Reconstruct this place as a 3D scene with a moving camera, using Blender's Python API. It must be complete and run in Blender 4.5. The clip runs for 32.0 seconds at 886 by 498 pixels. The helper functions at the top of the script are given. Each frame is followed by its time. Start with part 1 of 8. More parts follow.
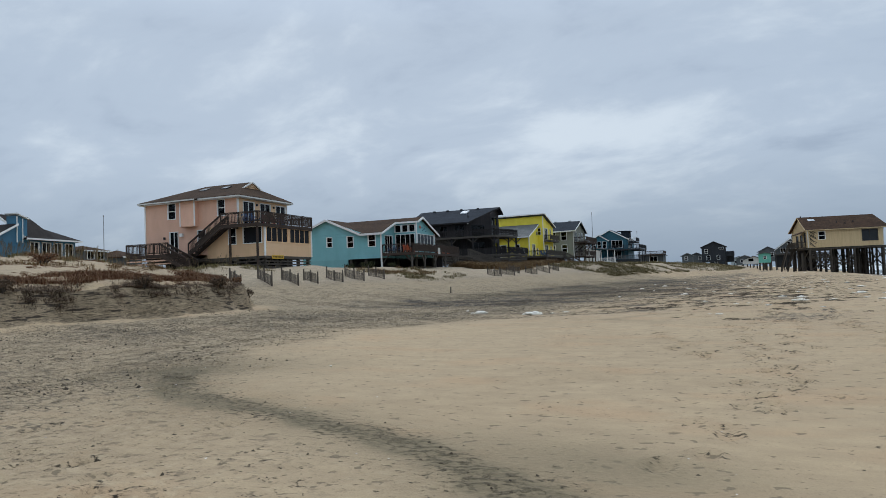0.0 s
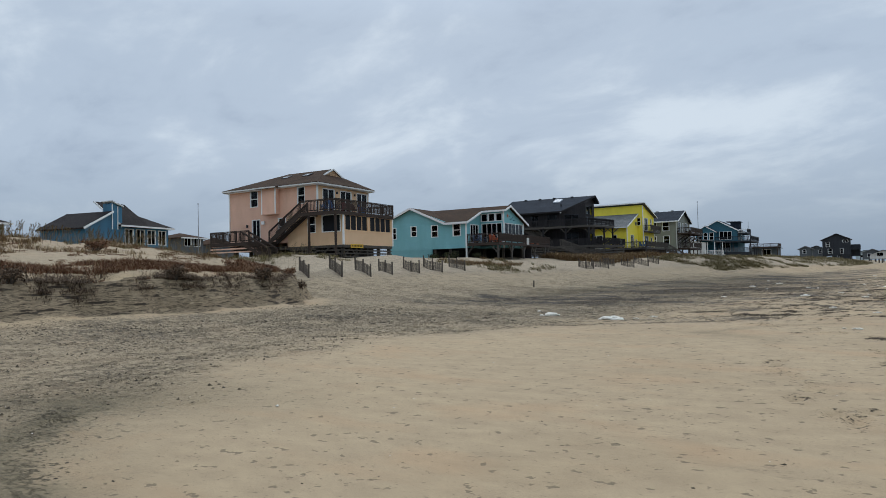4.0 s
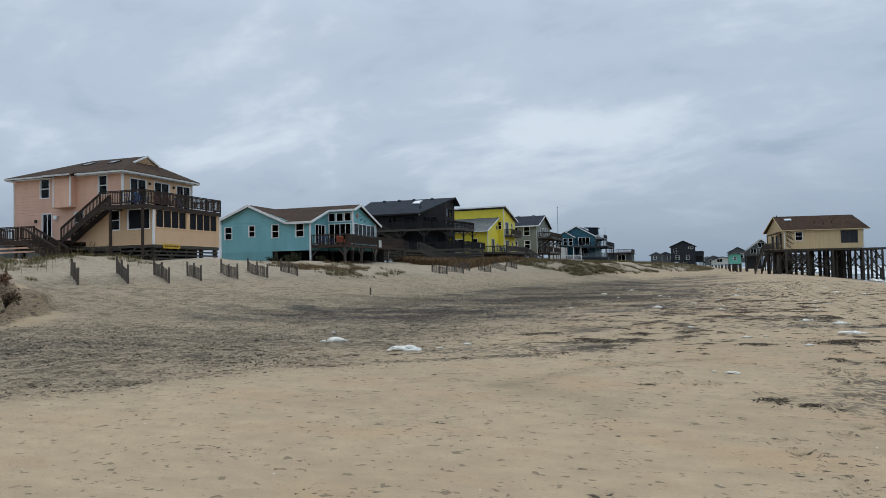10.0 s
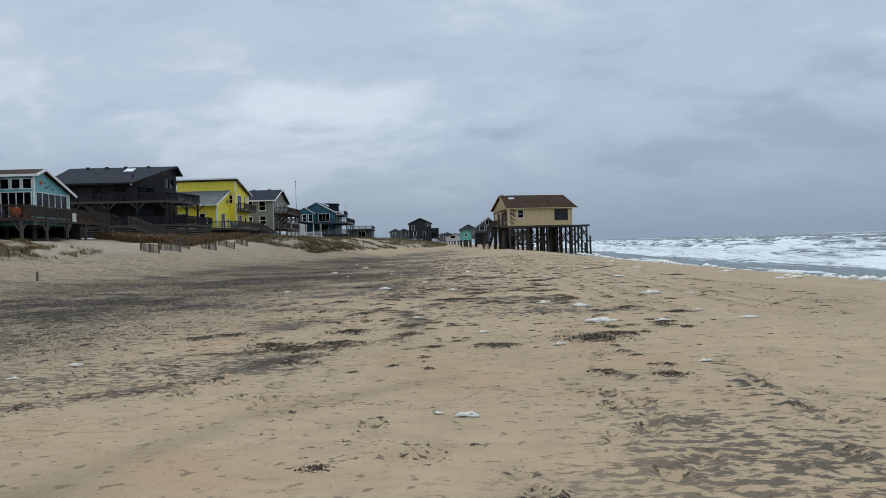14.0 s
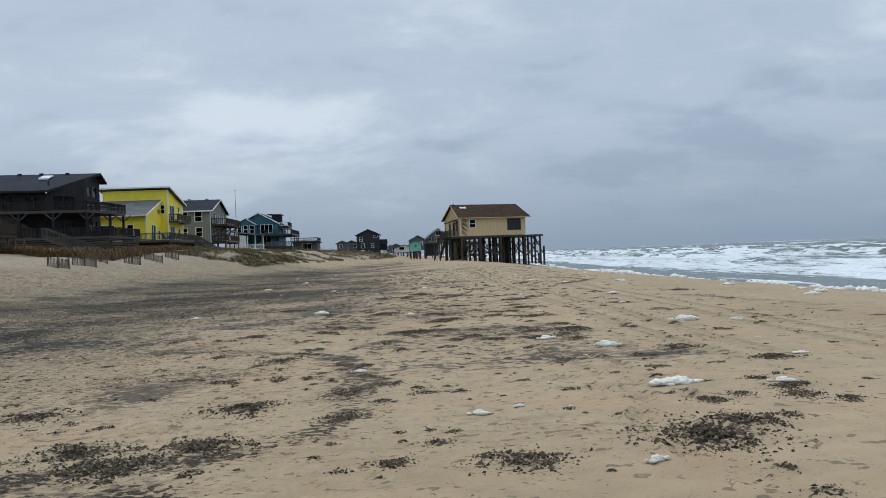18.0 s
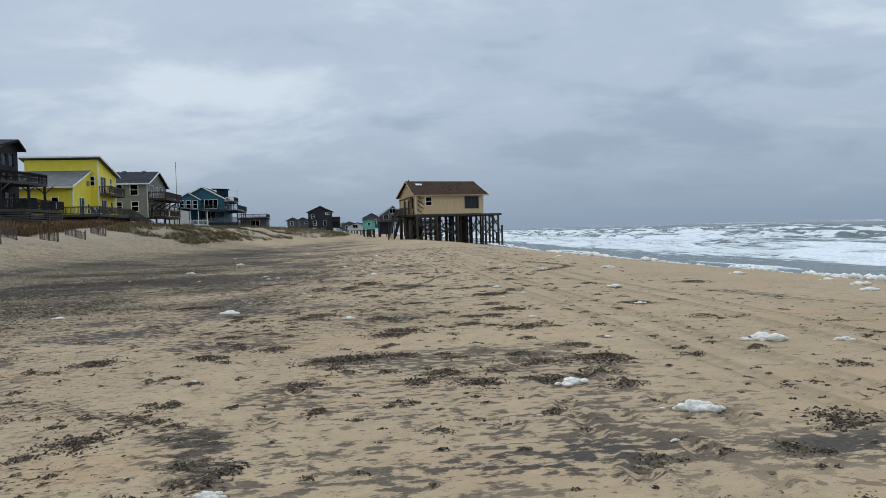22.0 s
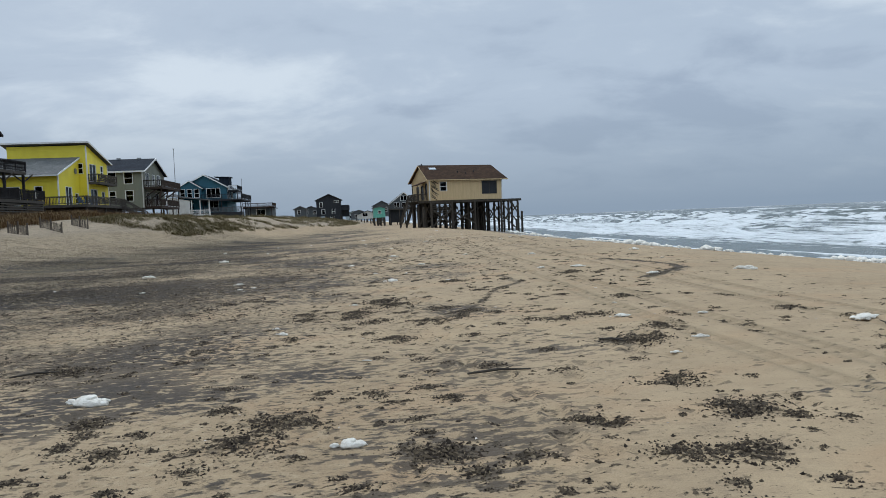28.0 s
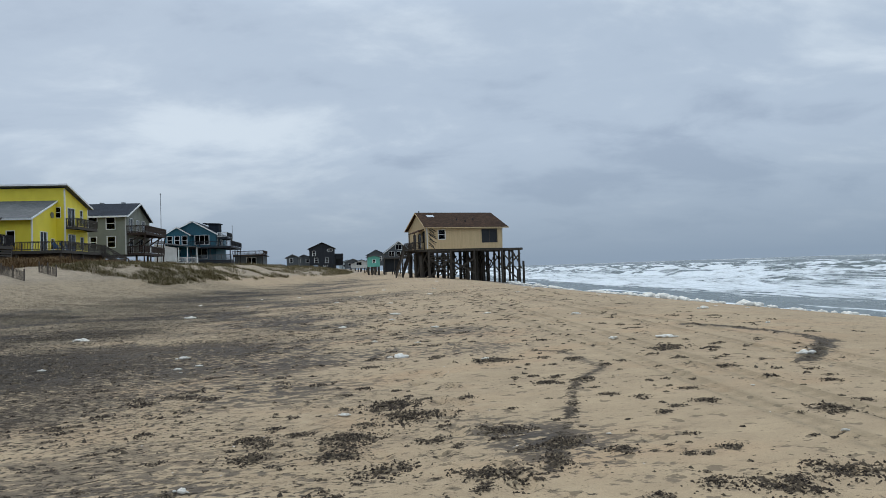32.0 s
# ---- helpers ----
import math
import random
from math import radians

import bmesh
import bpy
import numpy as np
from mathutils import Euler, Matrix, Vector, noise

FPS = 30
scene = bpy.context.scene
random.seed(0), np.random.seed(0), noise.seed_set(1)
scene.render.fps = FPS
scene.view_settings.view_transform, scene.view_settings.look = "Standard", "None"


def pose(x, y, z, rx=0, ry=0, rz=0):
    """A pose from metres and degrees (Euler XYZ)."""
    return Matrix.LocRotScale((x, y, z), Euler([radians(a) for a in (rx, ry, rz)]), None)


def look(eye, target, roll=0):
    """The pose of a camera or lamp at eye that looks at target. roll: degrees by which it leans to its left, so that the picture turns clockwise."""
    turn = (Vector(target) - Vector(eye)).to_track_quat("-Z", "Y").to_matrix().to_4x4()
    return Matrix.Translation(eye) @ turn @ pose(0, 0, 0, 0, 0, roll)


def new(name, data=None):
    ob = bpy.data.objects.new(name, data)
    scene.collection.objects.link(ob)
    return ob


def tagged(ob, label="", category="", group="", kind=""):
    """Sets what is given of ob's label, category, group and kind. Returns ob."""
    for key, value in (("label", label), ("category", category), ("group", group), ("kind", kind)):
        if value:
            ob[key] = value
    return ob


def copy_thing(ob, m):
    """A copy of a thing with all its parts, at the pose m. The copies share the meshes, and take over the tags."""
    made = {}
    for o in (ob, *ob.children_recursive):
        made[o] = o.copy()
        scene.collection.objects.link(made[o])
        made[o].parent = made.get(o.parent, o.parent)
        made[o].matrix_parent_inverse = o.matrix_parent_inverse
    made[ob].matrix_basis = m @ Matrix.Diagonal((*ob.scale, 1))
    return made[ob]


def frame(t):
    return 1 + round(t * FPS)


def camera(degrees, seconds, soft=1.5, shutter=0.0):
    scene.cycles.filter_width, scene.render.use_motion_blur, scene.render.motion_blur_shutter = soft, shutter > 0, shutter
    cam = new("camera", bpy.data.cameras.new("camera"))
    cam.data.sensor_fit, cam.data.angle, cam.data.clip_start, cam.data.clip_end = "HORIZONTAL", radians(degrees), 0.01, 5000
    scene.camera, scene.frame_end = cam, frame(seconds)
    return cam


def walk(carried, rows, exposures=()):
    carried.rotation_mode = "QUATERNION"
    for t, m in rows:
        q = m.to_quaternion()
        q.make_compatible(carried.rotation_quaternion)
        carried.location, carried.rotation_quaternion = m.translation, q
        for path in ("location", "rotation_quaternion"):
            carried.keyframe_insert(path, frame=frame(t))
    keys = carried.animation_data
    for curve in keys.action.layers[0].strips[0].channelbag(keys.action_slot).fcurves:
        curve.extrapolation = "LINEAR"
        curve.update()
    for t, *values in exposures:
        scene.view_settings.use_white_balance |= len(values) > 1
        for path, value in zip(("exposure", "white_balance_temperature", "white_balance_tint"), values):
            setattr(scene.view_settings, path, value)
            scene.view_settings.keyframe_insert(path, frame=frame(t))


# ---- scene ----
import functools

cam = camera(66.7, 32.0, soft=0.5)
PATH = [
    (0, (0.386, 1.053, 1.357), (-0.476, 2.856, 1.447), -2.3),
    (0.5, (0.423, 1.365, 1.422), (-0.927, 2.835, 1.551), -1.8),
    (1, (0.263, 1.821, 1.461), (-1.376, 2.959, 1.597), -1.2),
    (1.5, (0.228, 2.231, 1.491), (-1.503, 3.225, 1.614), -1.2),
    (2, (0.112, 2.683, 1.483), (-1.583, 3.738, 1.599), -1.4),
    (2.5, (-0.037, 3.326, 1.451), (-1.607, 4.56, 1.564), -1.7),
    (3, (-0.048, 3.788, 1.465), (-1.442, 5.22, 1.554), -1.9),
    (3.5, (-0.158, 4.315, 1.473), (-1.382, 5.896, 1.537), -1.7),
    (4, (-0.17, 4.865, 1.498), (-1.285, 6.524, 1.567), -1.4),
    (4.5, (-0.287, 5.413, 1.478), (-1.361, 7.098, 1.563), -1.4),
    (6.5, (-0.298, 7.55, 1.563), (-1.219, 9.324, 1.624), -1.3),
    (7, (-0.393, 8.143, 1.551), (-1.303, 9.922, 1.631), -0.9),
    (7.5, (-0.403, 8.74, 1.542), (-1.324, 10.513, 1.635), -0.7),
    (8, (-0.547, 9.36, 1.521), (-1.506, 11.113, 1.62), -1.0),
    (8.5, (-0.675, 9.932, 1.52), (-1.677, 11.66, 1.617), -1.3),
    (9, (-0.759, 10.474, 1.549), (-1.757, 12.205, 1.64), -1.5),
    (9.5, (-0.903, 11.005, 1.58), (-1.824, 12.778, 1.664), -1.3),
    (10, (-0.908, 11.6, 1.578), (-1.693, 13.437, 1.649), -1.2),
    (10.5, (-0.965, 12.227, 1.552), (-1.609, 14.12, 1.613), -1.7),
    (11, (-0.964, 12.872, 1.547), (-1.508, 14.796, 1.602), -2.2),
    (11.5, (-0.961, 13.472, 1.546), (-1.457, 15.409, 1.593), -2.5),
    (12, (-1.024, 14.084, 1.553), (-1.497, 16.027, 1.578), -2.7),
    (12.5, (-0.97, 14.73, 1.556), (-1.379, 16.688, 1.561), -2.9),
    (13, (-1.009, 15.324, 1.539), (-1.29, 17.305, 1.532), -2.6),
    (13.5, (-0.934, 15.952, 1.518), (-1.077, 17.947, 1.507), -2.0),
    (14, (-0.933, 16.512, 1.531), (-0.992, 18.511, 1.515), -1.7),
    (14.5, (-0.989, 17.094, 1.548), (-1.005, 19.094, 1.534), -1.7),
    (16.5, (-1.161, 19.621, 1.505), (-1.097, 21.62, 1.507), -2.6),
    (17, (-1.158, 20.293, 1.481), (-1.068, 22.291, 1.48), -2.6),
    (17.5, (-1.173, 20.925, 1.496), (-1.074, 22.923, 1.501), -2.5),
    (18, (-1.214, 21.535, 1.512), (-1.119, 23.533, 1.525), -2.2),
    (18.5, (-1.182, 22.161, 1.521), (-1.095, 24.159, 1.53), -2.1),
    (19, (-1.258, 22.742, 1.515), (-1.182, 24.741, 1.511), -2.3),
    (19.5, (-1.223, 23.335, 1.499), (-1.145, 25.333, 1.485), -2.4),
    (20, (-1.252, 23.919, 1.481), (-1.15, 25.916, 1.451), -2.5),
    (20.5, (-1.221, 24.496, 1.45), (-1.085, 26.49, 1.394), -2.4),
    (21, (-1.125, 25.038, 1.523), (-0.951, 27.028, 1.44), -2.4),
    (21.5, (-1.087, 25.666, 1.524), (-0.88, 27.653, 1.44), -1.9),
    (22, (-0.967, 26.254, 1.545), (-0.74, 28.24, 1.49), -1.6),
    (22.5, (-0.971, 26.836, 1.533), (-0.746, 28.823, 1.516), -1.8),
    (23, (-0.93, 27.404, 1.501), (-0.728, 29.394, 1.502), -2.1),
    (23.5, (-0.949, 28.019, 1.548), (-0.782, 30.012, 1.541), -2.7),
    (24, (-1.007, 28.63, 1.538), (-0.885, 30.627, 1.519), -3.0),
    (24.5, (-1.038, 29.276, 1.57), (-0.956, 31.274, 1.542), -3.4),
    (25, (-1.139, 29.934, 1.571), (-1.05, 31.932, 1.541), -3.9),
    (25.5, (-1.079, 30.61, 1.571), (-0.942, 32.605, 1.557), -4.2),
    (27.5, (-1.124, 33.162, 1.495), (-0.922, 35.15, 1.402), -2.5),
    (28, (-1.064, 33.752, 1.534), (-0.868, 35.741, 1.443), -2.3),
    (28.5, (-1.113, 34.358, 1.561), (-0.956, 36.351, 1.517), -2.3),
    (29, (-1.096, 34.941, 1.566), (-0.994, 36.938, 1.554), -2.5),
    (29.5, (-1.123, 35.618, 1.526), (-1.067, 37.617, 1.509), -2.7),
    (30, (-1.153, 36.248, 1.517), (-1.124, 38.248, 1.489), -3.0),
    (30.5, (-1.181, 36.855, 1.54), (-1.156, 38.854, 1.507), -3.0),
    (31, (-1.219, 37.531, 1.561), (-1.161, 39.53, 1.543), -2.8),
    (31.5, (-1.175, 38.115, 1.57), (-1.036, 40.11, 1.589), -2.4),
    (32, (-1.201, 38.715, 1.533), (-0.981, 40.702, 1.589), -1.9),
]
walk(cam, [(t, look(eye, target, roll)) for t, eye, target, roll in PATH])

# ---- world and light: bright overcast sky, weak wide sun ----
SUN_ELEV, SUN_AZ = 50.0, 330.0
world = bpy.data.worlds.new("overcast_sky")
scene.world = world
world.use_nodes = True
wn, wl = world.node_tree.nodes, world.node_tree.links
wn.clear()


def wnode(kind, **values):
    n = wn.new(kind)
    for k, v in values.items():
        n.inputs[k].default_value = v
    return n


sky = wn.new("ShaderNodeTexSky")
sky.sky_type, sky.sun_disc = "NISHITA", False
sky.sun_elevation, sky.sun_rotation = radians(SUN_ELEV), radians(SUN_AZ)
sky.air_density, sky.dust_density, sky.ozone_density = 1.0, 3.0, 1.0
coord = wn.new("ShaderNodeTexCoord")
split = wn.new("ShaderNodeSeparateXYZ")
wl.new(coord.outputs["Generated"], split.inputs[0])


def wmath(op, a, b=None, c=None):
    n = wn.new("ShaderNodeMath")
    n.operation = op
    for k, v in enumerate((a, b, c)):
        if v is None:
            continue
        if isinstance(v, (int, float)):
            n.inputs[k].default_value = v
        else:
            wl.new(v, n.inputs[k])
    return n.outputs[0]


height = wmath("MAXIMUM", split.outputs[2], 0.0)
depth = wmath("ADD", height, 0.30)
flat = wn.new("ShaderNodeCombineXYZ")
wl.new(wmath("DIVIDE", split.outputs[0], depth), flat.inputs[0])
wl.new(wmath("DIVIDE", split.outputs[1], depth), flat.inputs[1])


def clouds(scale, detail, rough, shift, stretch):
    m = wn.new("ShaderNodeMapping")
    m.inputs["Location"].default_value = shift
    m.inputs["Scale"].default_value = stretch
    m.inputs["Rotation"].default_value = (0, 0, radians(25))
    wl.new(flat.outputs[0], m.inputs[0])
    n = wnode("ShaderNodeTexNoise", Scale=scale, Detail=detail, Roughness=rough, Distortion=0.25)
    wl.new(m.outputs[0], n.inputs["Vector"])
    return n.outputs["Fac"]


big = clouds(0.85, 5.0, 0.5, (3.1, 1.7, 0), (0.85, 1.1, 1))
fine = clouds(2.9, 8.0, 0.58, (7.7, 4.2, 0), (0.8, 1.15, 1))
mass = wmath("ADD", wmath("MULTIPLY", big, 0.52), wmath("MULTIPLY", fine, 0.48))
# thinner cloud out over the sea and far inland
mass = wmath("ADD", mass, wmath("MULTIPLY", wmath("MAXIMUM", split.outputs[0], 0.0), 0.07))
mass = wmath("ADD", mass, wmath("MULTIPLY", wmath("MAXIMUM", wmath("SUBTRACT", -0.7, split.outputs[0]), 0.0), 0.3))
ramp = wn.new("ShaderNodeValToRGB")
ramp.color_ramp.interpolation = "EASE"
ramp.color_ramp.elements[0].position, ramp.color_ramp.elements[0].color = 0.37, (0.37, 0.46, 0.59, 1)
ramp.color_ramp.elements[1].position, ramp.color_ramp.elements[1].color = 0.64, (0.66, 0.758, 0.862, 1)
mid = ramp.color_ramp.elements.new(0.5)
mid.color = (0.475, 0.575, 0.705, 1)
wl.new(mass, ramp.inputs[0])
# low clouds near the horizon are thicker and bluer, the zenith is brighter
low = wn.new("ShaderNodeMapRange")
low.inputs["From Min"].default_value, low.inputs["From Max"].default_value = 0.01, 0.17
wl.new(height, low.inputs["Value"])
near_sea = wn.new("ShaderNodeMix")
near_sea.data_type = "RGBA"
near_sea.inputs["A"].default_value = (0.285, 0.375, 0.49, 1)
wl.new(low.outputs[0], near_sea.inputs["Factor"])
wl.new(ramp.outputs[0], near_sea.inputs["B"])
lift = wn.new("ShaderNodeMapRange")
lift.inputs["From Min"].default_value, lift.inputs["From Max"].default_value = 0.35, 0.9
lift.inputs["To Min"].default_value, lift.inputs["To Max"].default_value = 1.0, 2.3
wl.new(height, lift.inputs["Value"])
bright = wn.new("ShaderNodeVectorMath")
bright.operation = "SCALE"
wl.new(near_sea.outputs["Result"], bright.inputs[0])
wl.new(lift.outputs[0], bright.inputs["Scale"])
blue_bg = wnode("ShaderNodeBackground", Strength=0.06)
wl.new(sky.outputs[0], blue_bg.inputs["Color"])
cloud_bg = wnode("ShaderNodeBackground", Strength=1.0)
wl.new(bright.outputs[0], cloud_bg.inputs["Color"])
mixed = wnode("ShaderNodeMixShader", Fac=0.9)
wl.new(blue_bg.outputs[0], mixed.inputs[1])
wl.new(cloud_bg.outputs[0], mixed.inputs[2])
out = wn.new("ShaderNodeOutputWorld")
wl.new(mixed.outputs[0], out.inputs[0])

sun = new("sun", bpy.data.lights.new("sun", "SUN"))
sun.data.energy, sun.data.angle, sun.data.color = 0.8, radians(25), (1.0, 0.95, 0.87)
_a, _e = radians(SUN_AZ), radians(SUN_ELEV)
sun.matrix_world = look((0, 0, 60), (-math.sin(_a) * math.cos(_e), -math.cos(_a) * math.cos(_e), 60 - math.sin(_e)))
scene.view_settings.exposure = 0.0

# ---- materials ----
def base_mat(name, rough=0.7, metal=0.0):
    m = bpy.data.materials.new(name)
    m.use_nodes = True
    b = m.node_tree.nodes["Principled BSDF"]
    b.inputs["Roughness"].default_value, b.inputs["Metallic"].default_value = rough, metal
    return m, m.node_tree.nodes, m.node_tree.links, b


def grain(nodes, links, scale, detail=4.0, stretch=(1, 1, 1), rough=0.55, space="Object"):
    c = nodes.new("ShaderNodeTexCoord")
    mp = nodes.new("ShaderNodeMapping")
    mp.inputs["Scale"].default_value = stretch
    n = nodes.new("ShaderNodeTexNoise")
    n.inputs["Scale"].default_value, n.inputs["Detail"].default_value, n.inputs["Roughness"].default_value = scale, detail, rough
    links.new(c.outputs[space], mp.inputs[0])
    links.new(mp.outputs[0], n.inputs["Vector"])
    return n.outputs["Fac"]


def ramp_of(nodes, links, fac, *stops):
    r = nodes.new("ShaderNodeValToRGB")
    els = r.color_ramp.elements
    while len(els) < len(stops):
        els.new(0.5)
    for el, (p, c) in zip(els, stops):
        el.position, el.color = p, (*c, 1) if len(c) == 3 else c
    links.new(fac, r.inputs[0])
    return r.outputs[0]


def mix_of(nodes, links, fac, a, b, blend="MIX"):
    m = nodes.new("ShaderNodeMix")
    m.data_type, m.blend_type = "RGBA", blend
    for key, v in (("Factor", fac), ("A", a), ("B", b)):
        if isinstance(v, (int, float)):
            m.inputs[key].default_value = v
        elif isinstance(v, tuple):
            m.inputs[key].default_value = (*v, 1)
        else:
            links.new(v, m.inputs[key])
    return m.outputs["Result"]


def math_of(nodes, links, op, a, b=0.0):
    m = nodes.new("ShaderNodeMath")
    m.operation = op
    for k, v in enumerate((a, b)):
        if isinstance(v, (int, float)):
            m.inputs[k].default_value = v
        else:
            links.new(v, m.inputs[k])
    return m.outputs[0]


def worn(name, light, dark, scale=3.0, fine=40.0, rough=0.7, bump=0.15, stretch=(1, 1, 1), metal=0.0, spread=0.2):
    """A weathered surface: large stains, fine grain, a little variation from piece to piece."""
    m, nodes, links, b = base_mat(name, rough, metal)
    large = grain(nodes, links, scale, 5.0, stretch)
    small = grain(nodes, links, fine, 3.0, stretch)
    col = ramp_of(nodes, links, large, (0.3, dark), (0.7, light))
    speck = ramp_of(nodes, links, small, (0.25, (1 - spread,) * 3), (0.75, (1 + spread,) * 3))
    col = mix_of(nodes, links, 1.0, col, speck, "MULTIPLY")
    info = nodes.new("ShaderNodeObjectInfo")
    tone = ramp_of(nodes, links, info.outputs["Random"], (0.0, (0.9, 0.9, 0.9)), (1.0, (1.06, 1.06, 1.06)))
    col = mix_of(nodes, links, 1.0, col, tone, "MULTIPLY")
    links.new(col, b.inputs["Base Color"])
    b.inputs["Specular IOR Level"].default_value = 0.5 if rough < 0.65 else 0.2
    bp = nodes.new("ShaderNodeBump")
    bp.inputs["Strength"].default_value, bp.inputs["Distance"].default_value = bump, 0.02
    links.new(small, bp.inputs["Height"])
    links.new(bp.outputs[0], b.inputs["Normal"])
    return m


def shingle(name, light, dark):
    m, nodes, links, b = base_mat(name, 0.9)
    b.inputs["Specular IOR Level"].default_value = 0.12
    c = nodes.new("ShaderNodeTexCoord")
    br = nodes.new("ShaderNodeTexBrick")
    br.inputs["Scale"].default_value = 1.0
    br.inputs["Brick Width"].default_value, br.inputs["Row Height"].default_value = 0.3, 0.16
    br.inputs["Mortar Size"].default_value = 0.008
    br.inputs["Color1"].default_value, br.inputs["Color2"].default_value = (*light, 1), (*dark, 1)
    br.inputs["Mortar"].default_value = (*[v * 0.6 for v in dark], 1)
    links.new(c.outputs["Object"], br.inputs["Vector"])
    stain = ramp_of(nodes, links, grain(nodes, links, 0.6, 5.0), (0.3, (0.75, 0.75, 0.75)), (0.7, (1.2, 1.17, 1.12)))
    col = mix_of(nodes, links, 1.0, br.outputs["Color"], stain, "MULTIPLY")
    speck = ramp_of(nodes, links, grain(nodes, links, 30, 3.0), (0.3, (0.8, 0.8, 0.8)), (0.7, (1.2, 1.2, 1.2)))
    col = mix_of(nodes, links, 1.0, col, speck, "MULTIPLY")
    links.new(col, b.inputs["Base Color"])
    bp = nodes.new("ShaderNodeBump")
    bp.inputs["Strength"].default_value, bp.inputs["Distance"].default_value = 0.5, 0.02
    links.new(grain(nodes, links, 25, 3.0), bp.inputs["Height"])
    links.new(bp.outputs[0], b.inputs["Normal"])
    return m


def glass_mat(name, tint=(0.13, 0.155, 0.175)):
    m, nodes, links, b = base_mat(name, 0.02)
    b.inputs["Base Color"].default_value = (*tint, 1)
    b.inputs["Transmission Weight"].default_value = 1.0
    b.inputs["IOR"].default_value = 1.25
    return m


PEACH = worn("peach_siding", (0.75, 0.455, 0.32), (0.66, 0.39, 0.27), 1.2, 30, 0.55, 0.05, (1, 1, 0.4), spread=0.06)
APRICOT = worn("apricot_siding", (0.72, 0.475, 0.275), (0.63, 0.41, 0.23), 1.2, 30, 0.55, 0.05, (1, 1, 0.4), spread=0.06)
TEAL = worn("teal_siding", (0.18, 0.425, 0.45), (0.15, 0.37, 0.39), 1.1, 30, 0.55, 0.05, (1, 1, 0.4), spread=0.06)
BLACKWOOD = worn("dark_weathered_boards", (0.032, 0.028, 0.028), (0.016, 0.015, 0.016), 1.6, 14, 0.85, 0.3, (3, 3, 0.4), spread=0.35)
YELLOW = worn("yellow_siding", (0.86, 0.72, 0.055), (0.76, 0.62, 0.04), 1.0, 30, 0.55, 0.05, (1, 1, 0.4), spread=0.06)
OLIVE = worn("grey_green_siding", (0.205, 0.21, 0.155), (0.16, 0.163, 0.12), 1.0, 30, 0.6, 0.05, (1, 1, 0.4), spread=0.08)
DEEPBLUE = worn("deep_blue_siding", (0.011, 0.115, 0.165), (0.009, 0.09, 0.13), 1.0, 30, 0.55, 0.05, (1, 1, 0.4), spread=0.08)
MIDBLUE = worn("mid_blue_siding", (0.035, 0.15, 0.24), (0.028, 0.12, 0.20), 1.0, 30, 0.55, 0.05, (1, 1, 0.4), spread=0.08)
CREAM = worn("cream_vertical_boards", (0.60, 0.45, 0.26), (0.50, 0.37, 0.205), 0.9, 12, 0.7, 0.2, (5, 5, 0.3), spread=0.12)
PALEGREY = worn("pale_grey_siding", (0.36, 0.42, 0.43), (0.30, 0.35, 0.36), 1.0, 30, 0.6, 0.05, (1, 1, 0.4), spread=0.08)
DARKGREY = worn("charcoal_siding", (0.036, 0.038, 0.042), (0.024, 0.026, 0.03), 1.0, 30, 0.7, 0.1, (1, 1, 0.4), spread=0.15)
MIDGREY = worn("mid_grey_siding", (0.11, 0.12, 0.125), (0.08, 0.088, 0.092), 1.0, 30, 0.7, 0.1, (1, 1, 0.4), spread=0.15)
MINT = worn("mint_green_siding", (0.14, 0.47, 0.37), (0.11, 0.38, 0.30), 1.0, 30, 0.6, 0.05, spread=0.08)
OFFWHITE = worn("off_white_siding", (0.62, 0.61, 0.57), (0.50, 0.49, 0.45), 1.0, 30, 0.6, 0.05, spread=0.08)
WHITE = worn("white_trim_paint", (0.80, 0.80, 0.78), (0.70, 0.70, 0.67), 2.0, 40, 0.5, 0.04, spread=0.04)
BROWNDECK = worn("brown_deck_wood", (0.065, 0.045, 0.034), (0.036, 0.026, 0.021), 2.0, 20, 0.8, 0.3, (4, 4, 4), spread=0.3)
GREYDECK = worn("silvered_deck_wood", (0.105, 0.092, 0.078), (0.06, 0.052, 0.045), 2.0, 20, 0.85, 0.3, (4, 4, 4), spread=0.3)
PILE = worn("weathered_timber_piles", (0.088, 0.075, 0.06), (0.04, 0.034, 0.028), 1.5, 16, 0.9, 0.4, (5, 5, 0.5), spread=0.35)
FENCEWOOD = worn("bleached_fence_wood", (0.15, 0.125, 0.10), (0.07, 0.058, 0.048), 2.5, 18, 0.9, 0.4, (6, 6, 0.6), spread=0.3)
BROWNROOF = shingle("brown_shingles", (0.062, 0.036, 0.022), (0.042, 0.025, 0.016))
RUSTROOF = shingle("weathered_brown_shingles", (0.075, 0.042, 0.025), (0.04, 0.024, 0.016))
SLATEROOF = shingle("dark_slate_shingles", (0.026, 0.034, 0.047), (0.017, 0.023, 0.033))
GREYROOF = shingle("grey_shingles", (0.16, 0.165, 0.165), (0.115, 0.12, 0.122))
DARKROOF = shingle("black_brown_shingles", (0.032, 0.026, 0.026), (0.019, 0.016, 0.016))
GLASS = glass_mat("window_glass")
# near-black colour standing in for the darkness of unlit rooms
INNER = worn("unlit_room_dark", (0.07, 0.066, 0.062), (0.045, 0.042, 0.04), 1.0, 10, 0.9, 0.0)
SCREEN = worn("black_insect_screen", (0.012, 0.013, 0.016), (0.008, 0.009, 0.011), 2.0, 60, 0.45, 0.1)
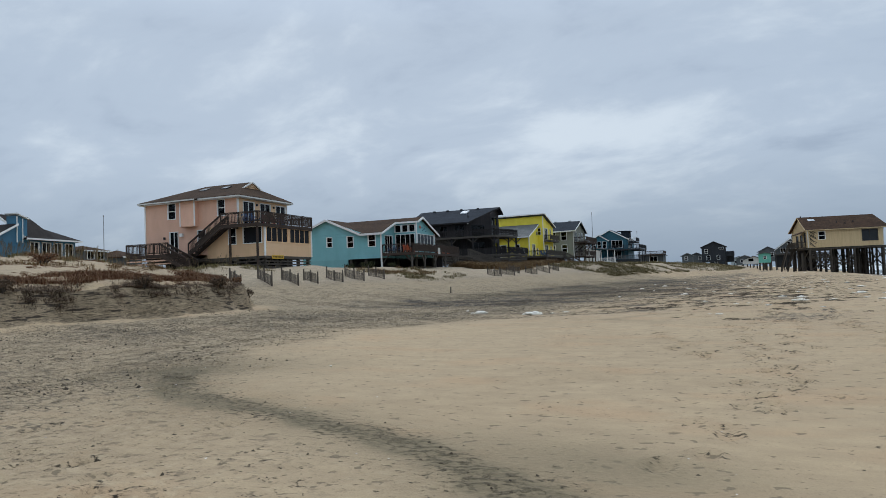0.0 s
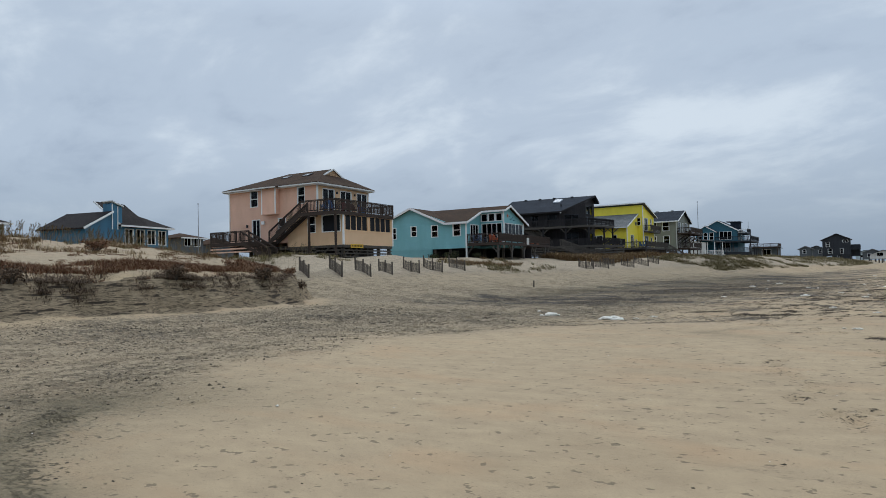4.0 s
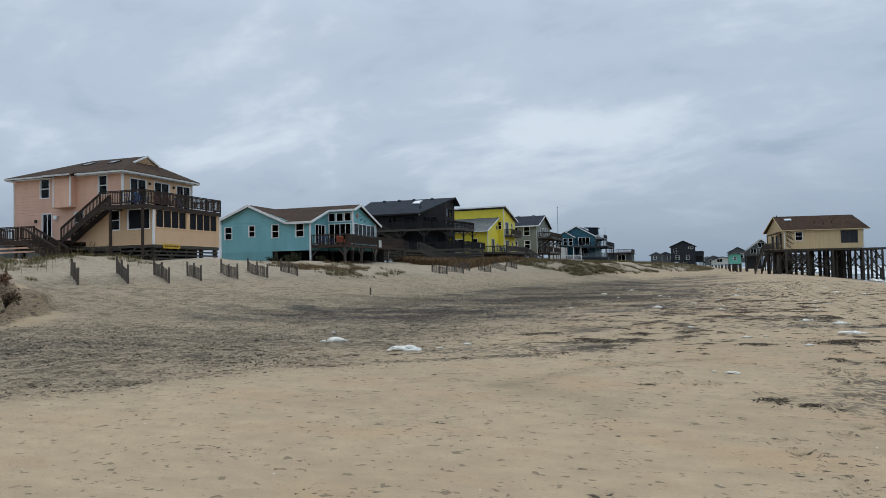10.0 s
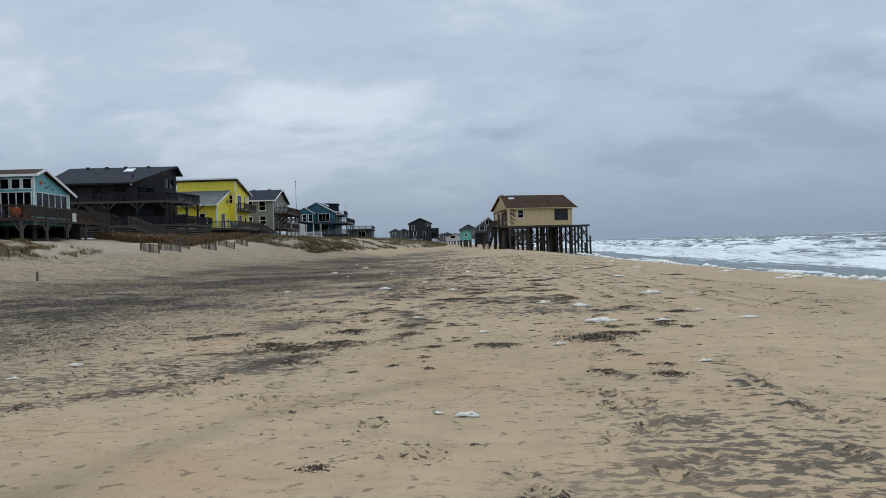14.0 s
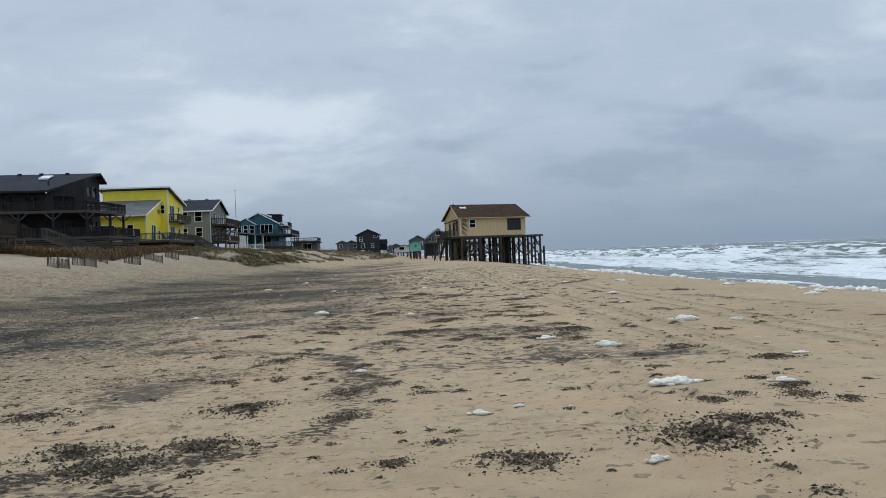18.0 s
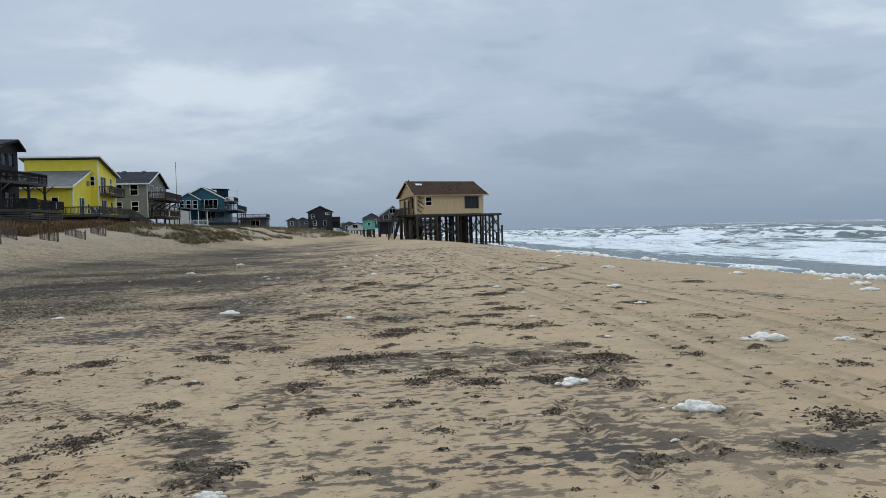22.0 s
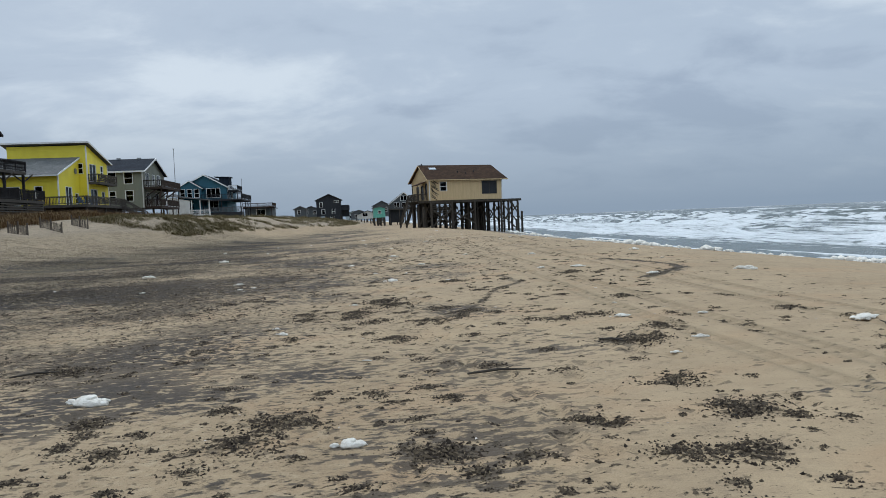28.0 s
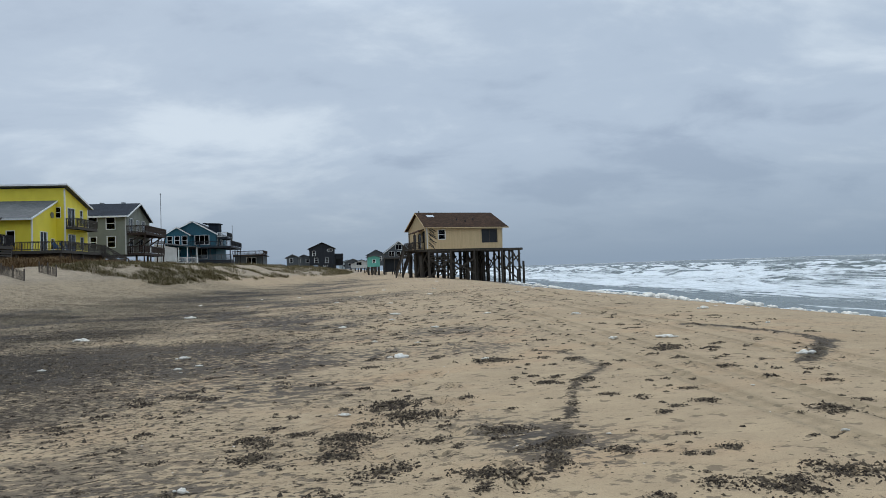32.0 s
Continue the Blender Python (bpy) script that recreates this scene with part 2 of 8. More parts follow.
SCREEN.node_tree.nodes["Principled BSDF"].inputs["Specular IOR Level"].default_value = 0.1
# for the sheets behind panes: room darkness as a colour
DARKBACK = worn("dark_room_backing", (0.035, 0.036, 0.04), (0.02, 0.021, 0.024), 2.0, 30, 0.9, 0.05)
BLIND = worn("pale_blind_fabric", (0.55, 0.56, 0.55), (0.45, 0.46, 0.46), 2.0, 30, 0.8, 0.05)
METAL = worn("galvanised_metal", (0.30, 0.31, 0.32), (0.2, 0.21, 0.22), 3.0, 40, 0.45, 0.1, metal=0.7)
DARKMETAL = worn("dark_metal", (0.03, 0.03, 0.032), (0.02, 0.02, 0.022), 3.0, 40, 0.5, 0.1, metal=0.5)
ORANGE = worn("orange_plastic", (0.60, 0.13, 0.045), (0.5, 0.10, 0.035), 3.0, 40, 0.5, 0.03)
BLUEPLASTIC = worn("blue_plastic", (0.04, 0.11, 0.26), (0.03, 0.09, 0.21), 3.0, 40, 0.5, 0.03)
REDPLASTIC = worn("dark_red_plastic", (0.20, 0.03, 0.035), (0.15, 0.025, 0.03), 3.0, 40, 0.5, 0.03)
SIGNYELLOW = worn("yellow_sign_paint", (0.62, 0.38, 0.02), (0.52, 0.31, 0.016), 3.0, 40, 0.6, 0.05)
SKYLIGHT = worn("skylight_dome", (0.55, 0.58, 0.60), (0.45, 0.48, 0.5), 2.0, 30, 0.2, 0.02)


# ---- mesh helpers ----
def mesh_of(bm, material, name="mesh"):
    bmesh.ops.recalc_face_normals(bm, faces=bm.faces)
    me = bpy.data.meshes.new(name)
    bm.to_mesh(me)
    bm.free()
    me.materials.append(material)
    return me


def part(name, bm, material, parent, label=""):
    ob = new(name, mesh_of(bm, material, name))
    ob.parent = parent
    if label:
        ob["label"] = label
    return ob


def thing(name, place, turn, label, category, group="", kind=""):
    ob = new(name)
    ob.empty_display_size = 0.3
    ob.matrix_world = pose(*place, 0, 0, turn)
    return tagged(ob, label, category, group, kind)


def quad(bm, *pts):
    return bm.faces.new([bm.verts.new(p) for p in pts])


def box(bm, x0, x1, y0, y1, z0, z1):
    v = [bm.verts.new((x, y, z)) for z in (z0, z1) for x, y in ((x0, y0), (x1, y0), (x1, y1), (x0, y1))]
    for f in ((3, 2, 1, 0), (4, 5, 6, 7), (0, 1, 5, 4), (1, 2, 6, 5), (2, 3, 7, 6), (3, 0, 4, 7)):
        bm.faces.new([v[i] for i in f])


def beam(bm, p, q, w, h, up=(0, 0, 1)):
    """A plank from p to q, w wide and h high."""
    p, q, up = Vector(p), Vector(q), Vector(up)
    a = (q - p).normalized()
    s = a.cross(up)
    s = s.normalized() if s.length > 1e-4 else Vector((1, 0, 0))
    t = s.cross(a).normalized()
    v = [bm.verts.new(e + s * (w / 2 * i) + t * (h / 2 * j)) for e in (p, q) for i, j in ((-1, -1), (1, -1), (1, 1), (-1, 1))]
    for f in ((3, 2, 1, 0), (4, 5, 6, 7), (0, 1, 5, 4), (1, 2, 6, 5), (2, 3, 7, 6), (3, 0, 4, 7)):
        bm.faces.new([v[i] for i in f])


def slab(bm, pts, th):
    """A sheet through pts (in order), th thick downwards."""
    top = [bm.verts.new(p) for p in pts]
    low = [bm.verts.new((p[0], p[1], p[2] - th)) for p in pts]
    bm.faces.new(top)
    bm.faces.new(low[::-1])
    n = len(pts)
    for i in range(n):
        bm.faces.new([top[i], low[i], low[(i + 1) % n], top[(i + 1) % n]])


def pole(bm, p, q, r0, r1=None, n=8):
    p, q = Vector(p), Vector(q)
    r1 = r0 if r1 is None else r1
    a = (q - p).normalized()
    s = a.cross((0, 0, 1))
    s = s.normalized() if s.length > 1e-3 else Vector((1, 0, 0))
    t = a.cross(s)
    rings = [[bm.verts.new(e + (s * math.cos(6.28318 * k / n) + t * math.sin(6.28318 * k / n)) * r) for k in range(n)] for e, r in ((p, r0), (q, r1))]
    for k in range(n):
        bm.faces.new([rings[0][k], rings[0][(k + 1) % n], rings[1][(k + 1) % n], rings[1][k]])
    bm.faces.new(rings[0][::-1])
    bm.faces.new(rings[1])


# ---- the lie of the land ----
def smooth(a, b, x):
    t = np.clip((x - a) / (b - a), 0, 1)
    return t * t * (3 - 2 * t)


@functools.lru_cache(None)
def wave_table(k, seed):
    r = np.random.RandomState(seed)
    return [(r.uniform(0, 6.28), r.uniform(0, 6.28), k * r.uniform(0.6, 1.7)) for n in range(7)]


def wave2(x, y, k, seed):
    """Soft repeatable unevenness, about -1 to 1."""
    out = 0.0
    for a, p, f in wave_table(k, seed):
        out = out + np.sin((x * np.cos(a) + y * np.sin(a)) * f + p)
    return out / 4.0


SHORE_Y = (-400, 0, 40, 70, 110, 143, 200, 300, 500, 900, 2500)
SHORE_X = (60, 26, 23, 21.3, 20.6, 21.8, 24, 26, 25, 25, 25)
TOE_Y = (-400, 30, 36, 45, 60, 72, 84, 92, 100, 110, 125, 140, 165, 200, 300, 600, 2500)
TOE_X = (-23, -24, -24.5, -24, -22.5, -20.5, -19.6, -19.5, -18.5, -14.5, -13.5, -11.5, -7.0, -3, -1, -1, -1)


def bluff_line(y):
    """Where the eroded edge of the near dune runs."""
    return -19.6 - 0.022 * (y - 18) ** 2 * (y < 18) - 0.05 * np.clip(y - 19, 0, None) ** 2 + 0.45 * wave2(y * 0, y, 0.9, 8) + 0.32 * wave2(y * 0, y, 2.3, 12)


def land(x, y):
    """Height of the sand at x, y."""
    x, y = np.asarray(x, float), np.asarray(y, float)
    toe = np.interp(y, TOE_Y, TOE_X) + 0.5 * wave2(x * 0, y, 0.35, 3)
    d = toe - x
    k = np.interp(y, (0, 96, 108, 130, 200), (1.0, 1.0, 0.55, 0.6, 0.9))
    dune = np.interp(d / k, (-30, -12, -5, 0, 4, 7, 11, 15, 19, 60), (0, 0, 0.08, 0.3, 0.9, 1.5, 2.1, 2.65, 2.95, 3.2))
    dune = dune + smooth(5, 10, d / k) * (0.22 * wave2(x, y, 0.55, 5) + 0.10 * wave2(x, y, 1.5, 6))
    e = bluff_line(y) - x
    ledge = np.clip((e + 0.1 + 0.10 * wave2(x, y, 2.6, 31)) / 0.5, 0, 1)
    step = np.floor(ledge * 3)
    ledge = 0.3 * ledge + 0.7 * np.minimum((step + smooth(0.6, 1.0, ledge * 3 - step)) / 3, 1.0)
    cut = (0.92 + 0.16 * wave2(x * 0, y, 1.1, 15)) * ledge + 0.25 * smooth(0.7, 1.3, e) - 0.25 * smooth(-1.6, -0.2, e) * (1 - smooth(-0.2, 0.1, e)) * (0.5 + 0.5 * wave2(x * 0, y, 1.6, 9))
    slump = smooth(0.35, 1.1, wave2(x * 0, y, 1.7, 14)) * np.exp(-(((e + 0.1) / 0.6) ** 2))
    cut = cut + 0.5 * slump * smooth(31, 26, y)
    bluff = np.interp(e, (-14, -6, -1, 0, 1.2, 6, 10, 16, 22, 30, 60), (0, 0.1, 0.42, 0.55, 0.55, 1.2, 1.75, 2.5, 2.6, 2.2, 2.0)) + cut
    bluff = bluff + smooth(1.5, 4, e) * 0.16 * wave2(x, y, 0.8, 11)
    side = smooth(24.5, 33.0, y + 0.28 * (x + 20))
    back = bluff * (1 - side) + dune * side
    crest = np.interp(y, (0, 40, 60, 90, 140, 300), (0.02, 0.05, 0.3, 0.35, 0.2, 0.2))
    shore = np.interp(y, SHORE_Y, SHORE_X)
    s = shore - x
    face = np.interp(s, (-400, -60, -10, 0, 8, 14, 19, 27), (-9, -5, -2.1, -1.32, -0.40, 0.0, 0.0, 0.0))
    berm = crest * np.exp(-(((s - 16.5) / 6.0) ** 2))
    swale = -0.12 * smooth(46, 70, y) * np.exp(-(((x - toe - 6) / 5.0) ** 2))
    tilt = 0.08 * np.exp(-(((x - 3.2) / 3.4) ** 2)) * smooth(22, 29, y) * smooth(62, 48, y) - 0.11 * smooth(-2.0, -8.5, x) * smooth(18, 30, y) * smooth(1.0, 8.0, x - toe)
    heap = 0.4 * np.exp(-(((x + 37.5) / 3.5) ** 2)) * smooth(36, 42, y) * smooth(64, 58, y)
    return back + heap + face + berm + swale + tilt + 0.025 * wave2(x, y, 0.5, 21)


class House:
    """A building on its own axes: u towards the sea, v along the shore, z from sea level datum."""

    def __init__(self, name, at, turn, label, category="house", kind="", group=""):
        self.at, self.turn = at, radians(turn)
        self.g = float(land(*at))
        self.root = thing(name, (at[0], at[1], self.g), turn, label, category, group, kind)

    def ground(self, u, v):
        c, s = math.cos(self.turn), math.sin(self.turn)
        return float(land(self.at[0] + c * u - s * v, self.at[1] + s * u + c * v))

    def part(self, name, bm, material, parent=None, label=""):
        bmesh.ops.translate(bm, verts=bm.verts, vec=(0, 0, -self.g))
        return part(name, bm, material, parent or self.root, label)

    def box(self, name, material, u0, u1, v0, v1, z0, z1, parent=None, label=""):
        bm = bmesh.new()
        box(bm, u0, u1, v0, v1, z0, z1)
        return self.part(name, bm, material, parent, label)

    def beam(self, name, material, p, q, w, h, parent=None, label=""):
        bm = bmesh.new()
        beam(bm, p, q, w, h)
        return self.part(name, bm, material, parent, label)

    def wall(self, o, d, length, z0, top, material, openings=(), lap=0.21, vertical=False, name="wall"):
        """A boarded wall from o along d; the outside lies on the right. top: heights as (s, z). Openings (s0, s1, z0, z1) go through."""
        n = (d[1], -d[0])
        ss, zs = [p[0] for p in top], [p[1] for p in top]

        def at(s, z, out):
            return (o[0] + d[0] * s + n[0] * out, o[1] + d[1] * s + n[1] * out, z)

        bm = bmesh.new()
        levels = sorted({z0, *zs, *[z for op in openings for z in op[2:4] if z0 < z < max(zs)]})
        for lo, hi in zip(levels, levels[1:]):
            rows = max(1, round((hi - lo) / lap)) if not vertical else 1
            for r in range(rows):
                a, b = lo + (hi - lo) * r / rows, lo + (hi - lo) * (r + 1) / rows
                ends = []
                for z in (a + 1e-4, b - 1e-4):
                    steps = np.linspace(0, length, 401)
                    inside = steps[np.interp(steps, ss, zs) >= z - 2e-4]
                    ends.append((inside[0], inside[-1]) if len(inside) else None)
                if ends[0] is None:
                    continue
                if ends[1] is None:
                    m = sum(ends[0]) / 2
                    ends[1] = (m, m)
                cuts = sorted((op[0], op[1]) for op in openings if op[2] < (a + b) / 2 < op[3])
                spans, s = [], None
                left = (ends[0][0], ends[1][0])
                for c0, c1 in cuts:
                    spans.append((left, (c0, c0)))
                    left = (c1, c1)
                spans.append((left, (ends[0][1], ends[1][1])))
                for (a0, a1), (b0, b1) in spans:
                    if b0 - a0 < 0.01 and b1 - a1 < 0.01:
                        continue
                    if vertical:
                        count = max(1, round((b0 - a0) / 0.3))
                        for k in range(count):
                            x0, x1 = a0 + (b0 - a0) * k / count, a0 + (b0 - a0) * (k + 1) / count
                            y0, y1 = a1 + (b1 - a1) * k / count, a1 + (b1 - a1) * (k + 1) / count
                            quad(bm, at(x0, a, 0.012), at(x1 - 0.02, a, 0.012), at(y1 - 0.02, b, 0.012), at(y0, b, 0.012))
                            quad(bm, at(x1 - 0.02, a, 0.0), at(x1, a, 0.0), at(y1, b, 0.0), at(y1 - 0.02, b, 0.0))
                    else:
                        quad(bm, at(a0, a, 0.03), at(b0, a, 0.03), at(b1, b, 0.0), at(a1, b, 0.0))
                        quad(bm, at(a0, a, 0.0), at(b0, a, 0.0), at(b0, a, 0.03), at(a0, a, 0.03))
                    quad(bm, at(a0, a, -0.12), at(a1, b, -0.12), at(b1, b, -0.12), at(b0, a, -0.12))
                    quad(bm, at(a0, a, -0.12), at(a0, a, 0.0), at(a1, b, 0.0), at(a1, b, -0.12))
                    quad(bm, at(b0, a, 0.0), at(b0, a, -0.12), at(b1, b, -0.12), at(b1, b, 0.0))
        me = bpy.data.meshes.new(name)
        bmesh.ops.translate(bm, verts=bm.verts, vec=(0, 0, -self.g))
        bm.to_mesh(me)
        bm.free()
        me.materials.append(material)
        ob = new(name, me)
        ob.parent = self.root
        return ob

    def window(self, o, d, s0, s1, z0, z1, style="double", trim=WHITE, name="window", pane=GLASS, blind=0.0):
        """Trim, sash and pane in an opening of a wall, with an added dark sheet behind."""
        n = (d[1], -d[0])

        def bar(bm, a, b, lo, hi, back, front):
            pts = [(o[0] + d[0] * s + n[0] * w, o[1] + d[1] * s + n[1] * w) for s, w in ((a, back), (b, back), (b, front), (a, front))]
            v = [bm.verts.new((*p, z)) for z in (lo, hi) for p in pts]
            for f in ((3, 2, 1, 0), (4, 5, 6, 7), (0, 1, 5, 4), (1, 2, 6, 5), (2, 3, 7, 6), (3, 0, 4, 7)):
                bm.faces.new([v[i] for i in f])

        t = 0.075
        bm = bmesh.new()
        bar(bm, s0 - t, s1 + t, z1, z1 + t, -0.06, 0.055)
        bar(bm, s0 - t, s1 + t, z0 - t, z0, -0.06, 0.06)
        bar(bm, s0 - t, s0, z0, z1, -0.06, 0.05)
        bar(bm, s1, s1 + t, z0, z1, -0.06, 0.05)
        frame_part = self.part(name, bm, trim)
        bm = bmesh.new()
        bar(bm, s0, s1, z0, z1, -0.055, -0.045)
        self.part("pane", bm, pane, frame_part)
        w = 0.035
        bars = [(s0, s0 + w, z0, z1, -0.002), (s1 - w, s1, z0, z1, -0.002)]
        if style == "double":
            bars.append((s0 + w, s1 - w, (z0 + z1) / 2 - w, (z0 + z1) / 2 + w, 0.0))
        else:
            count = {"slider": 2, "triple": 3, "five": 5, "four": 4, "two": 2, "fixed": 1}[style]
            for k in range(1, count):
                m = s0 + (s1 - s0) * k / count
                bars.append((m - w, m + w, z0, z1, 0.0))
        for s_a, s_b, lo, hi, face in bars:
            bm = bmesh.new()
            bar(bm, s_a, s_b, lo, hi, -0.043, face)
            self.part("sash_bar", bm, trim, frame_part)
        # added dark sheet behind the pane, in place of the unlit room
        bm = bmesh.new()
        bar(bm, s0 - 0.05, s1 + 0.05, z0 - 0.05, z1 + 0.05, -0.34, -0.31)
        self.part("curtain", bm, DARKBACK, frame_part)
        if blind:
            bm = bmesh.new()
            bar(bm, s0 + 0.04, s1 - 0.04, z1 - (z1 - z0) * blind, z1, -0.10, -0.09)
            self.part("blind", bm, BLIND, frame_part)
        return frame_part

    def roof(self, pts, material, th=0.16, name="roof", label=""):
        bm = bmesh.new()
        slab(bm, pts, th)
        return self.part(name, bm, material, None, label)

    def trim(self, pts, material=WHITE, w=0.05, h=0.22, name="fascia"):
        for p, q in zip(pts, pts[1:]):
            self.beam(name, material, p, q, w, h)

    def deck(self, u0, u1, v0, v1, z, material, posts=(), down=None, th=0.3):
        count = max(2, round((u1 - u0) / 0.15))
        for k in range(count):
            a = u0 + (u1 - u0) * k / count
            self.box("deck_board", material, a, a + (u1 - u0) / count - 0.008, v0, v1, z - 0.04, z)
        for p, q in (((u0, v0), (u1, v0)), ((u1, v0), (u1, v1)), ((u1, v1), (u0, v1))):
            self.beam("rim_joist", material, (*p, z - 0.04 - th / 2), (*q, z - 0.04 - th / 2), 0.05, th)
        for k in range(1, max(2, round((v1 - v0) / 0.8))):
            m = v0 + (v1 - v0) * k / round((v1 - v0) / 0.8)
            self.box("joist", material, u0, u1 - 0.03, m - 0.025, m + 0.025, z - 0.26, z - 0.045)
        for u, v in posts:
            self.post(u, v, z - 0.05, material, down)

    def post(self, u, v, top, material, down=None, w=0.16, name="post"):
        low = self.ground(u, v) - 0.3 if down is None else down
        return self.box(name, material, u - w / 2, u + w / 2, v - w / 2, v + w / 2, low, top)

    def rail(self, p, q, z, material, h=1.05, step=1.9, solid=False, pitch=0.16):
        """A railing from p to q on a deck at z (z may be a pair on stairs)."""
        za, zb = z if isinstance(z, tuple) else (z, z)
        p, q = Vector((p[0], p[1], za)), Vector((q[0], q[1], zb))
        length = (q - p).length
        count = max(1, round(length / step))
        for k in range(count + 1):
            e = p.lerp(q, k / count)
            self.box("rail_post", material, e.x - 0.05, e.x + 0.05, e.y - 0.05, e.y + 0.05, e.z - 0.02, e.z + h - 0.02)
        up = Vector((0, 0, 1))
        self.beam("handrail", material, p + up * h, q + up * h, 0.14, 0.05)
        self.beam("bottom_rail", material, p + up * 0.12, q + up * 0.12, 0.05, 0.08)
        self.beam("top_rail", material, p + up * (h - 0.09), q + up * (h - 0.09), 0.05, 0.08)
        m = max(2, round(length / pitch))
        w = pitch * 0.27 if solid else 0.02
        for k in range(m):
            e = p.lerp(q, (k + 0.5) / m)
            a = (q - p).normalized() * w
            bm = bmesh.new()
            beam(bm, e + up * 0.1, e + up * (h - 0.06), 2 * w if abs(a.x) > abs(a.y) else 0.035, 0.035 if abs(a.x) > abs(a.y) else 2 * w, up=(0, 1, 0))
            self.part("baluster", bm, material)

    def stairs(self, top, foot, across, width, material, railed=True):
        """A flight from top to foot (u, v, z); across: unit vector of its width."""
        t, f, c = Vector(top), Vector(foot), Vector((*across, 0))
        n = max(2, round((t.z - f.z) / 0.185))
        for k in (0, 1):
            self.beam("stringer", material, t + c * width * k - Vector((0, 0, 0.15)), f + c * width * k - Vector((0, 0, 0.15)), 0.06, 0.3)
        for k in range(1, n):
            e = t.lerp(f, k / n)
            run = (f - t) / n
            run.z = 0
            a, b = e - run * 0.5, e + run * 0.5
            bm = bmesh.new()
            beam(bm, a + c * width / 2, b + c * width / 2, width, 0.045)
            self.part("tread", bm, material)
        if railed:
            for k in (0, 1):
                p, q = t + c * width * k, f + c * width * k
                self.rail((p.x, p.y), (q.x, q.y), (p.z, q.z), material, 0.95)

    def lattice(self, p, q, z0, z1, material, pitch=0.28, name="skirting"):
        """Horizontal slats below a floor."""
        z = z0
        while z < z1:
            self.beam("skirting_slat", material, (*p, z + 0.06), (*q, z + 0.06), 0.03, 0.13)
            z += pitch

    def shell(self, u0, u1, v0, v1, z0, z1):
        """Floor and ceiling behind the windows; the gloom of unlit rooms is in their dark colour."""
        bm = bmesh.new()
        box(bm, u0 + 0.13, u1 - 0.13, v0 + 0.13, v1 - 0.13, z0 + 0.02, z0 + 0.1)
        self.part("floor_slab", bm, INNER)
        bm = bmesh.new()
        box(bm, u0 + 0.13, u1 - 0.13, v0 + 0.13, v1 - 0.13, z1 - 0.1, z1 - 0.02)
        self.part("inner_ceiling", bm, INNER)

# ---- beach, dunes and sea ----
@functools.lru_cache(None)
def noise_table(seed):
    return np.random.RandomState(seed).rand(256, 256)


def value_noise(x, y, seed):
    r = noise_table(seed)
    xi, yi = np.floor(x).astype(int), np.floor(y).astype(int)
    fx, fy = x - xi, y - yi
    fx, fy = fx * fx * (3 - 2 * fx), fy * fy * (3 - 2 * fy)
    a, b = r[xi % 256, yi % 256], r[(xi + 1) % 256, yi % 256]
    c, d = r[xi % 256, (yi + 1) % 256], r[(xi + 1) % 256, (yi + 1) % 256]
    return (a * (1 - fx) + b * fx) * (1 - fy) + (c * (1 - fx) + d * fx) * fy


def fbm(x, y, size, octaves=4, seed=0, gain=0.5):
    out, amp, total = 0.0, 1.0, 0.0
    for k in range(octaves):
        f = 2.0**k / size
        out = out + amp * value_noise(x * f + 17.3 * k, y * f + 9.1 * k, seed + k)
        total += amp
        amp *= gain
    return out / total


def blob(x, y, cx, cy, rx, ry, turn=0.0):
    c, s = math.cos(radians(turn)), math.sin(radians(turn))
    u, v = (x - cx) * c + (y - cy) * s, -(x - cx) * s + (y - cy) * c
    return np.exp(-((u / rx) ** 2 + (v / ry) ** 2))


def near_line(x, y, pts, w):
    """1 on a bent line, falling to 0 over w metres."""
    best = np.full(np.shape(x), 1e9)
    for (ax, ay), (bx, by) in zip(pts, pts[1:]):
        dx, dy = bx - ax, by - ay
        t = np.clip(((x - ax) * dx + (y - ay) * dy) / (dx * dx + dy * dy), 0, 1)
        best = np.minimum(best, np.hypot(x - ax - t * dx, y - ay - t * dy))
    return np.exp(-((best / w) ** 2))


def once(fun):
    """Work out a map of the whole ground only once."""
    kept_grids = {}

    def inner(x, y):
        if np.ndim(x) != 2:
            return fun(x, y)
        key = np.shape(x)
        if key not in kept_grids:
            kept_grids[key] = fun(x, y)
        return kept_grids[key]
    return inner


@once
def clean_sheet(x, y):
    """Where the last wave left smooth tan sand."""
    wx, wy = x + 1.0 * (fbm(x, y, 3.0, 3, 50) - 0.5) * 2, y + 1.2 * (fbm(x, y, 3.5, 3, 51) - 0.5) * 2
    top = np.interp(wx, (-12, -9, -7, -4, 0, 4, 9), (16.5, 18.5, 20.5, 23.5, 26.0, 27.5, 29))
    low = np.interp(wx, (-10, -6.4, -4.5, -3.1, -1.8, -0.9, 1, 6), (11.5, 7.6, 6.9, 6.4, 5.7, 5.1, 3, -2))
    left = np.interp(wy, (7, 10, 13, 17, 20), (-6.4, -7.4, -9.3, -10.6, -9.0))
    return smooth(1.7, -1.5, wy - top + 1.6 * (fbm(x, y, 0.9, 3, 53) - 0.5)) * smooth(-0.25, 0.25, wy - low) * smooth(-1.2, 0.9, wx - left + 1.2 * (fbm(x, y, 0.8, 3, 54) - 0.5))


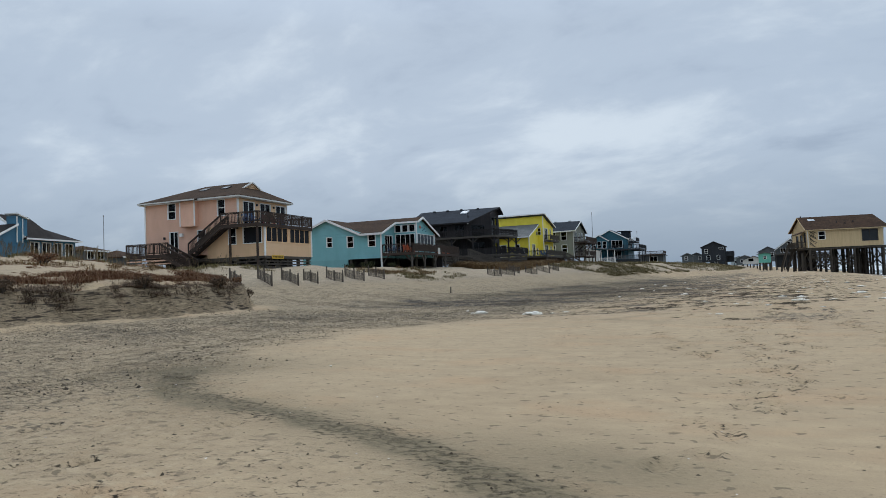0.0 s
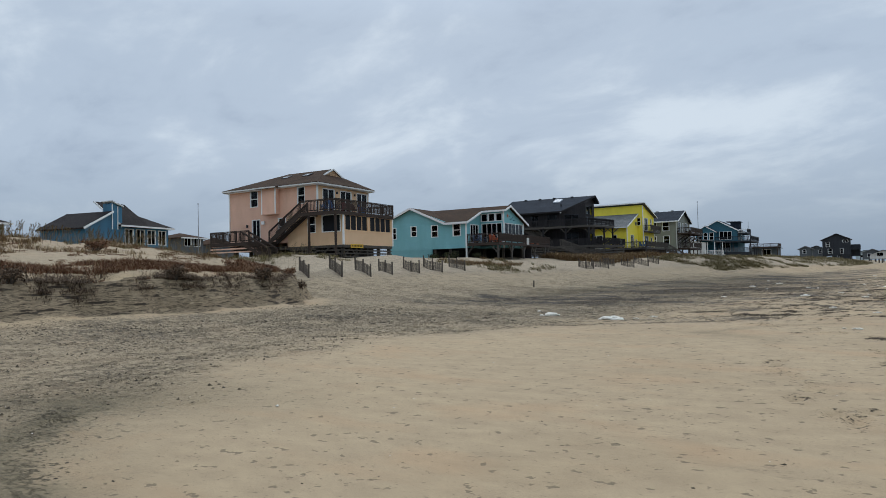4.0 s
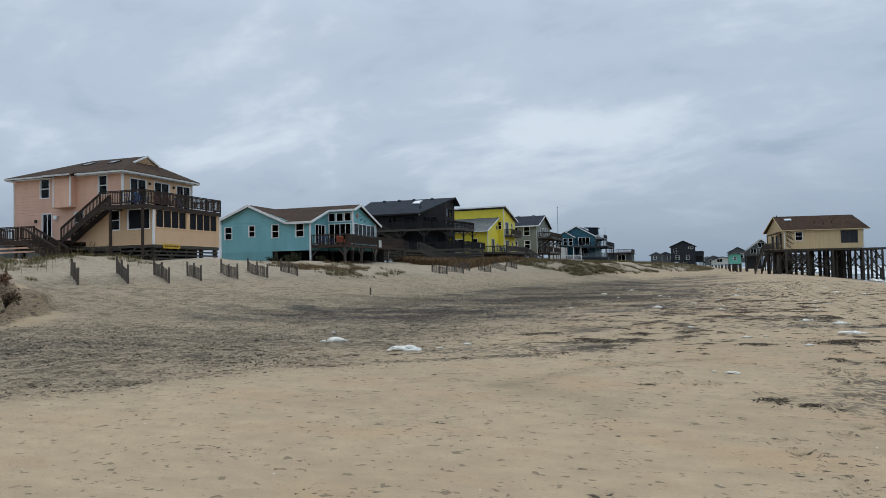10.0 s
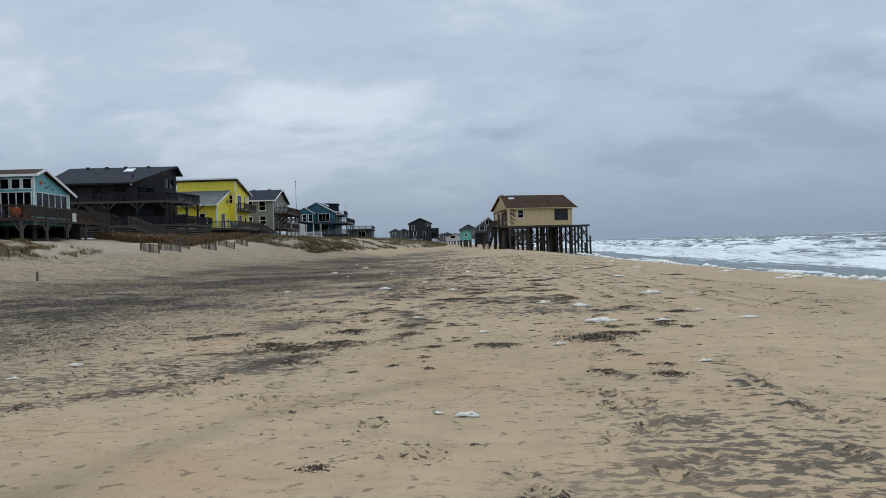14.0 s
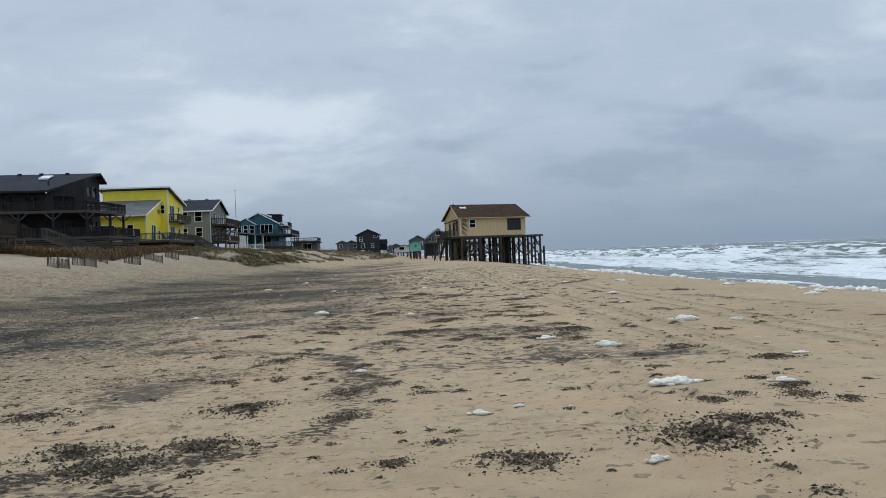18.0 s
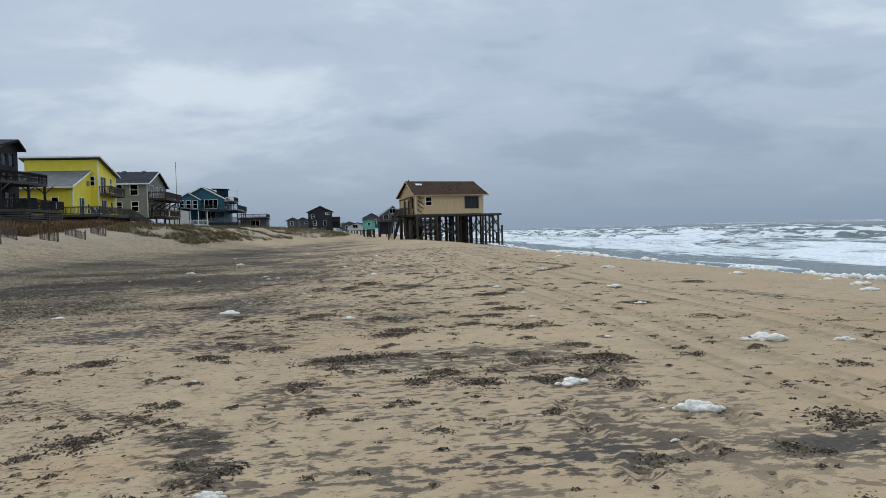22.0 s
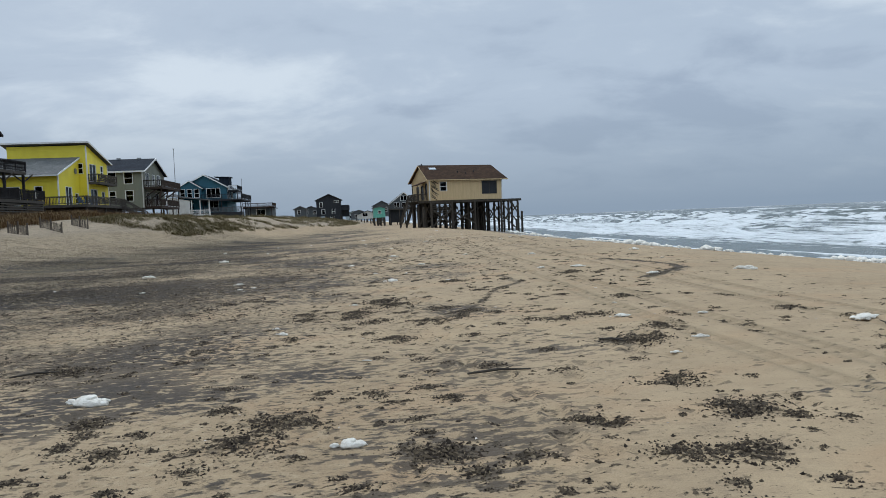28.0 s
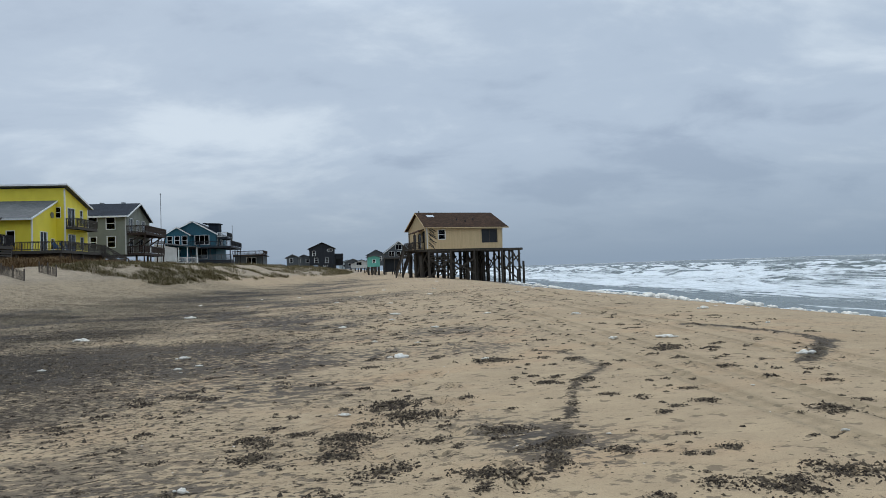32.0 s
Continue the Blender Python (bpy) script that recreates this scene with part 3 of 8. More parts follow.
WRACK_ARC = ((-5.4, 33.6), (-4.7, 33.1), (-3.3, 32.3), (-2.4, 31.5), (-1.9, 29.4), (-1.9, 28.1), (-2.2, 27.3), (-2.9, 26.8), (-3.6, 26.7), (-5.0, 26.6))
BLACK_LINE = ((-0.2, 42.6), (0.13, 43.6), (0.47, 44.5), (0.92, 45.8), (1.33, 46.7), (1.84, 47.4), (1.8, 48.8), (1.4, 49.5))
HOOK = ((5.0, 51.6), (5.6, 50.9), (5.95, 49.6), (5.9, 48.6), (4.9, 47.4), (4.3, 46.8))
TOP_LINE = ((-11.5, 16.2), (-9.2, 18.4), (-8.4, 20.6), (-6.2, 22.6), (-4.2, 24.2), (-3.2, 26.2))


def mineral(x, y):
    """Share of dark heavy sand, wrack and trampled clods, 0 to 1."""
    toe = np.interp(y, TOE_Y, TOE_X)
    clean = clean_sheet(x, y)
    n1, n2 = fbm(x * 0.75, y * 1.5, 2.2, 4, 60), fbm(x * 0.8, y * 1.8, 0.7, 3, 64)
    n3 = fbm(x, y * 1.6, 6.0, 4, 67)
    band = smooth(-4.0, -11.0, x) * smooth(1.0, 6.0, x - toe)
    inland = smooth(0.5, -4.5, x) * smooth(28, 36, y)
    zone = 0.02 + 0.12 * band + 0.17 * inland + 0.10 * smooth(54, 80, y)
    zone = zone + 0.42 * blob(x, y, -4.8, 51.8, 3.4, 4.2, 12) + 0.14 * blob(x, y, -9, 60, 4, 12) + 0.26 * blob(x, y, -6, 45, 3.0, 3.4)
    zone = zone + 0.04 * blob(x, y, -12, 9, 4, 5, 30) + 0.25 * blob(x, y, -14, 21, 3, 6) + 0.2 * blob(x, y, -7, 29, 3, 2.0)
    zone = zone + 0.25 * blob(x, y, -5.0, 31, 2.5, 1.4) + 0.20 * blob(x, y, -3.0, 43.0, 2.2, 1.8)
    m = np.clip(zone + 0.55 * (n1 - 0.5) + 0.30 * (n2 - 0.5) + 0.35 * (n3 - 0.5), 0, 1)
    wob = 0.3 * (fbm(x, y, 0.8, 3, 80) - 0.5)
    m = np.maximum(m, near_line(x + wob, y + wob, BLACK_LINE, 0.08) * (0.1 + 1.1 * n2))
    m = np.maximum(m, 0.85 * near_line(x + wob, y + wob, HOOK, 0.16))
    m = np.maximum(m, near_line(x + 2 * wob, y + 2 * wob, WRACK_ARC, 0.28) * (0.2 + 0.9 * n2))
    m = np.maximum(m, near_line(x + 2 * wob, y + 2 * wob, TOP_LINE, 0.35) * (0.1 + 0.9 * n2))
    channel = near_line(x + wob, y + wob, ((1.2, 3.0), (-0.9, 5.0), (-1.8, 5.6), (-3.1, 6.3), (-4.5, 6.8), (-6.4, 7.5), (-8.0, 8.8)), 0.3)
    spots = smooth(0.66, 0.74, fbm(x, y * 1.3, 0.42, 2, 90)) * (0.25 + 0.5 * smooth(8, 24, y))
    clean_m = np.maximum(0.55 * channel, 0.35 * spots)
    m = m * (1 - clean) + clean_m * clean + 0.3 * channel * (1 - clean)
    seaward = smooth(4.0, 9.0, x) * smooth(30, 34, y)
    m = m * (1 - 0.75 * seaward)
    dune = smooth(2.0, -4.0, x - toe) * smooth(30, 36, y) + smooth(-19.5, -20.5, x) * smooth(33, 28, y)
    return np.clip(m * (1 - 0.8 * np.clip(dune, 0, 1)), 0, 1)


# heaps of dug-up clods: the large ones stretch by stretch, then small ones at random
HEAPS_A = ((-0.5, 20.4, 0.28), (-0.1, 20.2, 0.22), (-1.4, 26.4, 0.22), (-0.5, 26.2, 0.4), (1.0, 26.5, 0.55), (1.4, 26.8, 0.4), (1.1, 25.3, 0.15), (1.1, 25.7, 0.12), (-1.8, 26.3, 0.1), (-1.5, 25.5, 0.1), (-1.4, 24.7, 0.12), (2.4, 27.9, 0.3), (2.3, 27.5, 0.25), (1.4, 27.5, 0.2), (3.2, 29.6, 0.35), (2.5, 30.8, 0.4), (-3.0, 27.2, 0.5), (-3.6, 26.8, 0.5), (-3.0, 28.6, 0.5), (-4.1, 27.3, 0.5), (1.4, 24.4, 0.15), (1.2, 25.0, 0.12), (1.3, 23.9, 0.25), (0.6, 24.1, 0.2), (-3.2, 31.6, 0.4), (-4.3, 32.5, 0.3), (-2.0, 29.0, 0.25), (-2.0, 27.9, 0.2), (-5.3, 28.9, 0.5), (-5.8, 28.7, 0.5))
HEAPS_B = ((-1.1, 34.3, 0.5), (-1.5, 34.2, 0.4), (-0.2, 33.2, 0.35), (0.4, 33.2, 0.25), (1.6, 34.4, 0.3), (1.6, 33.5, 0.5), (1.4, 32.8, 0.25), (-3.0, 34.9, 0.35), (-2.2, 35.2, 0.3), (-2.8, 33.4, 0.15), (-0.5, 32.9, 0.25), (0.8, 32.7, 0.25), (0.1, 32.7, 0.35), (-0.5, 36.3, 0.5), (-0.7, 36.0, 0.4), (0.6, 36.7, 0.35), (1.4, 36.1, 0.45), (-1.9, 39.0, 0.4), (-3.0, 36.6, 0.3), (2.4, 41.7, 0.35), (3.9, 38.0, 0.4), (0.0, 34.0, 0.2), (0.8, 34.0, 0.22), (0.9, 33.5, 0.25), (-4.4, 35.1, 0.45), (4.2, 36.1, 0.3), (7.1, 42.2, 0.5), (-1.6, 33.0, 0.25), (1.4, 32.3, 0.25), (-2.7, 35.5, 0.25), (-0.6, 34.3, 0.3))
HEAPS_C = ((-2.1, 38.5, 0.4), (-1.7, 38.9, 0.28), (-0.7, 38.0, 0.4), (-0.2, 37.8, 0.2), (1.5, 38.3, 0.4), (1.4, 39.2, 0.35), (1.8, 41.0, 0.5), (1.1, 37.5, 0.35), (0.7, 37.6, 0.3), (-0.5, 37.6, 0.2), (-1.2, 37.5, 0.15), (-2.3, 38.0, 0.15), (-3.0, 38.5, 0.25), (-2.4, 39.4, 0.2), (-0.5, 39.3, 0.2), (-1.0, 39.3, 0.12), (0.4, 38.4, 0.25), (4.5, 42.3, 0.35), (-0.8, 38.8, 0.1), (0.0, 40.4, 0.25), (-0.9, 42.3, 0.35), (-4.5, 41.6, 0.5), (2.0, 37.9, 0.12), (0.8, 37.1, 0.12), (1.3, 37.0, 0.15), (-3.4, 39.3, 0.3), (-1.6, 39.8, 0.15), (-2.9, 38.9, 0.15))
HEAPS_D = ((-0.3, 43.5, 0.4), (1.4, 42.8, 0.3), (1.0, 42.9, 0.2), (0.7, 43.8, 0.18), (0.3, 44.1, 0.3), (-0.5, 43.5, 0.2), (-0.8, 45.5, 0.5), (-1.0, 46.1, 0.4), (-1.4, 44.8, 0.4), (-1.5, 44.3, 0.3), (-2.2, 44.4, 0.3), (-1.3, 47.2, 0.12), (2.1, 45.1, 0.2), (2.9, 44.4, 0.3), (0.6, 48.7, 0.4), (3.3, 48.6, 0.35), (-0.1, 44.7, 0.3), (1.5, 43.6, 0.15), (0.0, 44.0, 0.15), (1.9, 42.9, 0.35), (-1.1, 43.8, 0.3), (-2.3, 45.0, 0.3), (-4.0, 47.2, 0.3), (1.3, 45.7, 0.15), (1.6, 45.5, 0.12), (-0.7, 44.5, 0.2))
r = np.random.RandomState(77)
cx, cy = r.uniform(-13, 7.5, 14000), 19 + 56 * r.rand(14000)
mm = mineral(cx, cy)
keep = r.rand(14000) < (np.where(cy > 29, 0.34, 0.18) + 0.6 * mm) * np.where(cx > 4, 0.5, 1.0) * (1 - 0.95 * clean_sheet(cx, cy)) * np.where(cx < -6, 0.7, 1.0)
CENTRES = [(a, b, c) for a, b, c in zip(cx[keep], cy[keep], 0.03 + 0.16 * r.rand(keep.sum()) ** 3)][:5200]
CENTRES += list(HEAPS_A + HEAPS_B + HEAPS_C + HEAPS_D)


marked = {}


def marks(x, y):
    """Dark share with the heaps stamped in."""
    if x.shape in marked:
        return marked[x.shape]
    m = mineral(x, y)
    rag = fbm(x, y, 0.22, 3, 150)
    xs, ys = x[:, 0], y[0]
    for px, py, size in CENTRES:
        i0, i1 = np.searchsorted(xs, (px - 2 * size, px + 2 * size))
        j0, j1 = np.searchsorted(ys, (py - 1.5 * size, py + 1.5 * size))
        d2 = ((x[i0:i1, j0:j1] - px) / (0.8 * size)) ** 2 + ((y[i0:i1, j0:j1] - py) / (0.6 * size)) ** 2
        m[i0:i1, j0:j1] = np.maximum(m[i0:i1, j0:j1], np.exp(-1.6 * d2) * (0.15 + 1.25 * rag[i0:i1, j0:j1]))
    for px, py, deep in prints:
        i0, i1 = np.searchsorted(xs, (px - 0.4, px + 0.4))
        j0, j1 = np.searchsorted(ys, (py - 0.5, py + 0.5))
        d = np.hypot((x[i0:i1, j0:j1] - px) / 0.11, (y[i0:i1, j0:j1] - py) / 0.16)
        ring = np.exp(-(((d - 1.0) / 0.55) ** 2)) * (0.25 + 0.9 * rag[i0:i1, j0:j1]) * min(0.5, 10 * deep + 0.1)
        m[i0:i1, j0:j1] = np.maximum(m[i0:i1, j0:j1], ring)
    marked[x.shape] = np.clip(m, 0, 1)
    return marked[x.shape]


def spread(*runs):
    """Grid lines: runs of (start, end, step), joined."""
    out = [np.arange(a, b, s) for a, b, s in runs]
    return np.concatenate(out)


def sheet(name, xs, ys, zfun, attributes, material, label, category):
    gx, gy = np.meshgrid(xs, ys, indexing="ij")
    gz = zfun(gx, gy)
    nx, ny = gx.shape
    co = np.stack([gx, gy, gz], -1).reshape(-1, 3).astype(np.float32)
    i = np.arange(nx * ny).reshape(nx, ny)
    faces = np.stack([i[:-1, :-1], i[1:, :-1], i[1:, 1:], i[:-1, 1:]], -1).reshape(-1, 4)
    me = bpy.data.meshes.new(name)
    me.vertices.add(len(co))
    me.vertices.foreach_set("co", co.ravel())
    me.loops.add(faces.size)
    me.loops.foreach_set("vertex_index", faces.ravel().astype(np.int32))
    me.polygons.add(len(faces))
    me.polygons.foreach_set("loop_start", np.arange(0, faces.size, 4, dtype=np.int32))
    me.update(calc_edges=True)
    me.polygons.foreach_set("use_smooth", np.ones(len(faces), bool))
    for key, fun in attributes.items():
        at = me.attributes.new(key, "FLOAT", "POINT")
        at.data.foreach_set("value", np.clip(fun(gx, gy), 0, 1).ravel().astype(np.float32))
    me.materials.append(material)
    me.validate()
    return tagged(new(name, me), label, category, kind="structure")


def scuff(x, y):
    """Where feet have churned the sand into small pits; sets how strongly their shade is painted."""
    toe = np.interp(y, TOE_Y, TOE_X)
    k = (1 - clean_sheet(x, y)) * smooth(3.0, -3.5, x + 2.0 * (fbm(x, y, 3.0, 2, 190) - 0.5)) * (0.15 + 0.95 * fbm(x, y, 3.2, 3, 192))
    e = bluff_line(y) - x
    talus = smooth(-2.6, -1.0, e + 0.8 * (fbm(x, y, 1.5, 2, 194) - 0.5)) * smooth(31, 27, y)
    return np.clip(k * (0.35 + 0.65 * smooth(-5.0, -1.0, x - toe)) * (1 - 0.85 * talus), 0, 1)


def attr(nodes, key):
    n = nodes.new("ShaderNodeAttribute")
    n.attribute_name = key
    return n.outputs["Fac"]


def sand_mat():
    m, nodes, links, b = base_mat("beach_sand", 0.92)
    b.inputs["Specular IOR Level"].default_value = 0.22

    def mul(p, q):
        return math_of(nodes, links, "MULTIPLY", p, q)

    def add(p, q):
        return math_of(nodes, links, "ADD", p, q)

    def mask(fac, lo, hi):
        return ramp_of(nodes, links, fac, (lo, (0, 0, 0)), (hi, (1, 1, 1)))

    large = grain(nodes, links, 0.22, 5.0)
    mid_n = grain(nodes, links, 2.2, 5.0, (1, 1.7, 1))
    fine_n = grain(nodes, links, 22, 6.0, (0.8, 1.5, 1), 0.65)
    dust = grain(nodes, links, 160, 3.0, (1, 1, 1), 0.7)
    crumb_n = grain(nodes, links, 13.0, 6.0, (0.85, 1.3, 1), 0.68)
    tone = attr(nodes, "mineral")
    # smooth tan sand with faint rusty and ashy drifts
    tan = ramp_of(nodes, links, large, (0.3, (0.330, 0.246, 0.153)), (0.5, (0.370, 0.281, 0.179)), (0.7, (0.392, 0.297, 0.187)))
    tan = mix_of(nodes, links, 1.0, tan, ramp_of(nodes, links, mid_n, (0.3, (0.88, 0.87, 0.87)), (0.7, (1.08, 1.08, 1.07))), "MULTIPLY")
    tan = mix_of(nodes, links, mul(mask(grain(nodes, links, 0.55, 4.0, (0.8, 1.6, 1)), 0.52, 0.68), 0.5), tan, (0.40, 0.262, 0.152))
    pale = ramp_of(nodes, links, mid_n, (0.3, (0.235, 0.19, 0.133)), (0.7, (0.36, 0.297, 0.22)))
    # trampled grey-brown band
    tread = mask(grain(nodes, links, 2.6, 9.0, (1, 0.6, 1), 0.74), 0.42, 0.49)
    trod_c = mix_of(nodes, links, tread, ramp_of(nodes, links, fine_n, (0.3, (0.15, 0.117, 0.078)), (0.7, (0.265, 0.21, 0.14))), ramp_of(nodes, links, fine_n, (0.3, (0.27, 0.212, 0.14)), (0.7, (0.36, 0.285, 0.19))))
    col = mix_of(nodes, links, attr(nodes, "trodden"), tan, trod_c)
    col = mix_of(nodes, links, attr(nodes, "pale"), col, pale)
    # footprint relief painted in: shade as dark hollows, light as paler ridges
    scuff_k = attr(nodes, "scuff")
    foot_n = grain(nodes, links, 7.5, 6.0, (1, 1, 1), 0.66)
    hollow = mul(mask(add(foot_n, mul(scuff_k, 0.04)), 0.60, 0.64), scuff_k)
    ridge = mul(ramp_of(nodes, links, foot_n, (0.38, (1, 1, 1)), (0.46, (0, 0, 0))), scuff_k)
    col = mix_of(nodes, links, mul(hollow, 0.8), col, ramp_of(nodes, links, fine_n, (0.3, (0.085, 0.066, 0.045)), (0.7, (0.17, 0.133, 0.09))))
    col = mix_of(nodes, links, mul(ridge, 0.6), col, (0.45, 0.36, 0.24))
    # thin drifts of black heavy sand: soft blue-black dashes
    drift = add(grain(nodes, links, 7.0, 7.0, (0.8, 1.5, 1), 0.64), mul(grain(nodes, links, 0.35, 4.0, (1, 1.3, 1)), 0.55))
    drift = add(drift, mul(tone, 0.16))
    soot_k = attr(nodes, "soot")
    drift = add(drift, mul(soot_k, 0.15))
    soot = mul(mask(drift, 0.89, 0.955), math_of(nodes, links, "POWER", soot_k, 0.6))
    col = mix_of(nodes, links, mul(soot, 0.92), col, ramp_of(nodes, links, fine_n, (0.3, (0.017, 0.016, 0.017)), (0.7, (0.062, 0.055, 0.051))))
    # crumbly dark clods
    over = add(mul(tone, 0.30), crumb_n)
    crumbs = mask(over, 0.655, 0.675)
    halo = mask(over, 0.58, 0.67)
    brown = ramp_of(nodes, links, grain(nodes, links, 60, 4.0), (0.34, (0.018, 0.014, 0.011)), (0.5, (0.06, 0.046, 0.032)), (0.68, (0.17, 0.132, 0.09)))
    col = mix_of(nodes, links, mul(halo, 0.22), col, (0.19, 0.147, 0.097))
    col = mix_of(nodes, links, mul(crumbs, 0.92), col, brown)
    # dark flecks, which the relief also sinks
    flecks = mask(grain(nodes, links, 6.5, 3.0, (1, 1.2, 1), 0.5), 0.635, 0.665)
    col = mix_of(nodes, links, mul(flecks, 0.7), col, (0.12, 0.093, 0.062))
    # fine pits: their shade is put into the colour, matching the bump
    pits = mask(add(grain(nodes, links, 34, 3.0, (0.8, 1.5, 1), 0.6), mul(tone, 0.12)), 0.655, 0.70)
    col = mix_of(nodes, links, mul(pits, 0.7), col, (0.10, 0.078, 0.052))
    bands = grain(nodes, links, 1.7, 6.0, (0.6, 0.6, 5.0), 0.66)
    layer = ramp_of(nodes, links, bands, (0.40, (0.045, 0.034, 0.024)), (0.45, (0.19, 0.145, 0.095)), (0.51, (0.30, 0.23, 0.15)), (0.55, (0.085, 0.064, 0.043)), (0.62, (0.33, 0.255, 0.165)))
    col = mix_of(nodes, links, attr(nodes, "scarp"), col, layer)
    col = mix_of(nodes, links, mul(attr(nodes, "damp"), add(0.45, mul(mid_n, 0.8))), col, ramp_of(nodes, links, fine_n, (0.3, (0.085, 0.07, 0.042)), (0.7, (0.20, 0.16, 0.10))))
    wet = attr(nodes, "wet")
    col = mix_of(nodes, links, wet, col, (0.135, 0.112, 0.088), "MIX")
    col = mix_of(nodes, links, 1.0, col, ramp_of(nodes, links, dust, (0.3, (0.75, 0.74, 0.72)), (0.7, (1.26, 1.24, 1.20))), "MULTIPLY")
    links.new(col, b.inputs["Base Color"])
    links.new(math_of(nodes, links, "SUBTRACT", 0.92, mul(wet, 0.66)), b.inputs["Roughness"])
    rough_here = add(add(attr(nodes, "trodden"), crumbs), mul(scuff_k, 0.5))
    relief = math_of(nodes, links, "SUBTRACT", add(mul(fine_n, 0.5), mul(crumb_n, 1.0)), add(add(mul(pits, 0.4), mul(flecks, 0.8)), mul(hollow, 0.8)))
    relief = add(add(relief, mul(dust, 0.12)), add(mul(crumbs, 0.5), mul(tread, mul(attr(nodes, "trodden"), 0.7))))
    bp = nodes.new("ShaderNodeBump")
    bp.inputs["Distance"].default_value = 0.05
    links.new(add(0.16, mul(rough_here, 0.65)), bp.inputs["Strength"])
    links.new(relief, bp.inputs["Height"])
    links.new(bp.outputs[0], b.inputs["Normal"])
    return m


def soot(x, y):
    """Where thin drifts of black heavy sand lie."""
    toe = np.interp(y, TOE_Y, TOE_X)
    open_s = smooth(0.5, 4.0, x - toe) * smooth(13, 8, x)
    k = 0.06 + 0.7 * smooth(0.46, 0.62, fbm(x, y, 4.0, 3, 170)) + 0.35 * smooth(0.0, -5.0, x) * smooth(28, 37, y)
    k = k * open_s * (1 - 0.55 * smooth(-4, -9, x) * smooth(36, 30, y)) * (1 - 0.9 * clean_sheet(x, y) * smooth(31, 26, y - 0.6 * x))
    k = k * (1 - 0.6 * smooth(0.5, 3.0, x))
    for cx0, cy0, rx, ry, turn, much in ((-4.8, 51.8, 3.0, 4.0, 12, 1.25), (-3.3, 42.6, 2.6, 1.8, 20, 1.15), (-1.7, 40.5, 0.9, 0.7, 0, 1.1), (0.2, 44.2, 0.7, 1.3, 25, 1.0), (1.4, 21.3, 1.8, 2.6, 10, 0.8),
                                         (0.2, 30.5, 1.5, 0.6, 0, 1.15), (2.2, 30.3, 1.0, 0.4, 0, 1.1), (-2.2, 31.3, 0.6, 0.7, 0, 1.0), (2.5, 38.5, 0.5, 0.25, 0, 1.2), (-1.9, 37.7, 0.6, 0.3, 0, 1.1), (-3.0, 47.6, 2.0, 1.2, 0, 1.0)):
        k = np.maximum(k, much * blob(x, y, cx0, cy0, rx, ry, turn))
    k = np.maximum(k, 1.3 * near_line(x, y, ((2.05, 24.4), (1.85, 22.6)), 0.22))
    k = np.maximum(k, 1.35 * near_line(x, y, ((6.6, 39.8), (7.2, 38.2), (7.9, 36.2)), 0.4))
    k = np.maximum(k, 1.2 * np.maximum(0.42 * near_line(x, y, BLACK_LINE, 0.12), near_line(x, y, HOOK, 0.2)))
    return np.clip(k, 0, 1.0)


@once
def trodden(x, y):
    toe = np.interp(y, TOE_Y, TOE_X)
    band = smooth(-5.0, -10.0, x + 2.0 * (fbm(x, y, 4, 3, 101) - 0.5)) * smooth(-9.5, -7.0, x - toe) * smooth(118, 104, y)
    left = 0.45 * smooth(-3.0, -6.0, x) * smooth(9, 4, y)
    talus = smooth(-2.4, -0.8, bluff_line(y) - x) * smooth(31, 27, y)
    return np.clip(np.maximum(band, left) * (1 - 0.85 * talus) * (1 - clean_sheet(x, y)) * (0.6 + 0.7 * fbm(x, y, 1.6, 4, 104)), 0, 1) * (0.75 + 0.22 * smooth(10, 22, y))


def pale(x, y):
    toe = np.interp(y, TOE_Y, TOE_X)
    k = np.interp(y, (96, 108), (1.0, 0.5))
    a = 0.9 * smooth(-5.0, -8.0, (x - toe) / k) * smooth(27, 33, y)
    e = -19.6 - 0.022 * (y - 18) ** 2 * (y < 18) - 0.05 * np.clip(y - 19, 0, None) ** 2 - x
    b = 0.5 * smooth(0.9, 2.0, e) * smooth(34, 29, y) * (0.35 + 0.9 * fbm(x, y, 1.5, 4, 172))
    return np.clip(np.maximum(a, b), 0, 1)


@once
def scarp(x, y):
    e = bluff_line(y) - x
    return smooth(-0.4, -0.15, e) * smooth(0.85, 0.55, e) * smooth(31, 27, y)


def wet(x, y):
    s = np.interp(y, SHORE_Y, SHORE_X) - x
    return smooth(7.5, 2.0, s + 2.5 * (fbm(x, y, 6, 3, 120) - 0.5))



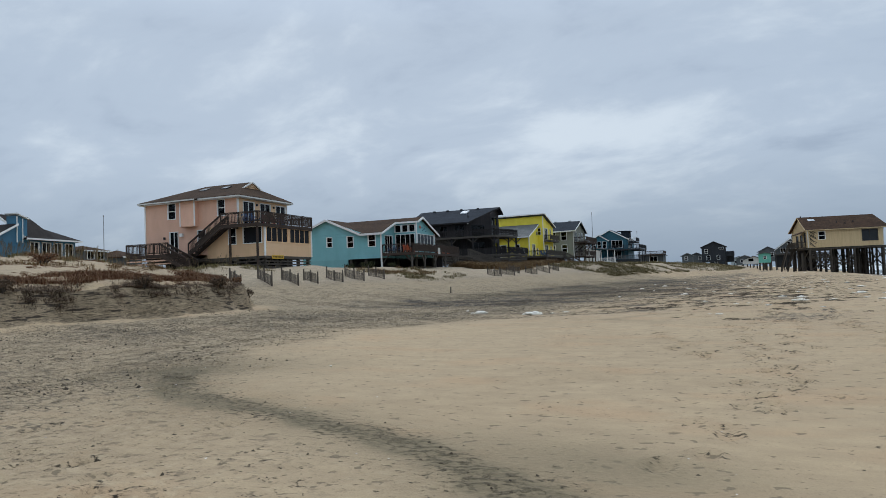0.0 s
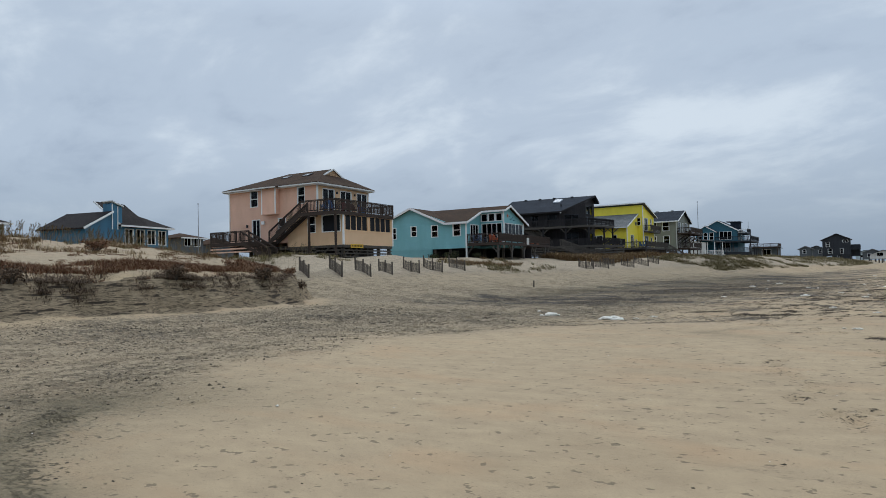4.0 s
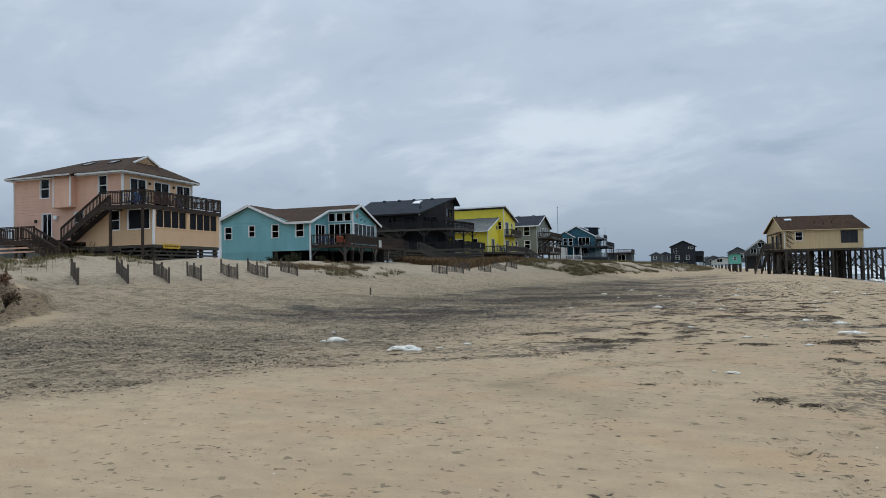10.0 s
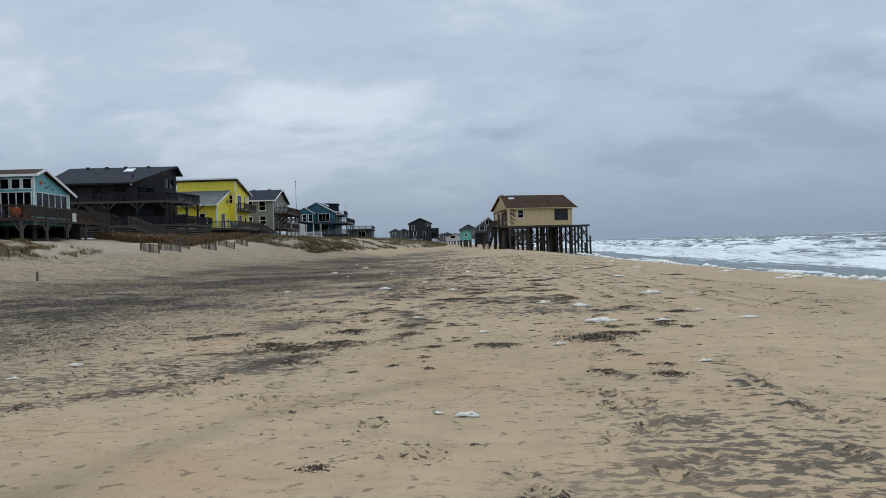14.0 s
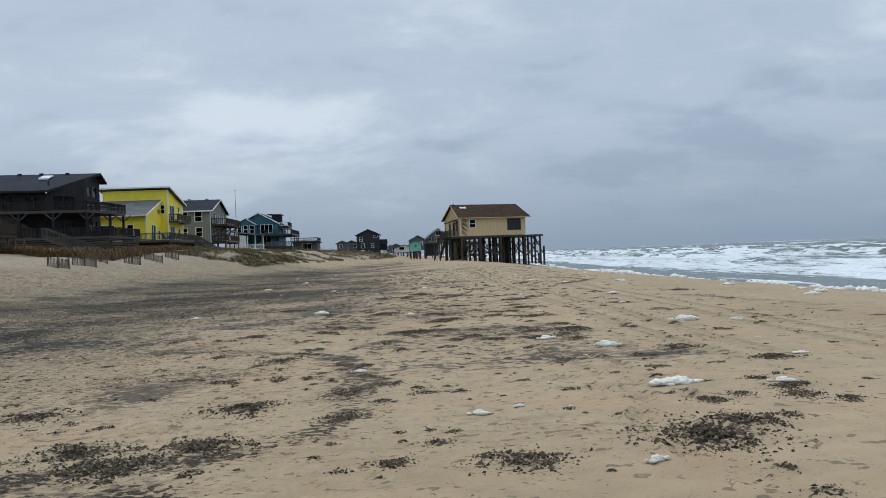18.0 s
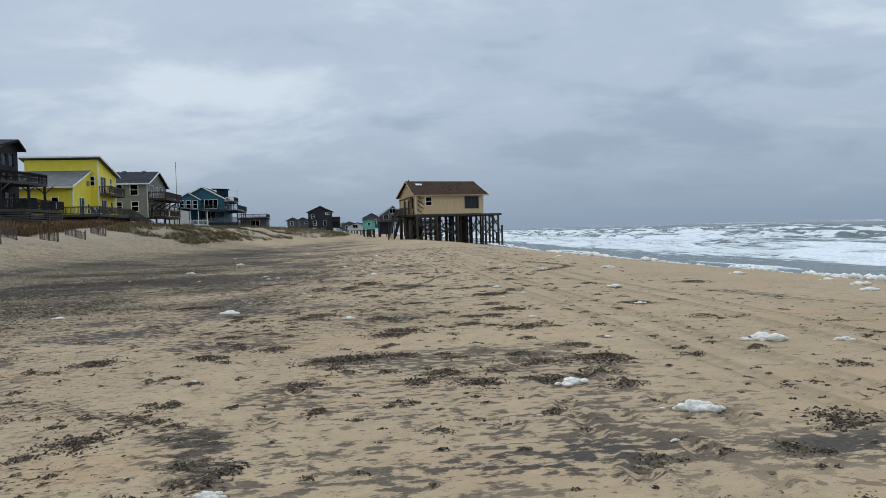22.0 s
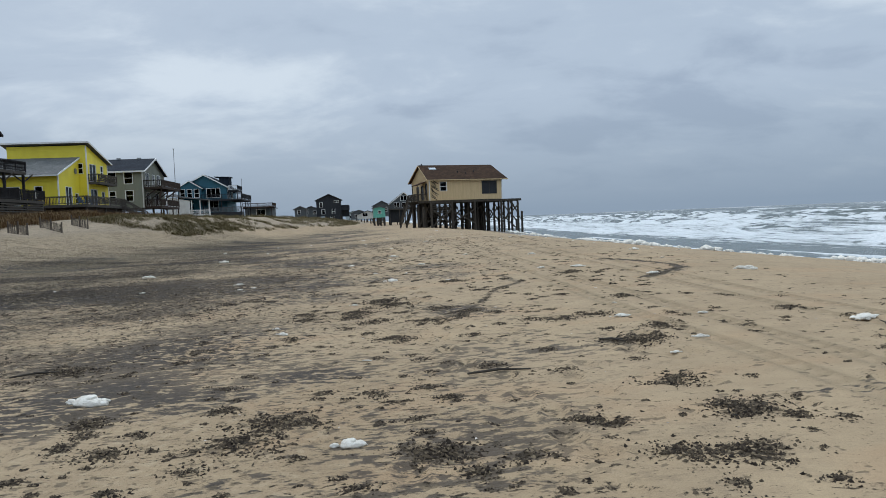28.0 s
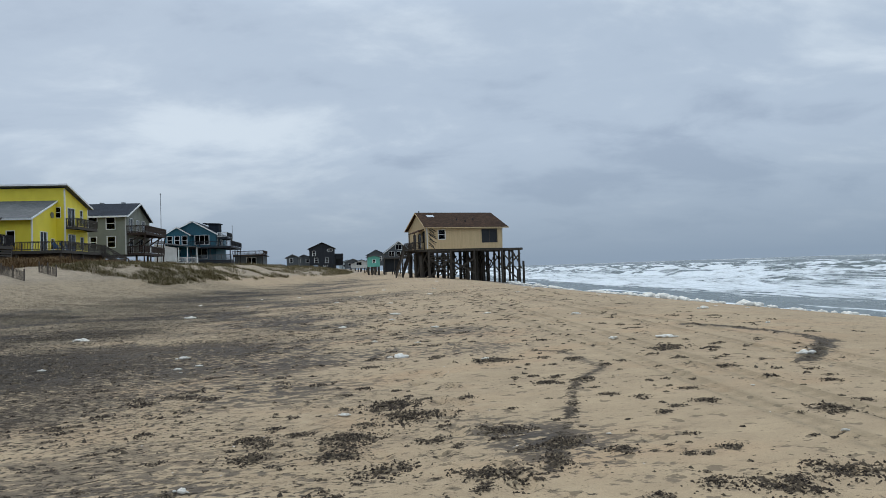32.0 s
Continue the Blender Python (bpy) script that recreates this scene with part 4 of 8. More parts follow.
def damp(x, y):
    """Damp sand round the drained channel and under thin runnels."""
    w = 0.7 * (fbm(x, y, 1.2, 3, 160) - 0.5)
    line = ((2.0, 2.0), (-0.9, 5.0), (-1.8, 5.6), (-3.1, 6.3), (-4.5, 6.8), (-6.4, 7.5), (-8.4, 9.2))
    a = 0.95 * near_line(x + w, y + w, line, 0.22) + 0.45 * near_line(x + w, y + w, line, 0.7)
    b = 0.6 * blob(x + w, y + w, -0.6, 5.9, 1.2, 0.55, -20) + 0.5 * blob(x + w, y + w, -8.3, 9.6, 2.2, 1.6, 30)
    c = 0.35 * near_line(x + w, y + w, ((-3.7, 20.6), (-3.3, 21.7), (-3.0, 22.6), (-2.2, 23.3), (-1.2, 24.0)), 0.2) + 0.3 * near_line(x + w, y, ((-2.2, 19.2), (-2.4, 19.8), (-3.6, 20.5)), 0.3)
    out = np.clip(a + b + c, 0, 1) * smooth(40, 30, y)
    lane = 0.62 * near_line(x + w, y, ((-18.4, 44), (-17.2, 57), (-16.3, 67), (-15.3, 76), (-14.9, 93)), 1.4)
    out = np.maximum(out, lane)
    ruts = 0.0
    for tx, wide in TRACKS:
        d = np.abs(x - tx - 0.25 * np.sin(y * 0.09))
        ruts = np.maximum(ruts, 0.55 * np.exp(-(((d - wide) / 0.045) ** 2)) + 0.3 * smooth(wide, wide * 0.6, d) * (0.5 + 0.5 * np.sign(np.sin(y * 26))))
    return np.maximum(out, ruts * smooth(29, 31, y) * smooth(85, 65, y) * (0.45 + 0.75 * fbm(x, y, 2.0, 3, 166)))


TRACKS = ((2.65, 0.12), (3.35, 0.12), (4.75, 0.1), (5.4, 0.1))
prints = []
_r = random.Random(4)
for start, end, count in (((-0.1, 5.9), (0.35, 11.6), 15), ((0.35, 11.6), (-0.4, 19.0), 20), ((0.75, 8.4), (0.55, 24.0), 36), ((-0.3, 11.7), (-2.0, 16.4), 14), ((2.2, 5.0), (2.0, 24.0), 40), ((-5.5, 5.0), (-1.0, 3.0), 12), ((2.2, 18.0), (-6, 26), 26), ((0.4, 20.0), (1.4, 33.0), 26), ((-9, 8), (-12, 26), 34), ((1.0, 27), (-1.0, 52), 50), ((-14, 4), (-6, 30), 40)):
    for k in range(count):
        t = (k + 0.5) / count
        side = 0.14 if k % 2 else -0.14
        prints.append((start[0] + (end[0] - start[0]) * t + side + _r.uniform(-0.25, 0.25), start[1] + (end[1] - start[1]) * t + _r.uniform(-0.2, 0.2), _r.uniform(0.025, 0.05)))
for k in range(900):
    x, y = _r.uniform(-16, 6), _r.uniform(3, 62)
    if float(clean_sheet(np.array(x), np.array(y))) < _r.random() * 0.9:
        prints.append((x, y, _r.uniform(0.012, 0.035)))


def ground_height(x, y):
    z = land(x, y)
    near = smooth(70, 55, y) * smooth(-22, -18, x)
    m, c = marks(x, y), clean_sheet(x, y)
    churn = np.clip(trodden(x, y) + m, 0, 1)
    z = z + near * (0.05 * m * (fbm(x, y, 0.17, 2, 136) - 0.35) + 0.055 * churn * (fbm(x, y, 0.28, 3, 130) - 0.5) + 0.006 * m + 0.012 * (fbm(x, y, 1.8, 3, 133) - 0.5) * (1 - 0.5 * c))
    for tx, w in TRACKS:
        lane = tx + 0.25 * np.sin(y * 0.09)
        d = np.abs(x - lane)
        z = z - 0.02 * smooth(w, w * 0.5, d) * smooth(29, 31, y) * smooth(80, 60, y) * (0.6 + 0.4 * np.sign(np.sin(y * 26)))
        z = z + 0.01 * np.exp(-(((d - w * 1.2) / 0.05) ** 2)) * smooth(29, 31, y) * smooth(80, 60, y)
    xs, ys = x[:, 0], y[0]
    for px, py, deep in prints:
        i0, i1 = np.searchsorted(xs, (px - 0.4, px + 0.4))
        j0, j1 = np.searchsorted(ys, (py - 0.5, py + 0.5))
        d = np.hypot((x[i0:i1, j0:j1] - px) / 0.10, (y[i0:i1, j0:j1] - py) / 0.16)
        z[i0:i1, j0:j1] += -deep * np.exp(-(d**4)) + deep * 0.45 * np.exp(-(((d - 1.35) / 0.3) ** 2))
    face = scarp(x, y)
    z = z + face * (0.07 * np.sin(z * 22 + 3 * fbm(x, y, 2, 2, 140)) * fbm(x, y, 0.8, 3, 141) + 0.35 * (fbm(x, y, 0.5, 4, 143) - 0.5))
    return z


SAND = sand_mat()
GX = spread((-3000, -400, 260), (-400, -110, 20), (-110, -46, 2.0), (-46, -28, 0.5), (-28, -18, 0.075), (-18, -8, 0.16), (-8, 6, 0.06), (6, 26, 0.3), (26, 60, 3), (60, 200, 20), (200, 3100, 300))
GY = spread((-3000, -300, 260), (-300, -30, 20), (-30, 2, 1.5), (2, 50, 0.08), (50, 75, 0.2), (75, 150, 0.5), (150, 300, 3.0), (300, 700, 20), (700, 4500, 250))
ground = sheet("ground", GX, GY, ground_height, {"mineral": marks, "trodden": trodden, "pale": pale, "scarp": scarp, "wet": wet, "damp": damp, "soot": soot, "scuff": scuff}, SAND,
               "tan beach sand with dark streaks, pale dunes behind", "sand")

GZ = np.empty(len(ground.data.vertices) * 3, np.float32)
ground.data.vertices.foreach_get("co", GZ)
GZ = GZ.reshape(len(GX), len(GY), 3)[:, :, 2]


def top_of(x, y):
    """Height of the finished sand, with its pits and heaps."""
    x, y = np.atleast_1d(np.asarray(x, float)), np.atleast_1d(np.asarray(y, float))
    i = np.clip(np.searchsorted(GX, x) - 1, 0, len(GX) - 2)
    j = np.clip(np.searchsorted(GY, y) - 1, 0, len(GY) - 2)
    a, b = (x - GX[i]) / (GX[i + 1] - GX[i]), (y - GY[j]) / (GY[j + 1] - GY[j])
    return (GZ[i, j] * (1 - a) + GZ[i + 1, j] * a) * (1 - b) + (GZ[i, j + 1] * (1 - a) + GZ[i + 1, j + 1] * a) * b


SEA = -1.30


def sea_parts(x, y):
    """Height and foam of the surf."""
    s = x - np.interp(y, SHORE_Y, SHORE_X)
    w = s + 6.0 * (fbm(x * 0 + 3, y, 45, 3, 200) - 0.5) + 3.0 * (fbm(x, y, 14, 2, 204) - 0.5)
    z, foam = np.zeros_like(x), np.zeros_like(x)
    crests = [10, 17, 26, 35, 44, 54, 65, 77, 90, 104, 118, 134, 152, 174, 200, 232, 270]
    for k, c in enumerate(crests):
        hgt, wide, run = min(1.2, 0.10 + 0.018 * c), 1.5 + 0.03 * c, 8.0 if c < 80 else max(1.5, 8.0 - 0.05 * (c - 80))
        cc = c + 6.0 * (fbm(x * 0 + k * 9.0, y, 22 + k, 3, 210 + k) - 0.5)
        strong = smooth(0.44 + 0.006 * k, 0.60 + 0.006 * k, fbm(x * 0 + k * 5.0, y, 14 + 2 * k, 3, 230 + k))
        d = w - cc
        z = z + hgt * (0.35 + 0.65 * strong) * np.where(d < 0, np.exp(-((d / (wide * 0.5)) ** 2)), np.exp(-((d / (wide * 1.4)) ** 2)))
        lace = fbm(x * 1.2, y * 0.28, 2.0, 5, 250 + k, 0.62)
        back = smooth(-run, -run * 0.1, d) * smooth(0.7, 0.0, d)
        foam = np.maximum(foam, back * smooth(0.40, 0.62, lace + 0.10 * smooth(-run * 0.5, 0, d)) * (0.62 + 0.38 * strong))
    cover = np.interp(w, (2.5, 5, 9, 28, 40, 60, 110, 300), (0.0, 0.2, 0.60, 0.55, 0.40, 0.26, 0.12, 0.03))
    cover = cover + 0.5 * (fbm(x * 1.2, y * 0.2, 7.0, 4, 300, 0.6) - 0.5)
    foam = np.maximum(0.85 * foam, cover)
    swash = smooth(0.60, 0.64, fbm(x * 1.5, y * 0.3, 5.0, 4, 305)) * smooth(12, 8, s) * smooth(1.0, 3.0, s)
    foam = np.maximum(foam, 0.8 * swash)
    caps = smooth(0.685, 0.71, fbm(x, y * 0.3, 10.0, 3, 310)) * smooth(60, 140, s) * 0.9
    foam = np.maximum(foam, caps)
    rim = np.exp(-(((s - 0.4 + 1.4 * (fbm(x, y, 4, 3, 320) - 0.5)) / 0.4) ** 2))
    foam = np.maximum(foam, rim * smooth(0.42, 0.6, fbm(x, y, 1.2, 3, 322)))
    chop = smooth(6, 18, s) * (0.26 * (fbm(x, y * 0.6, 5.0, 4, 330) - 0.5) + 0.5 * (fbm(x, y * 0.5, 14.0, 2, 335) - 0.5))
    calm = smooth(1.0, 9.0, s)
    return SEA + calm * z + chop + 0.16 * foam * calm * (fbm(x, y, 1.5, 3, 340)), foam


def sea_mat():
    m, nodes, links, b = base_mat("surf_water", 0.12)
    fine_n = grain(nodes, links, 0.9, 5.0, (1, 0.6, 1))
    tiny = grain(nodes, links, 5.0, 4.0, (1, 0.6, 1))
    streak = grain(nodes, links, 1.5, 9.0, (1, 0.13, 0.3), 0.72)
    deep = ramp_of(nodes, links, fine_n, (0.3, (0.075, 0.095, 0.09)), (0.7, (0.125, 0.15, 0.14)))
    foam = attr(nodes, "foam")
    edge = math_of(nodes, links, "ADD", foam, math_of(nodes, links, "MULTIPLY", math_of(nodes, links, "SUBTRACT", streak, 0.5), 1.9))
    white = ramp_of(nodes, links, edge, (0.40, (0, 0, 0)), (0.52, (0.75, 0.75, 0.75)), (0.75, (1, 1, 1)))
    froth = ramp_of(nodes, links, tiny, (0.3, (0.52, 0.56, 0.57)), (0.7, (0.80, 0.82, 0.82)))
    links.new(mix_of(nodes, links, white, deep, froth), b.inputs["Base Color"])
    links.new(math_of(nodes, links, "ADD", 0.24, math_of(nodes, links, "MULTIPLY", white, 0.65)), b.inputs["Roughness"])
    b.inputs["IOR"].default_value = 1.33
    b.inputs["Specular IOR Level"].default_value = 0.22
    bp = nodes.new("ShaderNodeBump")
    bp.inputs["Strength"].default_value, bp.inputs["Distance"].default_value = 0.6, 0.25
    links.new(math_of(nodes, links, "ADD", fine_n, math_of(nodes, links, "MULTIPLY", tiny, 0.3)), bp.inputs["Height"])
    links.new(bp.outputs[0], b.inputs["Normal"])
    return m


SX = spread((14, 62, 0.4), (62, 130, 0.8), (130, 300, 2.5), (300, 900, 25), (900, 4600, 300))
SY = spread((-2500, -200, 200), (-200, 20, 12), (20, 56, 2.0), (56, 150, 0.6), (150, 320, 1.6), (320, 700, 8), (700, 4800, 200))
swell = sea_parts(*np.meshgrid(SX, SY, indexing="ij"))
water = sheet("water", SX, SY, lambda x, y: swell[0], {"foam": lambda x, y: swell[1]}, sea_mat(),
              "grey-green stormy surf with bands of white foam", "sea")

# ---- peach house with stairs and screened porch ----
SIDE, FRONT, BACK, FAR = (1, 0), (0, 1), (0, -1), (-1, 0)


def gable_fill(h, pts, material, name="gable_wall"):
    """A flat boarded triangle or strip standing upright, 12 cm thick."""
    bm = bmesh.new()
    a = [bm.verts.new(p) for p in pts]
    bm.faces.new(a)
    r = bmesh.ops.solidify(bm, geom=bm.faces[:], thickness=0.1)
    return h.part(name, bm, material)


def peach_house():
    h = House("beach_house", (-43.9, 49.5), 5, "two-storey peach lap-sided house with brown hip roof and outside stairs")
    h.wall((-11.1, 0), SIDE, 7.5, 4.6, ((0, 10.0), (7.5, 10.0)), PEACH, ((2.85, 3.75, 8.3, 9.75), (3.05, 4.0, 4.85, 6.95), (6.4, 7.25, 5.4, 6.95)))
    h.wall((-3.6, 0), SIDE, 3.6, 7.15, ((0, 10.0), (3.6, 10.0)), PEACH, ((1.3, 2.1, 8.25, 9.7),))
    h.wall((-3.6, 0), SIDE, 6.5, 4.2, ((0, 7.15), (6.5, 7.15)), APRICOT, ((2.5, 3.3, 5.45, 6.9), (4.15, 6.15, 5.45, 6.9)))
    h.wall((0, 0), FRONT, 8.0, 7.15, ((0, 10.0), (8, 10.0)), APRICOT, ((0.8, 2.45, 7.3, 9.5), (3.45, 5.1, 7.3, 9.5), (6.1, 7.75, 7.3, 9.5)))
    h.wall((2.9, 0), FRONT, 7.95, 4.2, ((0, 7.15), (7.95, 7.15)), APRICOT, ((0.25, 3.7, 5.55, 6.85), (4.1, 7.6, 5.55, 6.85)))
    h.wall((0, 8), FAR, 11.1, 4.2, ((0, 10.0), (11.1, 10.0)), PEACH)
    h.wall((2.9, 7.95), FAR, 2.9, 4.2, ((0, 7.15), (2.9, 7.15)), APRICOT)
    h.wall((-11.1, 8), BACK, 8.0, 4.2, ((0, 10.0), (8, 10.0)), PEACH)
    for s0, s1, z0, z1 in ((-8.25, -7.35, 8.3, 9.75), (-2.3, -1.5, 8.25, 9.7), (-4.7, -3.85, 5.4, 6.95), (-1.1, -0.3, 5.45, 6.9)):
        h.window((0, 0), SIDE, s0, s1, z0, z1)
    h.window((0, 0), SIDE, -8.05, -7.1, 4.85, 6.95, "slider", name="door", blind=0.9)
    h.window((0, 0), SIDE, 0.55, 2.55, 5.45, 6.9, "fixed", pane=SCREEN)
    for s0, s1 in ((0.8, 2.45), (3.45, 5.1), (6.1, 7.75)):
        h.window((0, 0), FRONT, s0, s1, 7.3, 9.5, "slider", name="sliding_door")
    for s0, s1 in ((0.25, 3.7), (4.1, 7.6)):
        h.window((2.9, 0), FRONT, s0, s1, 5.55, 6.85, "four", trim=APRICOT, name="porch_screen", pane=SCREEN)
    for u, v, z0, z1 in ((0, 0, 7.2, 10.0), (2.9, 0, 4.2, 7.15), (-11.1, 0, 4.6, 10.0), (2.9, 7.95, 4.2, 7.15), (0.0, 8.0, 7.2, 10.0)):
        h.box("corner_board", WHITE, u - 0.07, u + 0.07, v - 0.07, v + 0.07, z0, z1)
    # bay on the upper floor
    h.wall((-6.28, -0.55), SIDE, 1.7, 7.42, ((0, 9.95), (1.7, 9.95)), PEACH, name="bay_wall")
    h.wall((-4.58, -0.55), FRONT, 0.55, 7.42, ((0, 9.95), (0.55, 9.95)), PEACH, name="bay_wall")
    h.wall((-6.28, 0), BACK, 0.55, 7.42, ((0, 9.95), (0.55, 9.95)), PEACH, name="bay_wall")
    h.box("bay_floor", PEACH, -6.28, -4.58, -0.55, -0.05, 7.36, 7.42)
    for u in (-6.28, -4.58):
        h.box("corner_board", WHITE, u - 0.05, u + 0.05, -0.62, -0.52, 7.4, 9.95)
    h.shell(-11.1, 0, 0, 8, 7.1, 10.0)
    h.shell(-11.1, 2.9, 0, 7.95, 4.2, 7.1)
    # hip roof with a small gablet towards the sea
    ez, rz = 10.02, 11.85
    h.roof(((-11.6, -0.5, ez), (0.5, -0.5, ez), (-1.35, 2.55, 11.2), (-1.35, 4, rz), (-6.9, 4, rz)), BROWNROOF)
    h.roof(((-7.0, -1.0, ez - 0.16), (-4.2, -1.0, ez - 0.16), (-4.2, -0.4, ez + 0.06), (-7.0, -0.4, ez + 0.06)), BROWNROOF, 0.1)
    h.roof(((0.5, 8.5, ez), (-11.6, 8.5, ez), (-6.9, 4, rz), (-1.35, 4, rz), (-1.35, 5.45, 11.2)), BROWNROOF)
    h.roof(((-11.6, 8.5, ez), (-11.6, -0.5, ez), (-6.9, 4, rz)), BROWNROOF)
    h.roof(((0.5, -0.5, ez), (0.5, 8.5, ez), (-1.35, 5.45, 11.2), (-1.35, 2.55, 11.2)), BROWNROOF)
    gable_fill(h, ((-1.3, 2.75, 11.12), (-1.3, 5.25, 11.12), (-1.3, 4, 11.72)), APRICOT)
    h.trim(((-1.2, 2.4, 11.06), (-1.2, 4, 11.82), (-1.2, 5.6, 11.06)), w=0.06, h=0.14)
    h.trim(((-11.6, -0.52, 9.92), (-7.0, -0.52, 9.92)), OFFWHITE, h=0.13)
    h.trim(((-7.0, -1.02, 9.86), (-4.2, -1.02, 9.86)), OFFWHITE, h=0.13)
    h.trim(((-4.2, -0.52, 9.9), (0.52, -0.52, 9.9), (0.52, 8.52, 9.9)), OFFWHITE, h=0.13)
    bm = bmesh.new()
    box(bm, -11.5, 0.45, -0.45, 8.45, 9.78, 9.82)
    h.part("soffit", bm, WHITE)
    for u in (-5.9, -3.3):
        bm = bmesh.new()
        slab(bm, ((u - 0.4, 2.2, 11.19), (u + 0.4, 2.2, 11.19), (u + 0.4, 3.0, 11.51), (u - 0.4, 3.0, 11.51)), 0.1)
        light = h.part("skylight", bm, DARKMETAL)
        bm = bmesh.new()
        slab(bm, ((u - 0.3, 2.3, 11.24), (u + 0.3, 2.3, 11.24), (u + 0.3, 2.5, 11.32), (u - 0.3, 2.5, 11.32)), 0.03)
        h.part("pane", bm, SKYLIGHT, light)
    # decks
    z = 7.2
    h.deck(0, 3.0, -1.15, 8.05, z, BROWNDECK, ((2.85, -1.05),))
    h.deck(-1.1, 0.0, -1.15, -0.02, z, BROWNDECK, ((-0.15, -1.05),))
    h.rail((-1.1, -1.12), (2.97, -1.12), z, BROWNDECK)
    h.rail((2.97, -1.12), (2.97, 8.02), z, BROWNDECK, solid=True)
    h.rail((2.97, 8.02), (0.05, 8.02), z, BROWNDECK)
    h.stairs((-1.1, -1.1, z), (-4.9, -1.1, 4.75), (0, 1), 1.0, BROWNDECK)
    h.deck(-11.1, -4.9, -2.5, -0.03, 4.75, BROWNDECK, ((-11, -2.4), (-8, -2.4), (-5.1, -2.4)))
    h.rail((-11.1, -2.47), (-6.1, -2.47), 4.75, BROWNDECK)
    h.rail((-11.07, -0.1), (-11.07, -2.47), 4.75, BROWNDECK)
    h.stairs((-6.1, -3.5, 4.75), (-2.7, -3.5, h.ground(-2.7, -3.0)), (0, 1), 1.05, BROWNDECK)
    h.lattice((-11.1, -2.5), (-5.0, -2.5), 3.8, 4.5, PEACH, 0.3)
    # open ground floor
    for v in (0.3, 2.2, 3.9, 5.9, 7.7):
        for u in (2.6, -1.5, -6, -10.5):
            h.post(u, v, 4.2, PILE, w=0.26, name="piling")
    h.box("floor_beam", GREYDECK, -11.0, 2.9, 0.02, 7.9, 3.98, 4.18)
    h.lattice((2.8, 0.2), (2.8, 7.9), 2.8, 4.0, GREYDECK)
    h.lattice((-3.5, 0.1), (-0.3, 0.1), 3.0, 4.0, GREYDECK)
    for v0, v1 in ((0.3, 1.3), (2.2, 1.2), (2.2, 3.2)):
        h.beam("brace", PILE, (2.7, v0, 3.1), (2.7, v1, 4.05), 0.06, 0.14)
    h.beam("brace", PILE, (0.3, -0.02, 3.2), (1.4, -0.02, 4.05), 0.06, 0.14)
    h.beam("brace", PILE, (2.7, 0.0, 3.2), (1.7, 0.0, 4.05), 0.06, 0.14)
    # black panels added behind the lattice to stand for the shade under the floor
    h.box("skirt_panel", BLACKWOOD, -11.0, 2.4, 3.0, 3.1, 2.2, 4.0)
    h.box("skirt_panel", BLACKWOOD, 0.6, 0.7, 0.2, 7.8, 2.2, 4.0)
    h.lattice((-0.3, 0.1), (2.7, 0.1), 3.0, 3.9, GREYDECK, 0.34)
    for v in (2.75, 5.55):
        h.box("wall_lamp", DARKMETAL, 0.03, 0.16, v, v + 0.14, 9.2, 9.4)
    h.box("wall_lamp", DARKMETAL, -8.75, -8.6, -0.18, -0.03, 6.3, 6.55)
    h.box("meter_box", WHITE, -6.75, -6.4, -0.2, -0.03, 6.5, 6.8)
    return h


peach = peach_house()


